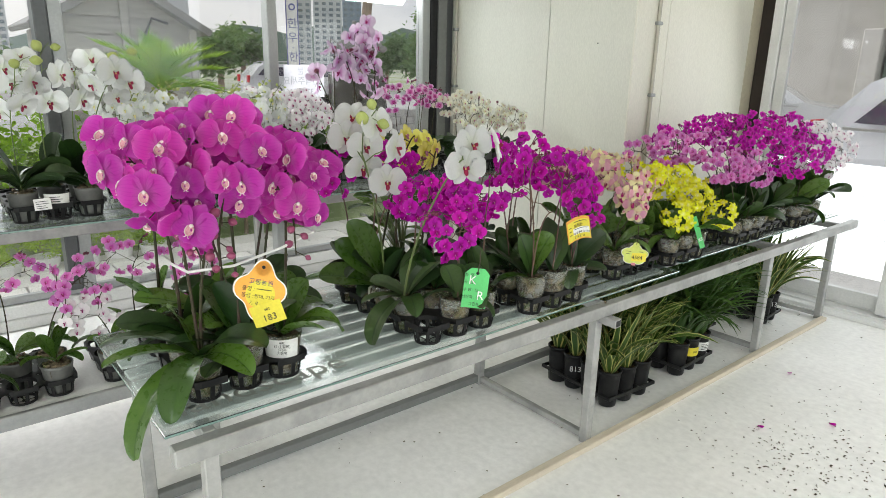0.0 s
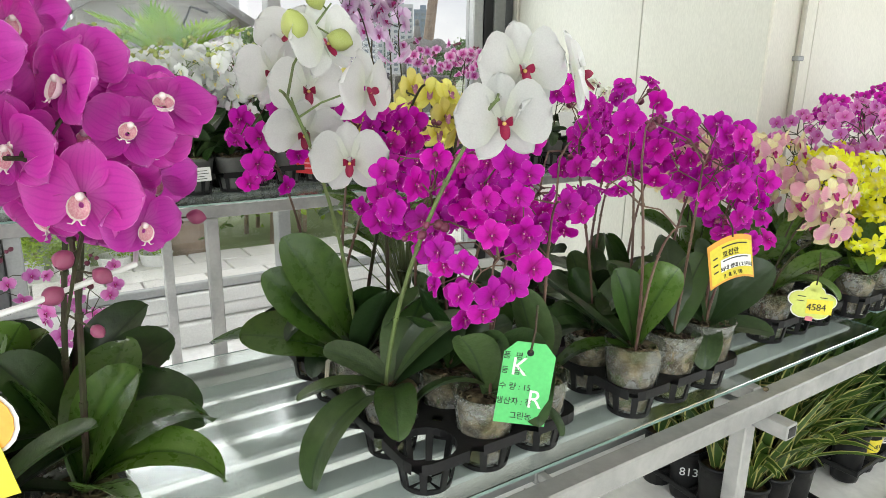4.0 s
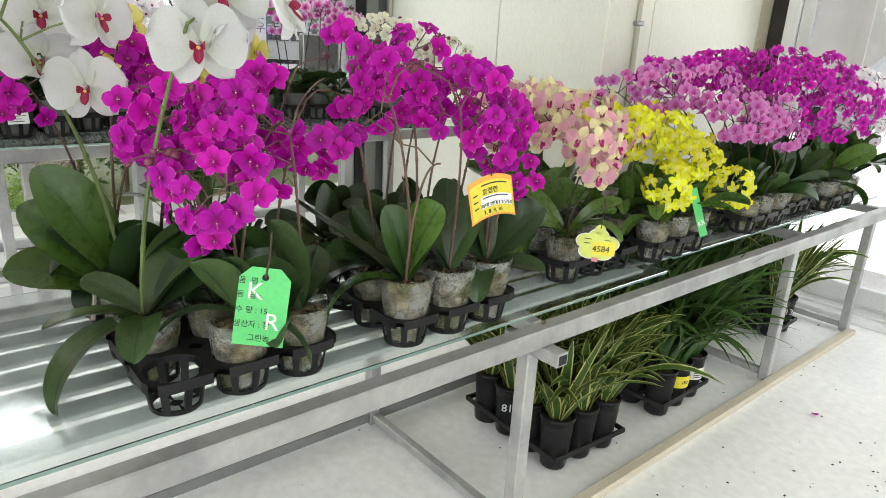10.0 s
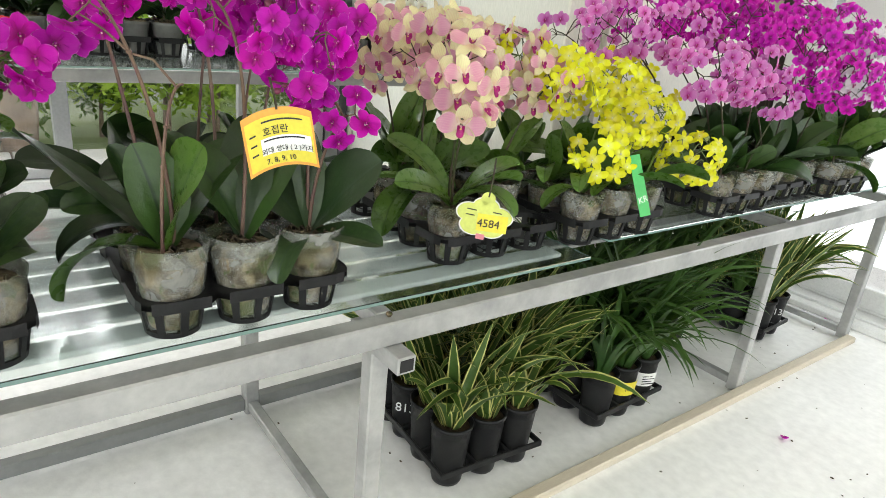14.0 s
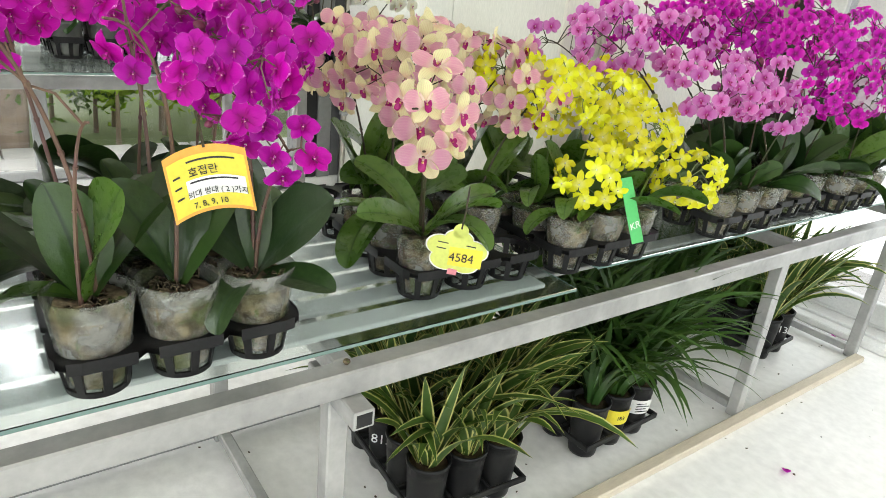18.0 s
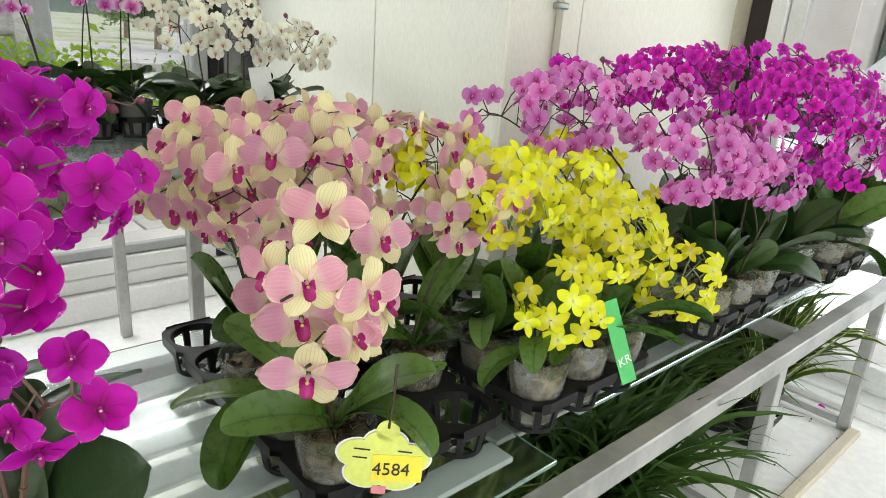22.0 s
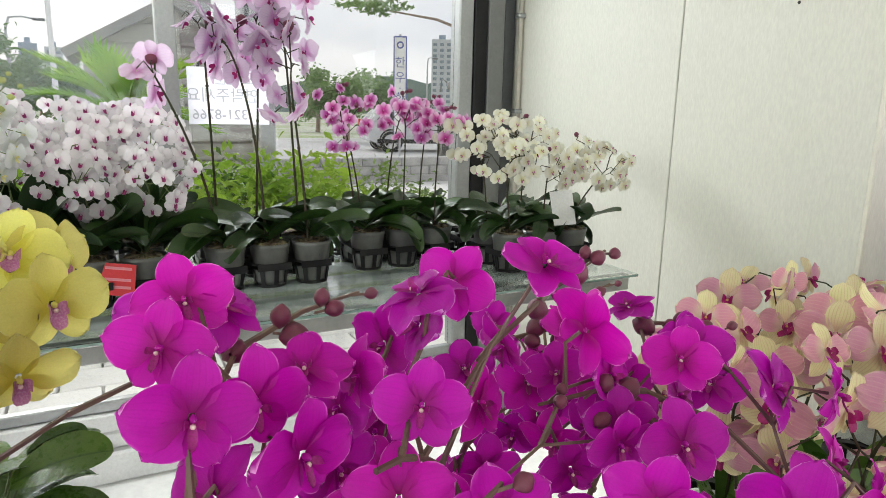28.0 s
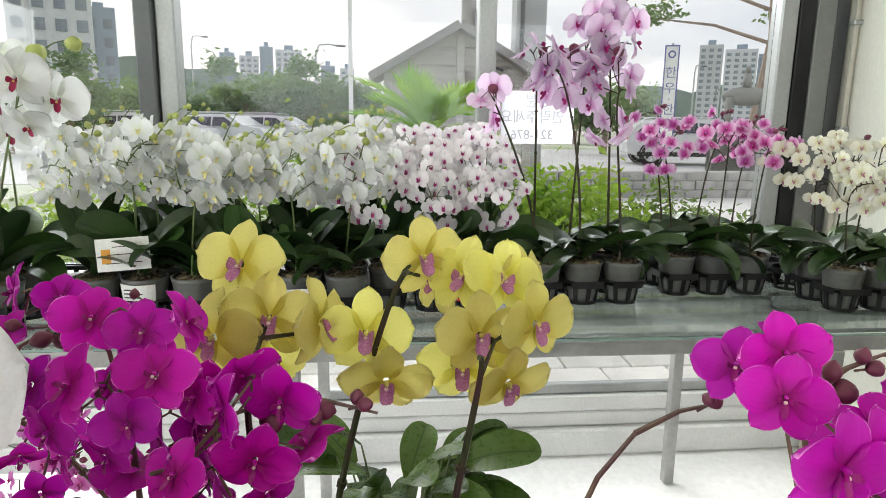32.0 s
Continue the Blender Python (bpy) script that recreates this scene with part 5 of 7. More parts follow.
for i, (rw, cl, clouds) in enumerate(((0, 0, [(0.04, -0.06, 1.0, 0.08, 0.13, 0.09, 30)]), (0, 2, [(0.06, 0.03, 1.0, 0.10, 0.15, 0.11, 34)]), (1, 1, [(0.04, 0.05, 1.06, 0.10, 0.15, 0.09, 28)]), (1, 2, [(0.04, 0.14, 1.05, 0.10, 0.15, 0.10, 26)]), (0, 1, [(0.08, 0.02, 0.92, 0.06, 0.10, 0.06, 12)]))):
    orchid(t7(rw, cl), K_blush, clouds, (7, 0.235, "fresh" if cl < 2 else "dark"), seed=150 + i, group=TG, buds=1, spread=0.45, front=pf, label="potted moth orchid with pale pink flowers and long leaves")

# the window shelf
SG = "orchid pots on the window shelf"
BL = "black plastic orchid tray on the window shelf"
sf = Vector((0.97, -0.1, 0.05))
s1 = tray(-2.80, 2.98, BS, 4, 3, group="orchid trays on the window shelf", label=BL)
for i, (rw, cl, c) in enumerate(((0, 0, [(0.0, -0.05, 1.13, 0.08, 0.10, 0.06, 15)]), (0, 1, [(0.02, 0.0, 1.10, 0.08, 0.10, 0.06, 15)]), (0, 2, [(0.03, 0.10, 1.09, 0.07, 0.09, 0.07, 16)]), (1, 0, [(0, -0.06, 1.17, 0.08, 0.10, 0.06, 15)]), (1, 1, [(0, 0.02, 1.17, 0.09, 0.10, 0.06, 16)]), (1, 2, [(0, 0.09, 1.12, 0.08, 0.1, 0.07, 16)]), (2, 1, [(0, 0.04, 1.20, 0.08, 0.12, 0.05, 14)]))):
    orchid(s1(rw, cl), K_cream, c, (8, 0.145, "flat"), "grey", seed=170 + i, group=SG, buds=1, front=sf, label="potted moth orchid with cream flowers on thin stems")
s2 = tray(-2.92, 2.63, BS, 3, 3, group="orchid trays on the window shelf", label=BL)
for i, (rw, cl, c) in enumerate(((0, 0, [(0.02, -0.06, 1.19, 0.05, 0.07, 0.05, 8)]), (0, 2, [(0.03, 0.0, 1.20, 0.06, 0.09, 0.06, 13)]), (0, 1, [(0.03, 0.0, 1.22, 0.05, 0.08, 0.05, 10)]), (1, 0, [(0, -0.06, 1.26, 0.05, 0.07, 0.05, 8)]), (1, 1, [(0, 0.02, 1.25, 0.07, 0.10, 0.05, 10)]), (1, 2, [(0, 0.03, 1.22, 0.07, 0.08, 0.06, 10)]))):
    orchid(s2(rw, cl), K_bpink, c, (8, 0.155, "flat"), "grey", seed=180 + i, group=SG, buds=3, front=sf, label="potted moth orchid with pink dark-eyed flowers on thin stems")
s3 = tray(-2.90, 2.245, BS, 4, 3, group="orchid trays on the window shelf", label=BL)
for i, (rw, cl, c) in enumerate(((0, 0, [(-0.05, -0.13, 1.31, 0.03, 0.04, 0.04, 4)]), (0, 1, [(-0.06, -0.05, 1.38, 0.05, 0.07, 0.08, 8)]), (0, 2, [(-0.03, -0.05, 1.33, 0.05, 0.055, 0.14, 10)]), (1, 1, [(0, 0.02, 1.44, 0.06, 0.06, 0.13, 9)]), (1, 2, [(0, -0.02, 1.46, 0.06, 0.07, 0.14, 9)]), (1, 0, [(0, -0.01, 1.40, 0.05, 0.05, 0.06, 4)]))):
    orchid(s3(rw, cl), K_lilac, c, (8, 0.155, "flat"), "grey", seed=190 + i, group=SG, buds=1, front=sf, spread=1.1, thick=0.0028, label="tall potted moth orchid with lilac flowers")
s4 = tray(-2.86, 1.86, BS, 4, 3, group="orchid trays on the window shelf", label=BL)
for i, (rw, cl) in enumerate(((0, 0), (0, 1), (0, 2), (1, 0), (1, 1), (1, 2), (2, 0), (2, 1), (2, 2))):
    orchid(s4(rw, cl), K_wp, [(0.0, (cl - 1) * 0.035, 1.09 + 0.05 * rw, 0.09, 0.085, 0.075, 24)], (9, 0.17, "low"), "grey", seed=200 + i, group=SG, buds=0, front=sf, spread=0.3, label="potted moth orchid dense with white plum-lipped flowers")
s5 = tray(-2.79, 1.555, BS, 4, 3, group="orchid trays on the window shelf", label=BL)
s6 = tray(-2.78, 1.225, BS, 4, 3, group="orchid trays on the window shelf", label=BL)
k = 0
for pl in (s5, s6):
    for rw, cl in ((0, 0), (0, 1), (0, 2), (1, 0), (1, 1), (1, 2), (2, 1)):
        orchid(pl(rw, cl), K_bwhite, [(0.0, (cl - 1) * 0.02, 1.14 + 0.015 * rw + 0.015 * ((k * 7) % 3), 0.08, 0.10, 0.075, 15)], (9, 0.17, "low"), "grey", seed=220 + k, group=SG, buds=6, front=sf, spread=0.55, label="potted white moth orchid with green buds")
        k += 1
s7 = tray(-2.74, 0.84, BS, 4, 3, group="orchid trays on the window shelf", label=BL)
for i, (rw, cl, c) in enumerate(((0, 0, [(0.0, 0.0, 1.28, 0.09, 0.10, 0.10, 6)]), (0, 2, [(0.02, 0.10, 1.32, 0.07, 0.07, 0.10, 5)]), (1, 1, [(0, 0.0, 1.33, 0.09, 0.12, 0.08, 6)]), (1, 2, [(0, 0, 1.26, 0.08, 0.1, 0.08, 4)]))):
    orchid(s7(rw, cl), K_white, c, (9, 0.17, "low"), "grey", seed=240 + i, group=SG, buds=2, front=sf, label="tall potted white moth orchid by the window")
s8 = tray(-2.72, 0.47, BS, 4, 3, group="orchid trays on the window shelf", label=BL)
for i, (rw, cl, c) in enumerate(((0, 1, [(0.02, 0.0, 1.14, 0.07, 0.10, 0.09, 7)]), (0, 2, [(0.02, 0.02, 1.10, 0.07, 0.08, 0.08, 6)]), (1, 0, [(0.0, 0.0, 1.18, 0.07, 0.10, 0.07, 5)]))):
    orchid(s8(rw, cl), K_lemon, c, (9, 0.17, "low"), "grey", seed=250 + i, group=SG, buds=1, front=sf, label="potted yellow moth orchid on the window shelf")

# the low bench
LG = "orchid pots on the low bench"
for j, (bx, by, sd) in enumerate(((-2.36, 0.62, 260), (-2.36, 1.0, 264))):
    lt = tray(bx, by, LB, 3, 3, group="orchid trays on the low bench", label="black plastic orchid tray on the low bench")
    for i, (rw, cl, kd, c) in enumerate(((0, 0, K_cream if not j else K_blush, [(0.03, -0.05, 0.56, 0.06, 0.10, 0.07, 12)]), (1, 1, K_pink, [(0.0, 0.0, 0.70, 0.06, 0.14, 0.07, 14)]), (0, 2, K_pink, [(0.03, 0.08, 0.64, 0.05, 0.09, 0.08, 11)]), (1, 2, K_pink, [(0.0, 0.1, 0.66, 0.06, 0.10, 0.08, 10)]))):
        orchid(lt(rw, cl), kd, c, (5, 0.13, "fresh"), "grey", seed=sd + i + 10 * j, group=LG, buds=3, front=Vector((0.9, -0.35, 0.15)), label=f"small potted {kd['name']} moth orchid on the low bench")

# the leafy shrub cutting among the yellow orchids
sh = thing("potted_shrub", *t1(4, 2), "small potted shrub with toothed dark leaves", "plant", TG)
part("pot", POTS["clear"][0], None, sh)
part("soil", FILLS[1], None, sh)
tw = Build()
rs = random.Random(5)
serr = leaf_mesh(20, -20, 0.26, 0.2, M_leaf2, 3)
for k in range(46):
    a, h = rs.uniform(0, 6.28), rs.uniform(0.16, 0.33)
    d = 0.03 + 0.05 * rs.random()
    p = Vector((d * math.cos(a) - 0.06, d * math.sin(a) - 0.01, h))
    tw.tube([(0, 0, 0.1), (p.x * 0.4, p.y * 0.4, h * 0.7), p], [0.003, 0.002, 0.001], 4, 0, False)
    s = rs.uniform(0.055, 0.09)
    part("leaf", serr, None, sh, "", Matrix.Translation(p) @ Euler((rs.uniform(-0.5, 0.5), rs.uniform(-0.5, 0.3), a)).to_matrix().to_4x4() @ Matrix.Diagonal((s, s, s, 1)))
part("twig", tw, M_stemg, sh)

# ---- grassy orchids in black pots under the table ----
def strap_foliage(seed, n, ln, mat, wide=1.0, droop=0.0):
    r, b = random.Random(seed), Build()
    for k in range(n):
        a, L = r.uniform(0, 2 * math.pi), ln * r.uniform(0.6, 1.15)
        e0, e1 = r.uniform(60, 88), r.uniform(-30, 62) - droop
        w, tw = r.uniform(0.009, 0.015) * wide, r.uniform(-0.7, 0.7)
        p, pts, ns = Vector((0.025 * math.cos(a) * r.random(), 0.025 * math.sin(a) * r.random(), 0.15)), [], 9
        for i in range(ns + 1):
            e = radians(e0 + (e1 - e0) * (i / ns) ** 1.3)
            pts.append((p.copy(), e))
            p = p + Vector((math.cos(a) * math.cos(e), math.sin(a) * math.cos(e), math.sin(e))) * (L / ns)

        def fn(u, v, pts=pts, a=a, w=w, tw=tw, ns=ns):
            q, e = pts[min(int(round(v * ns)), ns)]
            s = (2 * u - 1) * w * (1 - v ** 3) * (0.6 + 0.4 * min(1, v * 4))
            c = tw * v
            return (q.x - math.sin(a) * s * math.cos(c), q.y + math.cos(a) * s * math.cos(c), q.z + s * math.sin(c) + abs(s) * 0.35)
        b.grid(fn, 4, ns, 0)
    return b.mesh("foliage", [mat])


def black_pot_mesh():
    return Build().lathe([(0.02, 0.0), (0.036, 0.001), (0.038, 0.01), (0.046, 0.125), (0.047, 0.15), (0.050, 0.151), (0.051, 0.162), (0.047, 0.163), (0.046, 0.15), (0.043, 0.145)], 18).mesh("pot", [M_tray])


BPOT = black_pot_mesh()
BSOIL = Build().lathe([(0.044, 0.146), (0.03, 0.152), (0.012, 0.154), (0.002, 0.155)], 14, 0, (0, 0, 0), 0.04).mesh("soil", [M_soil])
FOL_V = [strap_foliage(300 + k, 36, 0.36, M_grassv, 1.3) for k in range(4)]
FOL_G = [strap_foliage(320 + k, 44, 0.43, M_grass, 0.8, 20.0) for k in range(4)]
GP = 0.098


def floor_tray(x, y, nx, ny, rz=0):
    t = thing("pot_tray", x, y, 0, "black plastic carrying tray on the floor", "tray", "floor pot trays", rz)
    b = Build()
    hx, hy = nx * GP / 2, ny * GP / 2
    for i in range(nx + 1):
        b.box((-hx + i * GP - 0.004, -hy, 0.05), (-hx + i * GP + 0.004, hy, 0.066), 0.002)
    for j in range(ny + 1):
        b.box((-hx - 0.004, -hy + j * GP - 0.004, 0.0502), (hx + 0.004, -hy + j * GP + 0.004, 0.0658), 0.002)
    part("rim", b, M_tray, t)
    for i in range(nx):
        for j in range(ny):
            part("cup", Build().lathe([(0.034, 0.0), (0.041, 0.0), (0.0445, 0.05), (0.042, 0.05), (0.039, 0.004)], 14), M_tray, t, "", pose(-hx + (i + 0.5) * GP, -hy + (j + 0.5) * GP, 0)) if (i + j) == 0 else None
    base = pose(x, y, 0, 0, 0, rz)
    return lambda i, j: base @ Vector((-hx + (i + 0.5) * GP, -hy + (j + 0.5) * GP, 0.006))


def strap_plant(p, fol, label, seed, mark=""):
    o = thing("potted_strap_orchid", *p, label, "orchid", "strap-leaved orchids under the table", (seed * 77) % 360)
    part("pot", BPOT, None, o)
    part("soil", BSOIL, None, o)
    s = 0.9 + 0.25 * ((seed * 13) % 7) / 7
    part("foliage", fol[seed % 4], None, o, "", Matrix.Translation((0, 0, 0.15 * (1 - s))) @ Matrix.Diagonal((s, s, s, 1)))
    return o


ft = floor_tray(-1.545, 2.70, 4, 3, -4)
k = 0
for i in range(4):
    for j in range(3):
        strap_plant(ft(i, j), FOL_V, "strap-leaved orchid with cream-edged leaves in a tall black pot", k)
        k += 1
ft2 = floor_tray(-1.54, 3.19, 4, 3, 2)
for i in range(4):
    for j in range(3):
        strap_plant(ft2(i, j), FOL_G, "strap-leaved orchid with dark arching leaves in a tall black pot", k)
        k += 1
ft3 = floor_tray(-1.60, 4.12, 4, 2, 3)
for i in range(4):
    for j in range(2):
        strap_plant(ft3(i, j), FOL_V if i % 2 else FOL_G, "strap-leaved orchid in a tall black pot near the door", k)
        k += 1
ft4 = floor_tray(-1.68, 3.62, 3, 2, 0)
for i in range(3):
    for j in range(2):
        strap_plant(ft4(i, j), FOL_G, "strap-leaved orchid in a tall black pot", k)
        k += 1


def wrap_label(x, y, z, r, mat, label, text="", deg=-30, span_=100, h=0.045):
    """A paper band round a pot's front."""
    o = thing("pot_label", x, y, z, label, "label", "", deg)
    b = Build()
    for rr, flip in ((r, False), (r - 0.0006, True)):
        def fn(u, v, rr=rr, flip=flip):
            a = radians(span_) * ((1 - u if flip else u) - 0.5)
            q = rr + 0.004 * v
            return (q * math.cos(a), q * math.sin(a), h * v)
        b.grid(fn, 10, 2, 0)
    part("band", b, mat, o)
    if isinstance(text, tuple):
        for k_, body in enumerate(text):
            part("print", lettering(body, 0.0092, M_ink), None, o, "", pose(r + 0.0045, 0.006, h * (0.86 - 0.19 * k_), 90, 0, 90))
    elif text:
        part("print", lettering(text, 0.016, M_ink), None, o, "", pose(r + 0.0035, 0, h * 0.5, 90, 0, 90))
    else:
        for i in range(4):
            part("print_line", Build().box((r + 0.0012, -0.022, h * (0.2 + 0.18 * i)), (r + 0.0030, 0.018 - 0.008 * (i % 2), h * (0.2 + 0.18 * i) + 0.0022), 0.0002), M_ink, o)
    return o


p = ft2(3, 1)
wrap_label(p.x, p.y, p.z + 0.075, 0.0455, M_yellowcard, "yellow paper band on a black pot", "183", -20)
p = ft2(3, 2)
wrap_label(p.x, p.y, p.z + 0.075, 0.0455, M_paper, "printed white band on a black pot", "", -20)
m813 = surface("chalk_mark", (0.7, 0.7, 0.7), (0.6, 0.6, 0.6), 0.7)
for p in (ft(1, 0), ft3(3, 1)):
    ob = tagged(new("pot_marking", lettering("813", 0.035, m813)), "white handwritten number on a black pot", "marking")
    d = Vector((0.70, -0.714, 0))
    ob.matrix_basis = Matrix.Translation(Vector((p.x, p.y, p.z + 0.10)) + d * 0.0468) @ Euler((radians(88), 0, math.atan2(d.y, d.x) + math.pi / 2)).to_matrix().to_4x4()
p = t0(0, 2)
wrap_label(p.x, p.y, p.z + 0.055, 0.0478, M_paper, "printed white paper label on an orchid pot", ("402", "15 (1 없음)", "3가지", "기창연"), -35, 110, 0.05)
for (pl, rw, cl) in ((s6, 0, 1), (s7, 0, 1), (s8, 0, 2), (s5, 0, 0)):
    p = pl(rw, cl)
    wrap_label(p.x, p.y, p.z + 0.045, 0.0472, M_paper, "printed white label on a shelf pot", "", -10)


# ---- hanging tags ----
def outline_tag(name, pts, mat, at, normal, label, back=None, roll=0.0, thick=0.0012):
    o = thing(name, 0, 0, 0, label, "tag")
    o.matrix_basis = facing(Vector(at), normal, roll=roll)
    b = Build()
    b.face([(x, y, thick / 2) for x, y in pts]).face([(x, y, -thick / 2) for x, y in reversed(pts)])
    for (x0, y0), (x1, y1) in zip(pts, pts[1:] + pts[:1]):
        b.face([(x0, y0, -thick / 2), (x1, y1, -thick / 2), (x1, y1, thick / 2), (x0, y0, thick / 2)])
    part("card", b, mat, o)
    return o


def flower_outline(w, h):
    pts = []
    for k in range(60):
        a = 2 * math.pi * k / 60
        q = 0.84 + 0.24 * abs(math.cos(2.5 * (a - math.pi / 2))) ** 0.8
        pts.append((w * q * math.cos(a), h * q * math.sin(a)))
    return pts


def say(o, body, x, y, size, mat=None, part_name="print"):
    part(part_name, lettering(body, size, mat or M_ink), None, o, "", pose(x, y, 0.0009))


def lines(o, rows):
    for x0, x1, y in rows:
        part("print_line", Build().box((x0, y - 0.0009, 0.0007), (x1, y + 0.0009, 0.0011), 0.0001), M_ink, o)


tn = Vector((0.86, -0.48, 0.12))
g = outline_tag("hanging_tag", [(-0.036, -0.058), (0.036, -0.058), (0.036, 0.042), (0.020, 0.058), (-0.020, 0.058), (-0.036, 0.042)], M_greencard, (-1.240, 1.652, 0.764), tn, "bright green printed plant tag hung on a stem", roll=-0.14)
say(g, "K", -0.012, 0.022, 0.036, M_paper, "letter")
say(g, "R", 0.016, -0.022, 0.036, M_paper, "letter")
for body, xx, yy in (("품  명 :", -0.020, 0.037), ("등  급 :", -0.020, 0.016), ("수 량 : 15", -0.014, -0.006), ("생산자 : 정", -0.012, -0.027), ("그린농", 0.0, -0.047)):
    say(g, body, xx, yy, 0.0115)
part("hole", Build().tube([(0, 0.044, -0.001), (0, 0.044, 0.001)], 0.005, 12), M_black, g)
part("string", Build().tube([(0, 0.045, 0.0015), (0.002, 0.075, 0.0), (0.0, 0.11, -0.004)], 0.0018, 5), M_stem, g)

M_blackblue = plain("navy_ink", (0.03, 0.04, 0.14), 0.6)
o1 = outline_tag("hanging_tag", [(0.050 * math.cos(a) * (1 + 0.14 * math.cos(4 * a)), 0.012 + 0.058 * math.sin(a) * (1 + 0.2 * math.cos(4 * a))) for a in [2 * math.pi * k / 40 for k in range(40)]], M_orangecard, (-1.292, 1.026, 0.860), (0.88, -0.46, 0.1), "orange and yellow flower-shaped plant tag on an orchid tie", roll=-0.2)
part("border", Build().face([(0.0535 * math.cos(a) * (1 + 0.14 * math.cos(4 * a)), 0.012 + 0.0615 * math.sin(a) * (1 + 0.2 * math.cos(4 * a)), -0.0014) for a in [2 * math.pi * k / 40 for k in range(40)]]), M_paper, o1, "white paper border")
part("patch", Build().tube([(0.002, 0.002, 0.0006), (0.002, 0.002, 0.0009)], 0.033, 24), M_yellowcard, o1)
part("tab", Build().tube([(0, 0.062, -0.0006), (0, 0.062, 0.0006)], 0.017, 18), M_orangecard, o1)
part("hole", Build().tube([(0, 0.066, 0.0), (0, 0.066, 0.0012)], 0.004, 12), M_black, o1)
say(o1, "고봉농원", 0.0, 0.030, 0.015, M_blackblue, "print")
say(o1, "품명 :", -0.026, 0.012, 0.012)
say(o1, "등급 :", -0.026, -0.004, 0.012)
say(o1, "7,  8", -0.01, -0.02, 0.011)
say(o1, "쌍대, 기지", 0.012, -0.004, 0.011)
lines(o1, ((-0.008, 0.026, 0.014),))
part("print", lettering("402", 0.009, M_ink), None, o1, "", pose(0.022, -0.030, 0.0022, 0, 0, 28))
st = part("sticker", Build().box((-0.036, -0.026, 0.0012), (0.036, 0.026, 0.0018), 0.0003, 0, pose(0.026, -0.040, 0, 0, 0, 28)), M_yellowcard, o1, "yellow price sticker")
part("print", lettering("183", 0.022, M_ink), None, o1, "", pose(0.032, -0.048, 0.0022, 0, 0, 28))
part("string", Build().tube([(0, 0.066, 0.0), (0.0, 0.08, -0.003)], 0.0016, 5), M_stem, o1)

# a price tag of soft card, bent round its upright axis
BEND = 2.6


def bent(x):
    return -BEND * (x - 0.012) ** 2


def bent_card(w0, w1, h0, h1, z, slant=0.0):
    b = Build()
    for dz, flip in ((0.0, False), (-0.0008, True)):
        def fn(u, v, dz=dz, flip=flip):
            x = w0 + (w1 - w0) * (1 - u if flip else u)
            return (x, h0 + (h1 - h0) * v + slant * x * x, bent(x) + z + dz)
        b.grid(fn, 12, 3, 0)
    return b


def bent_print(o, body, x, y, size):
    me = lettering(body, size, M_ink)
    for v in me.vertices:
        v.co = (v.co.x + x, v.co.y + y - 6.0 * (v.co.x + x) ** 2, v.co.z + bent(v.co.x + x) + 0.0016)
    part("print", me, None, o)


o2 = thing("hanging_tag", 0, 0, 0, "orange framed yellow price tag of curled card among the leaves", "tag")
o2.matrix_basis = facing(Vector((-1.232, 2.094, 0.883)), (0.97, -0.2, 0.1), roll=0.16)
part("card", bent_card(-0.046, 0.044, -0.036, 0.039, 0.0, -6.0), M_orangecard, o2)
part("patch", bent_card(-0.043, 0.041, -0.032, 0.030, 0.0006, -6.0), M_yellowcard, o2)
part("patch", bent_card(-0.026, 0.038, -0.017, 0.004, 0.0011, -6.0), M_paper, o2)
bent_print(o2, "호접란", -0.006, 0.011, 0.012)
bent_print(o2, "외대 쌍대 ( 2 )가지", 0.006, -0.013, 0.0085)
bent_print(o2, "7, 8, 9, 10", -0.004, -0.026, 0.0095)
for q0, q1, yy in ((-0.022, 0.030, 0.024), (-0.022, 0.030, 0.0005), (-0.039, -0.031, 0.012), (-0.039, -0.031, 0.0), (-0.039, -0.031, -0.012)):
    part("print_line", bent_card(q0, q1, yy - 0.001, yy + 0.001, 0.0016, -6.0), M_ink, o2)
part("string", Build().tube([(0.0, 0.036, 0.001), (0.0, 0.052, 0.002), (0.0, 0.075, -0.01)], 0.0016, 5), M_stem, o2)

o3 = outline_tag("hanging_tag", flower_outline(0.048, 0.034), M_limecard, (-1.290, 2.508, 0.708), (0.80, -0.58, 0.1), "lime flower-shaped plant tag with a handwritten number", roll=-0.12)
part("sticker", Build().box((-0.012, -0.024, 0.0007), (0.044, 0.008, 0.0012), 0.0003, 0, pose(0, 0, 0, 0, 0, 4)), M_yellowcard, o3, "yellow sticker")
part("print", lettering("4584", 0.021, M_ink), None, o3, "", pose(0.010, -0.009, 0.0018, 0, 0, 4))
part("border", Build().face([(x * 1.06, y * 1.07, -0.0012) for x, y in flower_outline(0.048, 0.034)]), M_paper, o3, "white paper border")
lines(o3, ((-0.034, -0.016, 0.012), (-0.034, -0.018, 0.002), (0.014, 0.03, 0.014)))
part("tab", Build().tube([(0, 0.036, -0.0006), (0, 0.036, 0.0006)], 0.013, 16), M_limecard, o3)
part("string", Build().tube([(0, 0.04, 0.001), (0.0, 0.07, 0.0), (-0.002, 0.11, -0.01)], 0.0016, 5), M_stem, o3)
part("petal_print", Build().box((-0.008, -0.040, 0.0007), (0.008, -0.030, 0.001), 0.0002), M_pinkcard, o3)

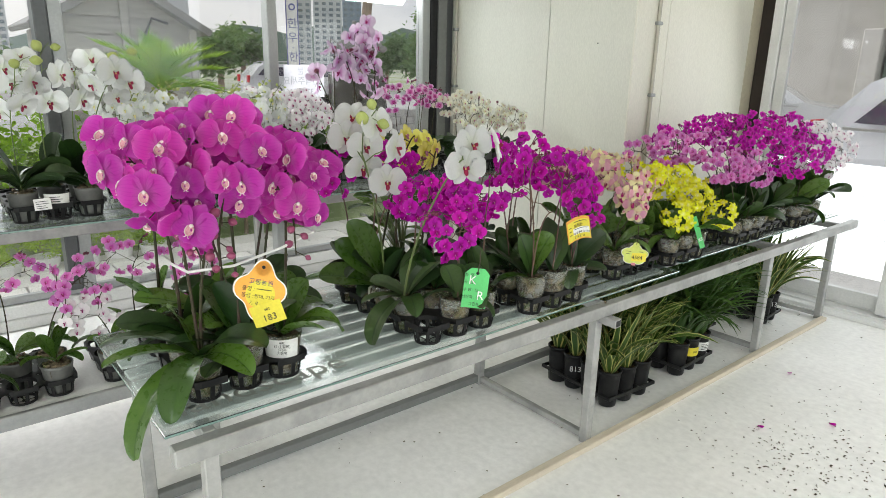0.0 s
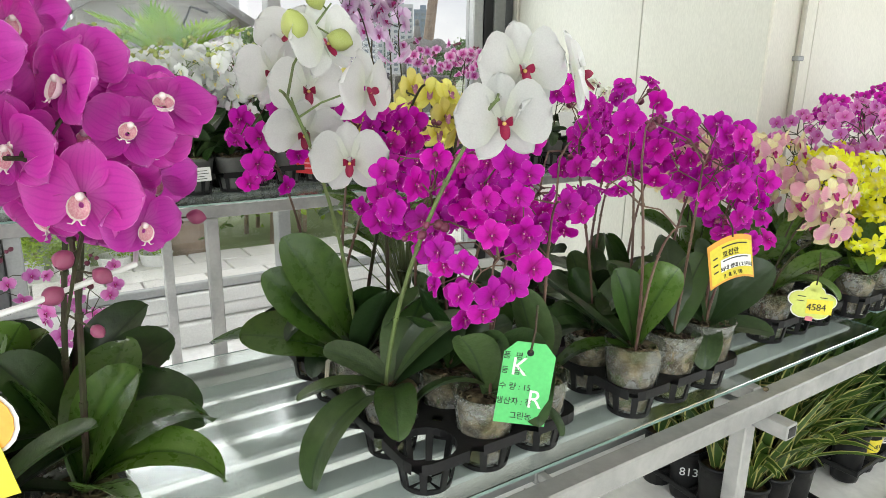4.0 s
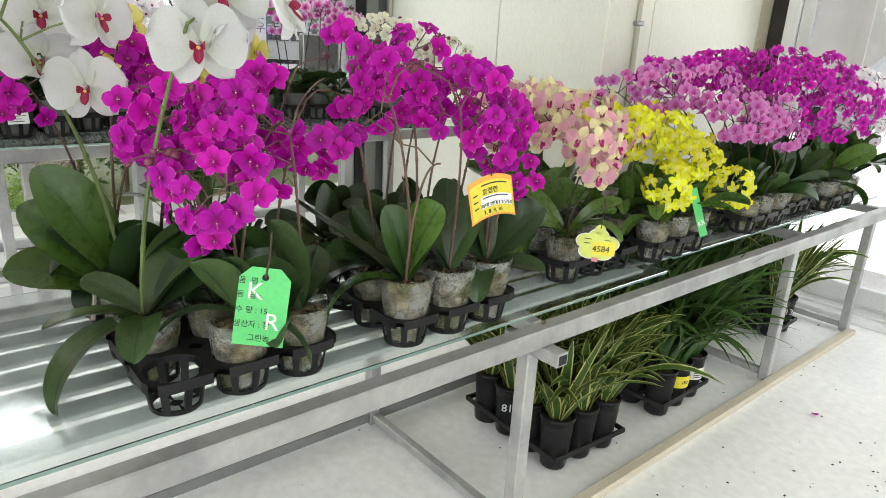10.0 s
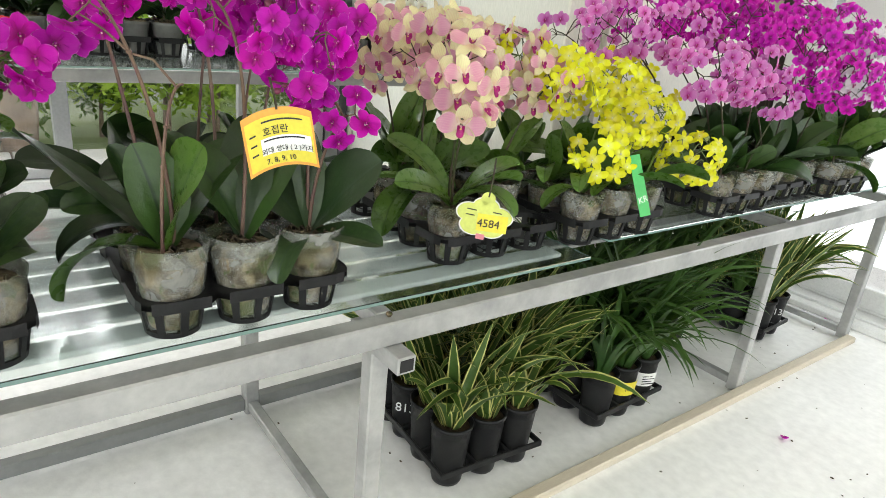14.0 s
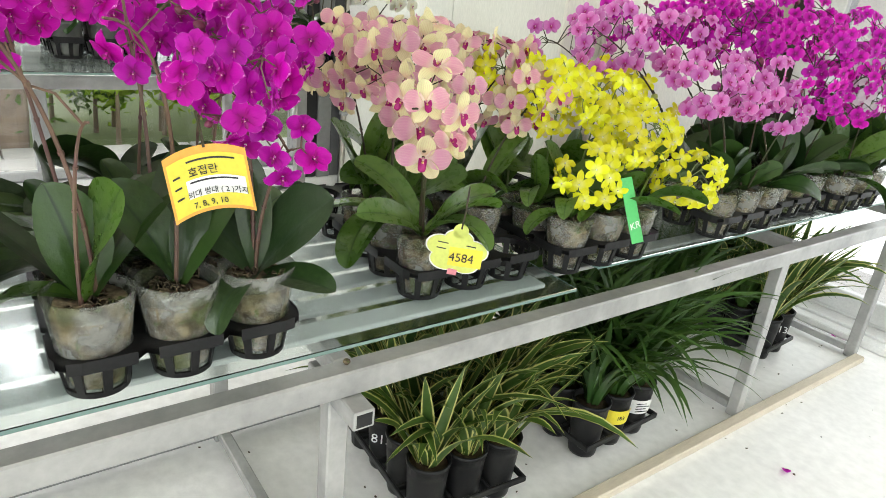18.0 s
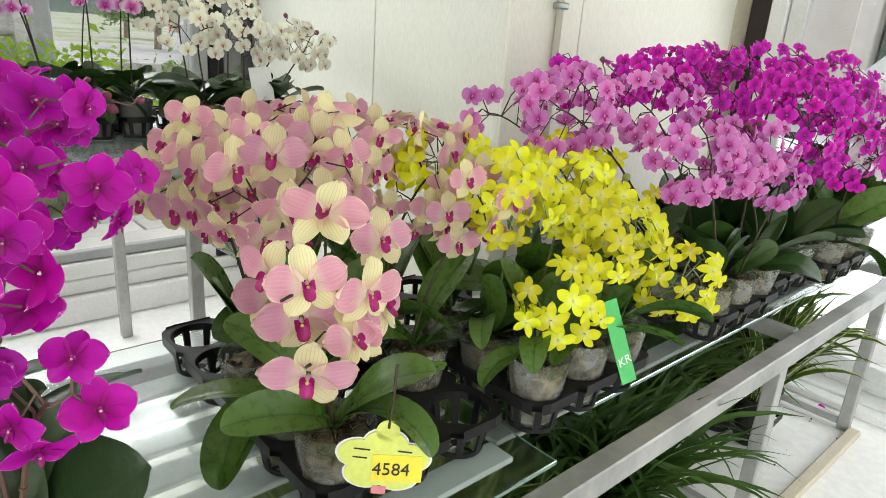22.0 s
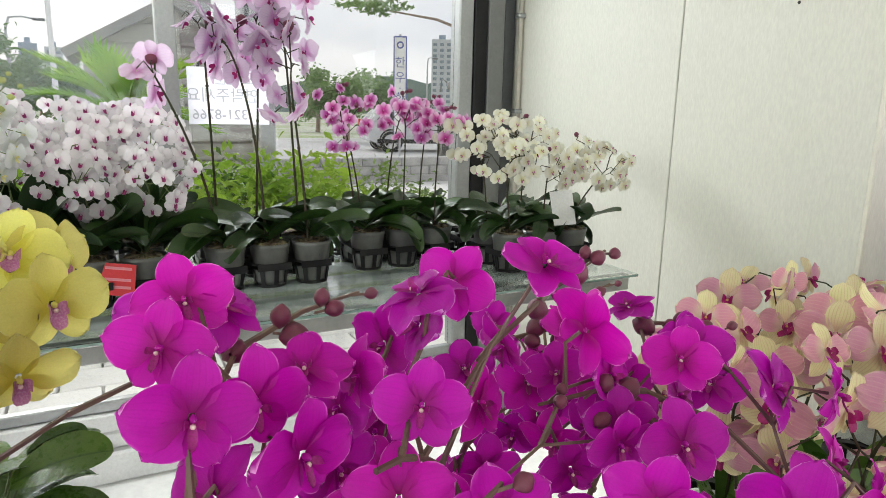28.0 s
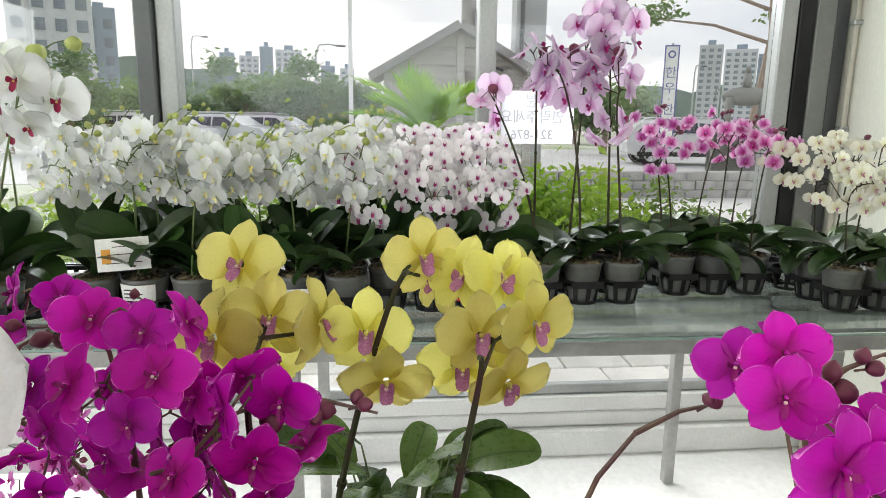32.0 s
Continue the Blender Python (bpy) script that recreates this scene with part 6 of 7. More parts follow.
o4 = outline_tag("hanging_tag", [(-0.016, -0.075), (0.012, -0.08), (0.016, 0.06), (-0.012, 0.065)], M_greencard, (-1.285, 2.94, 0.742), (0.95, -0.25, 0.2), "narrow bright green plant tag with white letters", roll=0.34)
say(o4, "KR", 0, -0.04, 0.02, M_paper)

rd = outline_tag("hanging_tag", [(-0.034, -0.034), (0.034, -0.034), (0.034, 0.034), (-0.034, 0.034)], M_red, (-2.655, 1.91, 0.885), (0.95, -0.3, 0.1), "red square plant tag on a shelf pot", roll=-0.1)
for yy in (0.024, 0.0, -0.016):
    part("print_line", Build().box((-0.026, yy - 0.003, 0.0007), (0.026, yy + 0.003, 0.0011), 0.0001), M_pinkcard, rd)
wt = outline_tag("paper_tag", [(-0.052, -0.034), (0.052, -0.034), (0.052, 0.034), (-0.052, 0.034)], M_paper, (-2.565, 1.205, 0.985), (0.98, 0.1, 0.12), "white paper note stuck among the shelf orchids", roll=0.06)
lines(wt, ((-0.02, 0.03, 0.016), (-0.03, 0.026, 0.0), (-0.034, 0.036, -0.018)))
part("petal_print", Build().box((-0.042, -0.018, 0.0007), (-0.024, 0.012, 0.001), 0.0002), M_orangecard, wt)
wt2 = outline_tag("paper_tag", [(-0.014, -0.036), (0.018, -0.03), (0.014, 0.036), (-0.014, 0.034)], M_paper, (-2.64, 1.585, 0.98), (0.98, 0.0, 0.1), "narrow white plant tag with a yellow corner", roll=-0.1)
part("patch", Build().box((-0.012, -0.036, 0.0007), (0.014, -0.014, 0.001), 0.0002), M_yellowcard, wt2)
wt3 = outline_tag("paper_tag", [(-0.03, -0.045), (0.03, -0.05), (0.032, 0.045), (-0.03, 0.05)], M_paper, (-2.60, 3.02, 0.99), (0.75, -0.6, 0.2), "blank white plant tag beside the cream orchids", roll=0.2)

for lx, ly, lz in ((-2.524, 0.785, 0.885), (-2.502, 0.565, 0.872), (-2.575, 1.555, 0.882)):
    lab = outline_tag("paper_label", [(-0.026, -0.02), (0.026, -0.02), (0.026, 0.02), (-0.026, 0.02)], M_paper, (lx, ly, lz), (0.98, -0.05, 0.06), "white printed label on the front of a shelf pot", roll=0.04)
    lines(lab, ((-0.02, 0.016, 0.010), (-0.02, 0.02, 0.002), (-0.02, 0.008, -0.006), (-0.02, 0.014, -0.013)))

tie = thing("plant_tie", -1.35, 1.03, 0.955, "white ribbon tied round orchid stems", "tie")
part("ribbon", Build().tube([(-0.06, -0.16, -0.02), (0.0, -0.14, -0.03), (0.035, -0.05, -0.022), (0.03, 0.07, 0.0), (0.0, 0.17, 0.018), (-0.06, 0.18, 0.02)], 0.0032, 6), M_tie, tie)

nt = thing("window_notice", -3.442, 2.285, 1.280, "white paper notice taped to the window, seen from behind", "notice")
part("sheet", Build().box((0.0, -0.128, -0.09), (0.0012, 0.128, 0.09), 0.0003), petal("thin_white_paper", (0.86, 0.86, 0.90), (0.86, 0.86, 0.90), (0.86, 0.86, 0.90), 0.0, (0.8, 0.8, 0.8), 0.99, 0.7), nt)
for body, yy, zz, s in (("오신분", -0.02, 0.055, 0.05), ("연락주세요", 0.02, 0.0, 0.05), ("321-8766", 0.03, -0.06, 0.046)):
    part("print", lettering(body, s, surface("show_through_ink", (0.62, 0.63, 0.68), (0.58, 0.59, 0.64), 0.7)), None, nt, "", pose(0.0018, -yy, zz, 90, 0, 90) @ Matrix.Diagonal((-1, 1, 1, 1)))

# fallen petals and crumbs on the floor
rf = random.Random(11)
pet = Build()
petal_surf(pet, 90, 1.0, 0.4, 0, 0, 0.3, 0.5, 0, 4, 4)
pet = pet.mesh("fallen_petal", [P_magenta])
for x, y in ((-1.245, 3.93), (-1.06, 3.55), (-0.92, 2.95), (-1.36, 4.52), (-0.75, 3.2), (-2.0, 0.75)):
    ob = tagged(new("fallen_petal", pet), "wilted magenta petal lying on the floor", "petal", "fallen petals")
    z = 0.002
    ob.matrix_basis = pose(x, y, z, rf.uniform(-8, 8), rf.uniform(-8, 8), rf.uniform(0, 360)) @ Matrix.Diagonal((0.03, 0.03, 0.03, 1))
dirt = Build()
for k in range(640):
    u = rf.random()
    x, y = (rf.gauss(-0.66, 0.16), rf.gauss(2.85, 0.22)) if u < 0.55 else (rf.uniform(-1.9, 0.8), rf.uniform(0.8, 4.6))
    s = rf.uniform(0.001, 0.0042) * (1.5 if u < 0.08 else 1)
    dirt.box((-s, -s * 0.6, 0), (s, s * 0.6, s * 0.5), s * 0.2, 0, pose(x, y, 0.0005, 0, 0, rf.uniform(0, 180)))
solid("floor_crumbs", dirt, M_soil, "dark soil crumbs scattered over the floor", "dirt", kind="stuff")

# ---- outside ----
M_ground = surface("mixed_ground", (0.42, 0.42, 0.37), (0.24, 0.31, 0.12), 0.9, 0, 0.15, 8.0, 0.3)
M_paver = surface("beige_paver", (0.74, 0.72, 0.68), (0.64, 0.62, 0.58), 0.8, 0, 3.0, 60.0, 0.3)
M_road = surface("pale_asphalt", (0.52, 0.52, 0.51), (0.44, 0.44, 0.43), 0.85, 0, 0.6, 50.0, 0.3)
M_stone = surface("grey_stone", (0.50, 0.49, 0.47), (0.40, 0.39, 0.38), 0.8, 0, 4.0, 40.0, 0.4)
M_plank = surface("weathered_plank", (0.56, 0.54, 0.51), (0.42, 0.40, 0.38), 0.8, 0, 6.0, 60.0, 0.4, stretch=(4, 0.6, 4))
M_roof = surface("grey_roof", (0.30, 0.295, 0.29), (0.24, 0.235, 0.23), 0.8, 0, 3.0, 40.0, 0.3)
M_conc = surface("concrete_pole", (0.45, 0.46, 0.47), (0.38, 0.39, 0.40), 0.8, 0, 3.0, 60.0, 0.2)
M_bushy = leafy("shrub_leaf", (0.09, 0.17, 0.03), (0.22, 0.32, 0.07), 0.5, 0.25)
M_tree = leafy("tree_leaf", (0.08, 0.15, 0.07), (0.16, 0.25, 0.11), 0.5, 0.35)
M_bright = leafy("bright_leaf", (0.24, 0.42, 0.03), (0.46, 0.60, 0.08), 0.6, 0.42)
M_cycad = leafy("cycad_leaf", (0.16, 0.38, 0.015), (0.36, 0.56, 0.04), 0.6, 0.35)
M_trunk = surface("pine_bark", (0.38, 0.29, 0.22), (0.26, 0.20, 0.16), 0.9, 0, 8.0, 40.0, 0.6)
M_hill = surface("far_hill", (0.13, 0.18, 0.15), (0.10, 0.15, 0.12), 0.9, 0, 0.05, 1.0, 0.3)
M_apt = surface("apartment_white", (0.56, 0.58, 0.60), (0.50, 0.52, 0.55), 0.8, 0, 0.1, 2.0, 0.05)
M_aptb = surface("apartment_blue", (0.28, 0.34, 0.42), (0.24, 0.30, 0.38), 0.8, 0, 0.1, 2.0, 0.05)
M_aptw = surface("apartment_glass", (0.22, 0.26, 0.30), (0.17, 0.20, 0.24), 0.3, 0, 0.5, 2.0, 0.02)
M_shop = surface("shop_render", (0.62, 0.60, 0.56), (0.55, 0.53, 0.49), 0.7)
M_signb = surface("brown_sign_band", (0.07, 0.055, 0.055), (0.09, 0.07, 0.07), 0.5)
M_shopg = surface("shop_glass", (0.10, 0.16, 0.13), (0.22, 0.26, 0.22), 0.12, 0, 1.5, 9.0, 0.02)
M_car = surface("grey_car_paint", (0.76, 0.77, 0.83), (0.72, 0.73, 0.79), 0.24, 0.1, 1.0, 200.0, 0.01, coat=0.6)
M_carw = surface("white_car_paint", (0.66, 0.67, 0.68), (0.62, 0.63, 0.64), 0.25, 0, 1.0, 200.0, 0.01, coat=0.6)
M_tint = surface("tinted_glass", (0.06, 0.055, 0.08), (0.09, 0.08, 0.11), 0.08, 0, 1.0, 100.0, 0.0)
M_rubber = surface("tyre_rubber", (0.018, 0.018, 0.018), (0.03, 0.03, 0.03), 0.8)
M_rim = surface("alloy_rim", (0.55, 0.55, 0.56), (0.48, 0.48, 0.49), 0.3, 0.7)
M_bronze = surface("grey_bronze", (0.30, 0.295, 0.28), (0.22, 0.22, 0.21), 0.5, 0.3)
M_blue = plain("banner_blue", (0.10, 0.12, 0.34), 0.5)

solid("ground", Build().box((-900, -900, -0.40), (900, 900, -0.13), 0.001), M_ground, "wide ground of grass and gravel", "ground")
solid("road", Build().box((-34, -60, -0.129), (-15, 60, -0.11), 0.004), M_road, "pale asphalt road and car park", "road")
solid("forecourt", Build().box((-16, 5.06, -0.129), (14, 16, -0.11), 0.004), surface("pale_concrete", (0.72, 0.71, 0.69), (0.64, 0.63, 0.61), 0.8, 0, 0.8, 40.0, 0.3), "pale concrete forecourt before the glass door", "forecourt")

pav = thing("pavement", -4.4, 2.0, -0.06, "beige block paving beyond the window", "pavement", kind="structure")
part("bed", Build().box((-0.75, -6.0, -0.069), (0.77, 4.0, -0.03), 0.004), M_stone, pav)
pm = Build().box((-0.118, -0.178, -0.03), (0.118, 0.178, 0.022), 0.006).mesh("paver", [M_paver], False)
for i in range(6):
    for j in range(26):
        part("paver", pm, None, pav, "", pose(-0.63 + i * 0.248, -5.7 + j * 0.368 + (0.184 if i % 2 else 0), R.uniform(-0.003, 0.003), R.uniform(-0.4, 0.4), R.uniform(-0.4, 0.4), 0))

eave = thing("eave_beam", -3.95, 0.7, 1.985, "brown eave beam with brackets outside the window", "eave", kind="structure")
part("beam", Build().box((-0.05, -3.2, 0.0), (0.05, 3.2, 0.075), 0.01), surface("eave_brown", (0.20, 0.15, 0.13), (0.26, 0.20, 0.18), 0.6), eave)
part("gutter", Build().tube([(0.08, -3.2, -0.005), (0.08, 3.2, -0.005)], 0.016, 10), M_dkgrey, eave)
for y in (-2, -0.9, 0.2, 1.3, 2.3):
    part("bracket", Build().box((0.0, y - 0.03, -0.03), (0.36, y + 0.03, 0.0), 0.004), M_dkgrey, eave)
part("soffit", Build().box((-0.06, -3.3, 0.076), (0.36, 3.3, 0.1), 0.004), M_roof, eave)


def leaf_clump(seed, n, rad, size, mat, flat=1.0):
    """A loose, uneven crown of many small leaves."""
    r, b = random.Random(seed), Build()
    cores = [Vector((r.gauss(0, 0.45), r.gauss(0, 0.45), r.gauss(0, 0.38) * flat)) * rad for _ in range(9)]
    for k in range(n):
        c = r.choice(cores) + Vector((r.gauss(0, 0.24), r.gauss(0, 0.24), r.gauss(0, 0.2) * flat)) * rad
        q = Euler((r.uniform(-1.2, 1.2), r.uniform(-1.2, 1.2), r.uniform(0, 6.28))).to_matrix()
        s = size * r.uniform(0.6, 1.4)
        pts = [c + q @ Vector(v) for v in ((0, -s, 0), (s * 0.45, -s * 0.2, s * 0.12), (0, s, 0), (-s * 0.45, -s * 0.2, s * 0.12))]
        b.f.append(tuple(range(len(b.v), len(b.v) + 4)))
        b.v.extend(tuple(p) for p in pts)
        b.m.append(0)
        b.uv.append(((0.5, 0), (1, 0.4), (0.5, 1), (0, 0.4)))
    return b.mesh("crown", [mat])


BUSH = [leaf_clump(k, 1000, 0.46, 0.036, M_bushy, 0.9) for k in range(3)]
BRIGHT = [leaf_clump(10 + k, 900, 0.36, 0.032, M_bright, 1.0) for k in range(2)]
TREE = [leaf_clump(20 + k, 2600, 1.6, 0.16, M_tree, 1.0) for k in range(3)]


def bush(x, y, z, s, mesh_, label="leafy green shrub in the planting strip"):
    o = thing("shrub", x, y, -0.13, label, "shrub", "shrubs outside the window")
    part("stems", Build().tube([(0, 0, 0.0), (0.03, 0.02, z + 0.13)], [0.02, 0.008], 6).tube([(0, 0, 0.0), (-0.1, 0.05, z + 0.2)], [0.015, 0.006], 6), M_trunk, o)
    part("crown", mesh_, None, o, "", Matrix.Translation((0, 0, z + 0.13)) @ Matrix.Diagonal((s, s, s, 1)) @ Matrix.Rotation(x * 7 + y, 4, "Z"))


for i in range(16):
    yy = -2.4 + i * 0.5 + R.uniform(-0.12, 0.12)
    bush(-5.65 - R.uniform(0, 0.9), yy, 0.30 + R.uniform(0, 0.2), R.uniform(0.75, 1.15), BUSH[i % 3] if i % 4 else BRIGHT[i % 2])
for x, y, z, s in ((-5.5, 2.72, 0.45, 1.3), (-5.9, 3.1, 0.52, 1.4), (-6.3, 2.4, 0.4, 1.3), (-5.7, 3.45, 0.3, 1.1), (-6.1, 2.8, 0.62, 1.2), (-6.4, 3.6, 0.35, 1.2), (-5.3, 0.55, 0.85, 0.8), (-6.6, 1.0, 0.5, 1.4), (-5.6, 1.35, 0.45, 1.2), (-6.9, 0.1, 0.5, 1.5), (-5.4, -0.2, 0.4, 1.1)):
    bush(x, y, z, s, BRIGHT[int(x * 10) % 2], "bright yellow-green shrub outside the window")


def tree(x, y, h, s, k, label="bushy dark green roadside tree"):
    o = thing("tree", x, y, -0.13, label, "tree", "roadside trees")
    b = Build().tube([(0, 0, 0), (0.1, 0.05, h * 0.4), (0.0, 0.1, h * 0.75)], [0.16, 0.12, 0.06], 8)
    for q in range(6):
        a = q * 1.05
        b.tube([(0.05, 0.05, h * (0.35 + 0.05 * q)), (0.7 * math.cos(a) * s, 0.7 * math.sin(a) * s, h * (0.5 + 0.06 * q))], [0.06, 0.02], 5)
    part("trunk", b, M_trunk, o)
    part("crown", TREE[k % 3], None, o, "", Matrix.Translation((0, 0, h * 0.62)) @ Matrix.Diagonal((s, s, s * 0.9, 1)) @ Matrix.Rotation(k * 1.3, 4, "Z"))


def polar(az, d):
    return (-1.25 - math.cos(radians(az)) * d, 1.73 + math.sin(radians(az)) * d)


for k, (az, d, h, s) in enumerate(((-20, 30, 3.0, 1.0), (-17.5, 34, 3.2, 1.0), (-13.5, 36, 3.6, 1.1), (-11, 33, 3.5, 1.1), (-8.5, 36, 4.1, 1.15), (-6, 33, 3.4, 1.05), (-3.5, 36, 3.6, 1.1), (-1, 34, 3.3, 1.0), (2, 40, 3.2, 1.1), (19.5, 30, 3.4, 0.9), (21.5, 34, 3.8, 0.9), (-24, 26, 2.8, 0.9), (-28, 28, 3.0, 1.0), (34, 40, 3.4, 1.1), (38, 38, 3.6, 1.2), (-33, 32, 3.4, 1.2), (-38, 30, 3.2, 1.1), (17, 44, 3.3, 1.0))):
    x, y = polar(az, d)
    tree(x, y, h * 0.92, s * 0.92, k)

# hill and apartment blocks far away
hill = Build()


def hill_fn(u, v):
    az = -62 + 124 * u
    x, y = polar(az, 620)
    h = 14 + 34 * math.exp(-((az + 19) / 13) ** 2) + 20 * math.exp(-((az - 30) / 18) ** 2) + 4 * math.sin(az * 0.9) + 2 * math.sin(az * 2.3)
    return (x + 40 * (1 - v), y, -0.2 + h * v)


hill.grid(hill_fn, 90, 4)
solid("backdrop", hill, M_hill, "low wooded hill in the haze", "hill", smooth=True)
WINM = Build().box((-0.1, -0.9, -0.7), (0.1, 0.9, 0.7), 0.01).mesh("window", [M_aptw], False)


def block(az, d, w, h, mats, cols, rows):
    x, y = polar(az, d)
    o = thing("apartment_building", x, y, -0.13, "distant pale high-rise apartment building", "building", "apartment buildings", -az)
    s = d / 300.0
    part("wall", Build().box((-7 * s, -w / 2, 0), (7 * s, w / 2, h), 0.05), mats, o)
    part("roof", Build().box((-3 * s, -w / 6, h), (3 * s, w / 6, h + 2.2 * s), 0.05), M_aptb, o)
    for i in range(cols):
        for j in range(rows):
            part("window", WINM, None, o, "", Matrix.Translation((7 * s, -w / 2 + (i + 0.5) * w / cols, h * (j + 0.7) / (rows + 0.6))) @ Matrix.Diagonal((1, 0.30 * w / cols, 0.36 * h / rows, 1)))


for az, w, h, m, c, rws in ((-12.3, 6, 28, M_aptb, 2, 12), (-10.6, 8, 27, M_apt, 3, 12), (-9.2, 5.5, 31, M_aptb, 2, 13), (-7.4, 11, 30, M_apt, 4, 13), (-4.2, 6, 24, M_aptb, 2, 10), (-2.6, 6, 23, M_apt, 2, 10), (2.2, 6, 20, M_apt, 2, 8), (3.8, 8, 22, M_aptb, 2, 9), (5.6, 9, 24, M_apt, 3, 9), (27.4, 9, 33, M_apt, 3, 13), (29.6, 12, 31, M_apt, 4, 13), (31.6, 8, 29, M_aptb, 3, 12)):
    block(az, 300, w, h, m, c, rws)
block(-24.6, 90, 8.5, 16, M_apt, 4, 6)
block(-21.4, 92, 3.5, 14, M_aptb, 2, 6)


def lamp_post(x, y, h, arm, label="tall white street lamp with a curved arm"):
    o = thing("street_lamp", x, y, -0.13, label, "street lamp", "street lamps")
    part("pole", Build().tube([(0, 0, 0), (0, 0, h * 0.9), (0, arm * 0.15, h)], [0.09, 0.06, 0.05], 10), M_conc, o)
    part("arm", Build().tube([(0, arm * 0.15, h), (0, arm * 0.6, h + 0.05), (0, arm, h - 0.02)], 0.04, 8), M_conc, o)
    part("lamp_head", Build().box((-0.12, arm - 0.1 if arm > 0 else arm - 0.4, h - 0.08), (0.12, arm + 0.4 if arm > 0 else arm + 0.1, h + 0.03), 0.04), M_dkgrey, o)


lamp_post(*polar(-5.2, 34), 5.0, 1.1)
lamp_post(*polar(-26, 20), 5.4, -1.2)
lamp_post(*polar(-15, 60), 8.0, 1.0)
lamp_post(*polar(26.3, 60), 6.2, 0.6)
px, py = polar(-2.3, 22)
fp = thing("flag_pole", px, py, -0.13, "slim white flag pole", "pole")
part("pole", Build().tube([(0, 0, 0), (0, 0, 9)], [0.08, 0.06], 10), M_white, fp)
wp = thing("white_pylon", -10.9, 3.93, -0.13, "broad pale concrete pylon beside the hut", "pylon")
part("shaft", Build().box((-0.2, -0.22, 0), (0.2, 0.22, 8.0), 0.03), M_conc, wp)
part("cable_pipe", Build().tube([(0.22, -0.14, 0.0), (0.22, -0.14, 7.8)], 0.03, 8), M_dkgrey, wp)
up = thing("utility_pole", -10.2, 2.95, -0.13, "dark utility pole behind the hut", "pole")
part("pole", Build().tube([(0, 0, 0), (0, 0, 7.5)], [0.11, 0.08], 10), M_stone, up)
part("cross_arm", Build().box((-0.04, -0.5, 5.2), (0.04, 0.5, 5.28), 0.01), M_dkgrey, up)
part("transformer_box", Build().lathe([(0.02, 2.45), (0.11, 2.46), (0.12, 2.8), (0.1, 2.85), (0.02, 2.86)], 12, 0, (0.1, 0.18, 0)), M_conc, up)
wires = Build()
for z, yo in ((5.2, -0.4), (5.25, 0.4), (4.6, 0.0)):
    wires.tube([(-10.2 + (i - 6) * 0.5, 2.95 + yo + (i - 6) * 4.0, z - 0.13 + 0.02 * (i - 6) ** 2 - 0.1) for i in range(13)], 0.012, 5)
solid("overhead_cables", wires, M_dkgrey, "thin sagging overhead cables", "cable", kind="")

# the timber hut
hut = thing("timber_hut", -9.0, 2.62, -0.13, "small weathered plank hut with a gabled roof", "hut")
HW, HE, HA = 0.82, 1.90, 2.38
part("core", Build().box((-0.9, -HW + 0.02, 0), (0.38, HW - 0.02, HE - 0.05), 0.01), M_plank, hut)
def gable_half(z):
    return HW if z < HE else max(HW * (HA - z) / (HA - HE), 0.0)


back = Build()
for x_ in (0.37, 0.384):
    ring = [(x_, -HW, HE - 0.06), (x_, HW, HE - 0.06), (x_, HW, HE), (x_, 0, HA), (x_, -HW, HE)]
    back.face(ring if x_ > 0.38 else ring[::-1])
part("gable", back, M_plank, hut)
for k in range(12):
    z0, z1 = 0.05 + k * 0.195, 0.05 + k * 0.195 + 0.166
    if z1 < HA:
        a0, a1 = gable_half(z0), gable_half(z1)
        ring = [(-a0, z0), (a0, z0), (a1, z1), (-a1, z1)]
        pl = Build().face([(0.42, y_, z_) for y_, z_ in ring])
        for (y0, q0), (y1, q1) in zip(ring, ring[1:] + ring[:1]):
            pl.face([(0.386, y0, q0), (0.386, y1, q1), (0.42, y1, q1), (0.42, y0, q0)])
        part("plank", pl, M_plank, hut)
for y in (-HW, -0.02, HW - 0.06):
    part("post", Build().box((0.42, y, 0), (0.47, y + 0.09, HE if abs(y) > 0.5 else HA - 0.05), 0.008), M_plank, hut)
for sg in (-1, 1):
    m = pose(0, 0, HA + 0.02, -sg * math.degrees(math.atan2(HA - HE, HW)), 0, 0)
    part("roof_slope", Build().box((-1.0, 0 if sg > 0 else -1.12, -0.02), (0.62, 1.12 if sg > 0 else 0, 0.05), 0.01, 0, m), M_roof, hut)
    part("barge_board", Build().box((0.622, 0 if sg > 0 else -1.12, -0.03), (0.65, 1.12 if sg > 0 else 0, 0.06), 0.006, 0, m), M_roof, hut)
part("cable_loop", Build().tube([(0.48, 0.28, 1.5), (0.5, 0.22, 1.8), (0.5, 0.32, 2.0), (0.49, 0.5, 1.95)], 0.018, 6), M_dkgrey, hut)

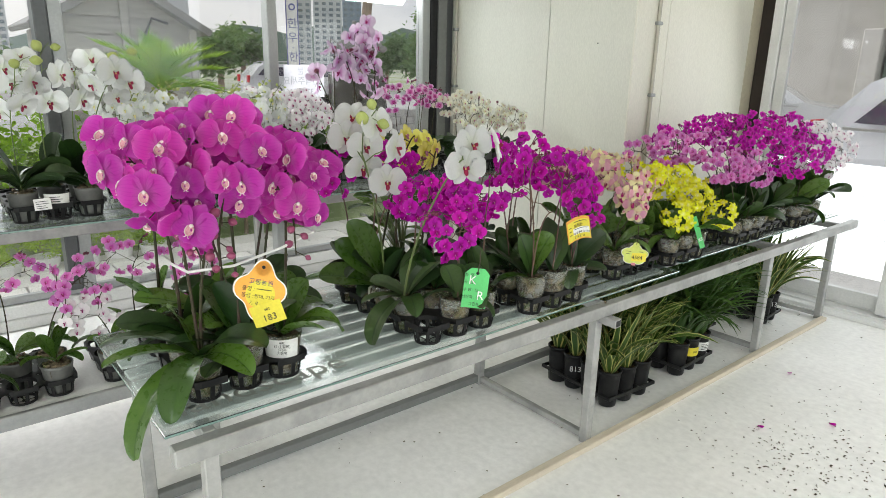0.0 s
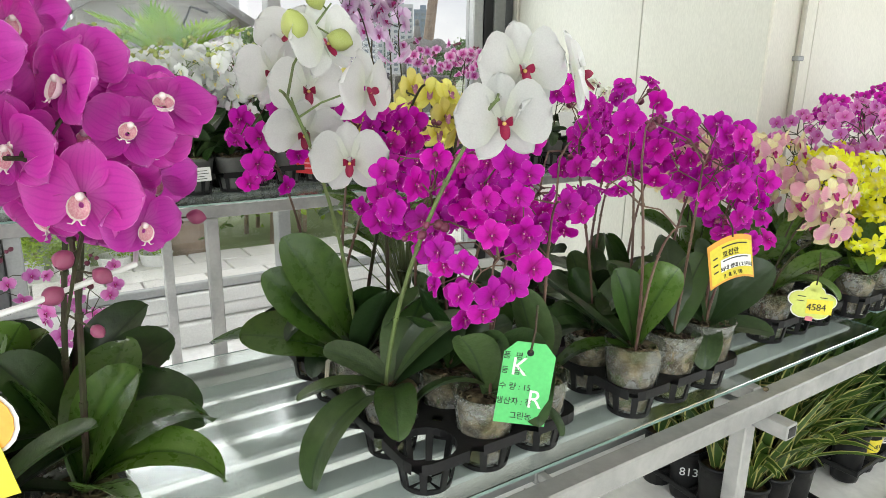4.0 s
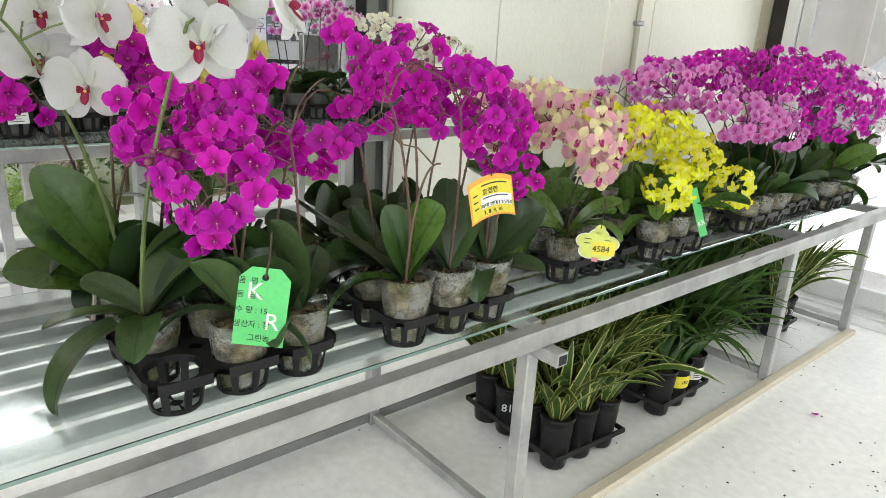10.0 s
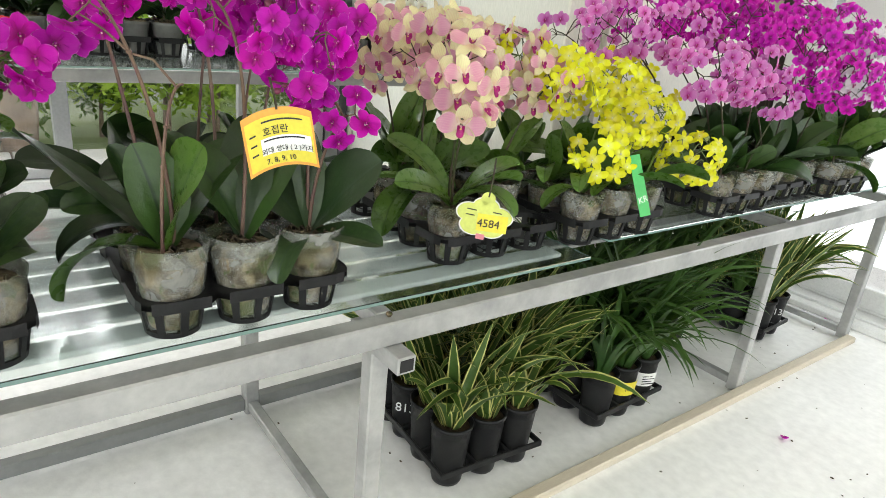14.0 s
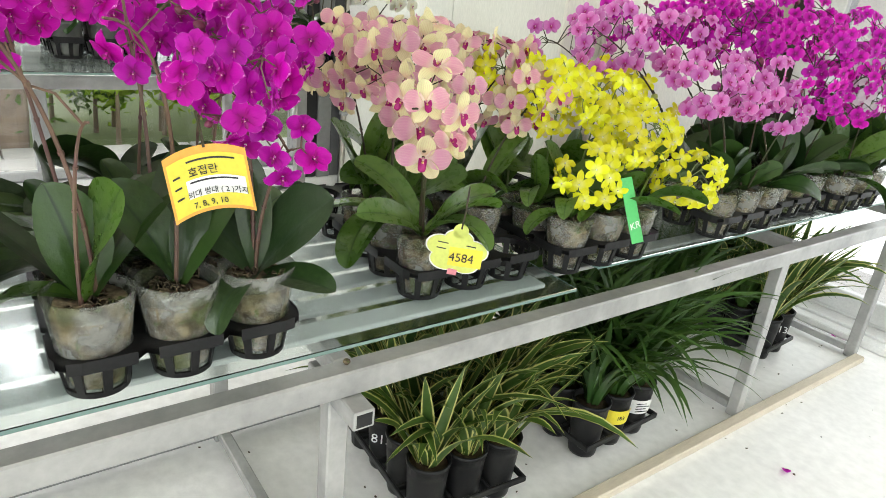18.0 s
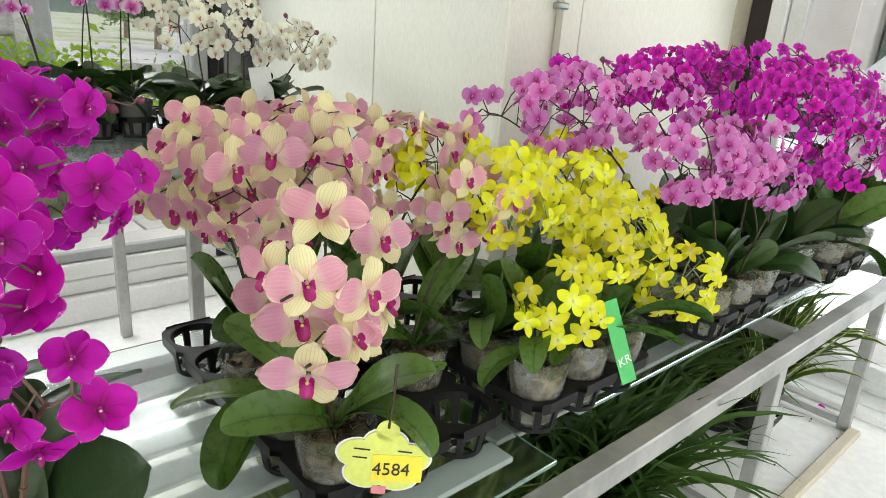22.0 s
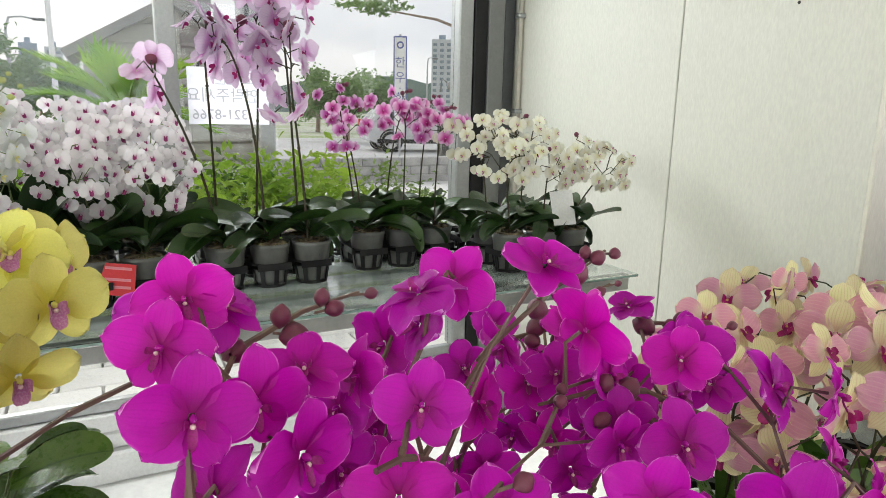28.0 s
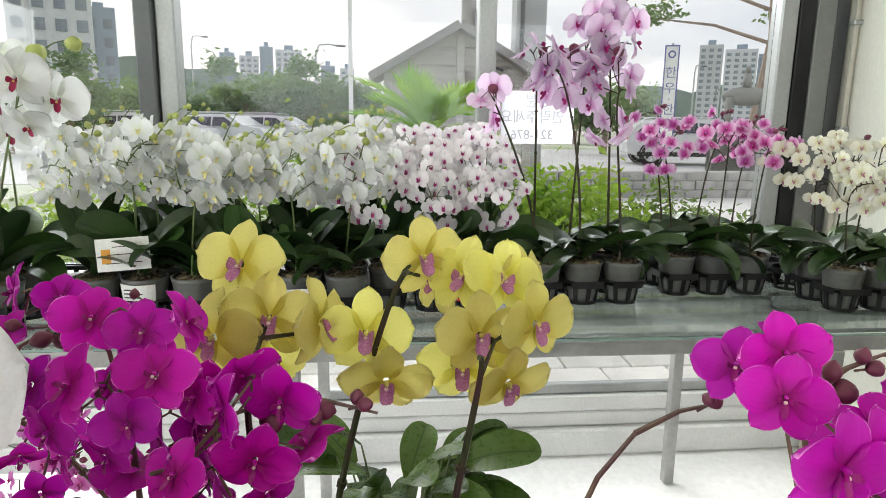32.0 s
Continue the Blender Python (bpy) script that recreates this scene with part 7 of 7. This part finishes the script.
# the cycad
cy = thing("cycad", -5.3, 2.04, -0.13, "green cycad with stiff feathered fronds", "cycad")
part("trunk", Build().lathe([(0.13, 0), (0.15, 0.3), (0.14, 1.1), (0.1, 1.26), (0.02, 1.30)], 12, 0, (0, 0, 0), 0.05), M_trunk, cy)
rc = random.Random(3)
for k in range(26):
    a, e0 = k * 2.4, rc.uniform(24, 86)
    b, q, L = Build(), Vector((0, 0, 1.27)), rc.uniform(0.42, 0.56)
    for i in range(14):
        e = radians(e0 - 4.2 * i)
        d = Vector((math.cos(a) * math.cos(e), math.sin(a) * math.cos(e), math.sin(e)))
        n_ = q + d * (L / 14)
        b.tube([q, n_], 0.006, 4, 0, False)
        side = Vector((-math.sin(a), math.cos(a), 0))
        for sg in (-1, 1):
            w = 0.10 * math.sin(math.pi * (i + 1.5) / 17)
            t = n_ + side * sg * w + d * 0.09
            b.face([tuple(q - d * 0.012), tuple(n_ + d * 0.012), tuple(t + Vector((0, 0, 0.03)))], 0)
        q = n_
    part("frond", b, M_cycad, cy)

# banner sign, statue, low wall, pine
bx, by = polar(24.55, 14)
bn = thing("banner_sign", bx, by, -0.129, "tall white banner sign with blue border and lettering", "sign", rz=-24)
part("post", Build().tube([(-0.03, 0, 0), (-0.03, 0, 2.96)], 0.025, 8), M_conc, bn)
part("board", Build().box((0.0, -0.14, 0.9), (0.03, 0.14, 2.92), 0.005), M_blue, bn)
part("face", Build().box((0.031, -0.115, 0.93), (0.036, 0.115, 2.89), 0.002), M_paper, bn)
part("emblem", Build().lathe([(0.045, 0.0), (0.075, 0.0), (0.075, 0.004), (0.045, 0.004), (0.045, 0.0)], 20), M_blue, bn, "", pose(0.037, 0, 2.74, 0, 90, 0))
for body, z in (("한", 2.38), ("우", 2.08), ("·", 1.86), ("한", 1.66), ("우", 1.38)):
    part("letter", lettering(body, 0.24, M_blue), None, bn, "", pose(0.038, 0, z, 90, 0, 90))

sx, sy = polar(30.3, 14.5)
sta = Build()
sta.blob((0, 0, 1.62), (0.18, 0.46, 0.19), 0, 14, 8).blob((0, 0.48, 1.66), (0.13, 0.2, 0.15), 0, 10, 6).blob((0, 0.68, 1.58), (0.08, 0.12, 0.08), 0, 8, 6)
for lx, ly in ((-0.09, -0.3), (0.09, -0.3), (-0.09, 0.32), (0.09, 0.32)):
    sta.tube([(lx, ly, 1.0), (lx, ly, 1.3), (lx * 0.9, ly, 1.6)], [0.045, 0.05, 0.09], 8)
sta.tube([(0.0, -0.44, 1.7), (0.0, -0.56, 1.78), (0.0, -0.58, 1.5)], 0.018, 6)
sta.tube([(0, 0.0, 1.78), (0, 0.0, 2.06)], [0.09, 0.07], 8).blob((0, 0.0, 2.14), (0.06, 0.06, 0.07), 0, 8, 6)
for q in range(len(sta.v)):
    sta.v[q] = (sta.v[q][0], sta.v[q][1], sta.v[q][2] + 0.33)
sta.box((-0.32, -0.6, 0), (0.32, 0.7, 1.33), 0.03)
stm = sta.mesh("statue", [M_bronze], True)
stob = tagged(new("statue", stm), "grey statue of a rider on an ox upon a plinth", "statue")
stob.matrix_basis = pose(sx, sy, -0.13, 0, 0, -20)

lw = thing("garden_wall", -13.0, 8.2, -0.13, "low wall of pale grey stone blocks", "wall", kind="structure")
bm_ = Build().box((-0.14, -0.2, 0), (0.14, 0.2, 0.17), 0.02).mesh("block", [M_stone], False)
for j in range(3):
    for i in range(26):
        part("block", bm_, None, lw, "", pose(R.uniform(-0.01, 0.01), -5.0 + i * 0.41 + 0.2 * (j % 2), j * 0.172, 0, 0, R.uniform(-2, 2)))

pinx, piny = polar(31.4, 17)
pine = thing("pine_tree", pinx, piny, -0.13, "leaning ornamental pine with flat needle pads", "tree")
part("trunk", Build().tube([(0, 0, 0), (0.05, -0.1, 1.6), (0.1, 0.1, 3.4), (-0.1, 0.05, 5.2), (0.0, -0.1, 7.0)], [0.17, 0.15, 0.13, 0.09, 0.05], 9), M_trunk, pine)
for k, (dy, z, L) in enumerate(((-1.5, 2.85, 1), (-1.0, 3.4, 1), (0.9, 3.0, 1), (1.2, 3.7, 1), (-0.6, 4.1, 1), (0.3, 4.5, 1), (-1.7, 2.4, 1), (0.6, 2.5, 1))):
    part("branch", Build().tube([(0.05, 0.05, z * 1.55 - 0.5), (0.1, dy * 0.8, z * 1.55 - 0.15), (0.05, dy * 1.6, z * 1.55 - 0.04)], [0.05, 0.035, 0.015], 6), M_trunk, pine)
    part("needle_pad", leaf_clump(60 + k, 520, 0.8, 0.07, M_tree, 0.28), None, pine, "", Matrix.Translation((0.05, dy * 1.6, z * 1.55)))


def car(x, y, rz, paint, label, L=4.7, H=1.72, W=1.86):
    """A parked estate car, its side along local x."""
    o = thing("parked_car", x, y, -0.109, label, "car", "parked cars", rz)
    prof = [(-L / 2 + 0.05, 0.42), (-L / 2, 0.75), (-L / 2 + 0.06, 1.02), (-L / 2 + 0.42, H - 0.1), (-L / 2 + 0.62, H), (0.35, H + 0.01), (0.75, H - 0.06), (1.28, 1.10), (L / 2 - 0.25, 0.98), (L / 2, 0.72), (L / 2 - 0.03, 0.38), (1.9, 0.30), (-1.9, 0.30)]
    b = Build()

    def half(z):
        return W / 2 if z < 1.05 else W / 2 - 0.30 * (z - 1.05)
    n = len(prof)
    for sg in (-1, 1):
        ring = [(px_, sg * half(pz), pz) for px_, pz in prof]
        b.face(ring if sg < 0 else ring[::-1])
    for i in range(n):
        (x0, z0), (x1, z1) = prof[i], prof[(i + 1) % n]
        b.face([(x0, -half(z0), z0), (x0, half(z0), z0), (x1, half(z1), z1), (x1, -half(z1), z1)])
    part("body", b, paint, o)
    for sg in (-1, 1):
        for nm, q in (("side_window", [(-1.92, 1.10), (-1.66, H - 0.14), (-0.98, H - 0.11), (-0.98, 1.08)]), ("side_window", [(-0.92, 1.08), (-0.92, H - 0.11), (0.02, H - 0.10), (0.02, 1.06)]), ("side_window", [(0.08, 1.06), (0.08, H - 0.10), (0.55, H - 0.12), (1.02, 1.08)])):
            pts = [(a, sg * (half(z) + 0.004), z) for a, z in q]
            part(nm, Build().face(pts if sg > 0 else pts[::-1]), M_tint, o)
        part("sill_trim", Build().box((-1.9, sg * (W / 2) - 0.02, 0.30), (1.9, sg * (W / 2) + 0.02, 0.44), 0.01), M_rubber, o)
        part("waist_line", Build().box((-2.0, sg * (W / 2) - 0.005, 1.035), (1.2, sg * (W / 2) + 0.008, 1.06), 0.003), M_rim, o)
        part("roof_rail", Build().tube([(-1.7, sg * 0.62, H + 0.01), (-1.5, sg * 0.62, H + 0.07), (0.3, sg * 0.62, H + 0.08), (0.5, sg * 0.62, H + 0.02)], 0.018, 6), M_rim, o)
        part("mirror", Build().blob((0.95, sg * (W / 2 + 0.10), 1.12), (0.07, 0.10, 0.08), 0, 8, 6), paint, o)
        for xx in (-0.35, 0.65):
            part("door_handle", Build().box((xx - 0.1, sg * (W / 2) - 0.002, 0.93), (xx + 0.1, sg * (W / 2) + 0.025, 0.96), 0.008), M_rim, o)
        for wx in (-1.42, 1.42):
            m = pose(wx, sg * (W / 2 - 0.10), 0.36, 90 * (1 if sg > 0 else -1), 0, 0)
            wheel = part("wheel", Build().lathe([(0.25, -0.11), (0.34, -0.11), (0.36, -0.08), (0.36, 0.08), (0.34, 0.11), (0.25, 0.11), (0.25, -0.11)], 28), M_rubber, o, "", m @ Matrix.Diagonal((1, 1, -1, 1)) if sg > 0 else m @ Matrix.Diagonal((1, 1, -1, 1)))
            rb = Build().lathe([(0.25, 0.05), (0.25, 0.09), (0.22, 0.085), (0.21, 0.05)], 24).lathe([(0.0, 0.085), (0.055, 0.085), (0.06, 0.06)], 14)
            for k in range(6):
                a = k * math.pi / 3
                rb.tube([(0.05 * math.cos(a), 0.05 * math.sin(a), 0.075), (0.23 * math.cos(a), 0.23 * math.sin(a), 0.07)], [0.03, 0.036], 6)
            part("rim", rb, M_rim, wheel)
            part("wheel_arch", Build().lathe([(0.37, 0.0), (0.42, 0.0), (0.42, 0.03), (0.37, 0.03), (0.37, 0.0)], 28), M_rubber, o, "", pose(wx, sg * (W / 2 - 0.005), 0.37, -90 * sg, 0, 0))
    for sg in (-1, 1):
        part("tail_light", Build().box((-L / 2 - 0.01, sg * 0.62, 0.85), (-L / 2 + 0.06, sg * 0.88, 1.1), 0.02), M_red, o)
        part("headlight", Build().box((L / 2 - 0.08, sg * 0.55, 0.68), (L / 2 + 0.005, sg * 0.85, 0.82), 0.02), M_rim, o)
    return o


car(-0.16, 7.75, 0, M_car, "pale silver lavender estate car parked beyond the glass door", 4.6, 1.54)
car(-5.6, 11.2, 20, M_carw, "white car parked at the shop", 4.4, 1.5, 1.8)
ccx, ccy = polar(26.3, 24)
car(ccx, ccy, 80, M_carw, "white car parked by the statue", 4.5, 1.5, 1.8)
for az, d in ((-13, 27), (-18, 26), (-9, 28)):
    cx_, cy_ = polar(az, d)
    car(cx_, cy_, 75, M_carw if az < 0 else M_car, "car parked in the distant car park", 4.5, 1.5, 1.8)

# the shop opposite the door
shop = thing("shop_building", 0, 14.0, -0.13, "low shop building with a dark brown sign band", "building")
part("wall", Build().box((-14, 0.3, 0), (12, 6, 5.0), 0.02), M_shop, shop)
part("parapet", Build().box((-14, -0.05, 3.5), (12, 0.3, 5.0), 0.02), M_shop, shop)
part("sign_band", Build().box((-3.9, -0.5, 2.35), (12, -0.02, 3.48), 0.02), M_signb, shop, "dark brown sign band")
part("emblem", Build().lathe([(0.19, 0.0), (0.26, 0.0), (0.26, 0.03), (0.19, 0.03), (0.19, 0.0)], 24), M_paper, shop, "white oval emblem", pose(-2.75, -0.51, 3.02, 90, 0, 0) @ Matrix.Diagonal((1.25, 0.8, 1, 1)))
for i in range(4):
    part("sign_letter", Build().box((-2.2 + i * 0.38, -0.53, 2.9), (-1.92 + i * 0.38, -0.505, 3.14), 0.02), M_paper, shop)
for i, x in enumerate((-4.4, -3.35, -1.3, 0.75, 2.8, 4.85)):
    part("column", Build().box((x - 0.16, -0.1, 0), (x + 0.16, 0.28, 2.34), 0.02), M_shop, shop)
    w = part("shop_window", Build().box((x + 0.2, 0.1, 0.7), (x + (0.85 if i == 0 else 1.85), 0.2, 2.3), 0.01), M_shopg, shop)
    if i:
        part("poster", Build().box((x + 0.5, 0.06, 1.5), (x + 1.1, 0.09, 2.1), 0.004), M_pinkcard if i == 1 else M_paper, shop)
        part("blind", Build().box((x + 1.15, 0.06, 0.8), (x + 1.8, 0.09, 1.45), 0.004), M_paper, shop)
part("canopy_pole", Build().tube([(-5.3, -1.4, 0), (-5.3, -1.4, 3.4)], 0.08, 10), M_conc, shop)

# plants in white tubs beyond the window
for k in range(7):
    y = 0.35 + k * 0.24
    o = thing("potted_plant", -5.02 - 0.05 * (k % 2), y, -0.125, "bright green plant in a white plastic tub outside", "plant", "tub plants outside")
    part("pot", Build().lathe([(0.06, 0.0), (0.075, 0.001), (0.1, 0.15), (0.106, 0.16), (0.1, 0.165), (0.09, 0.15)], 14), M_white, o)
    part("foliage", BRIGHT[k % 2], None, o, "", Matrix.Translation((0, 0, 0.24)) @ Matrix.Diagonal((0.36, 0.36, 0.3, 1)))
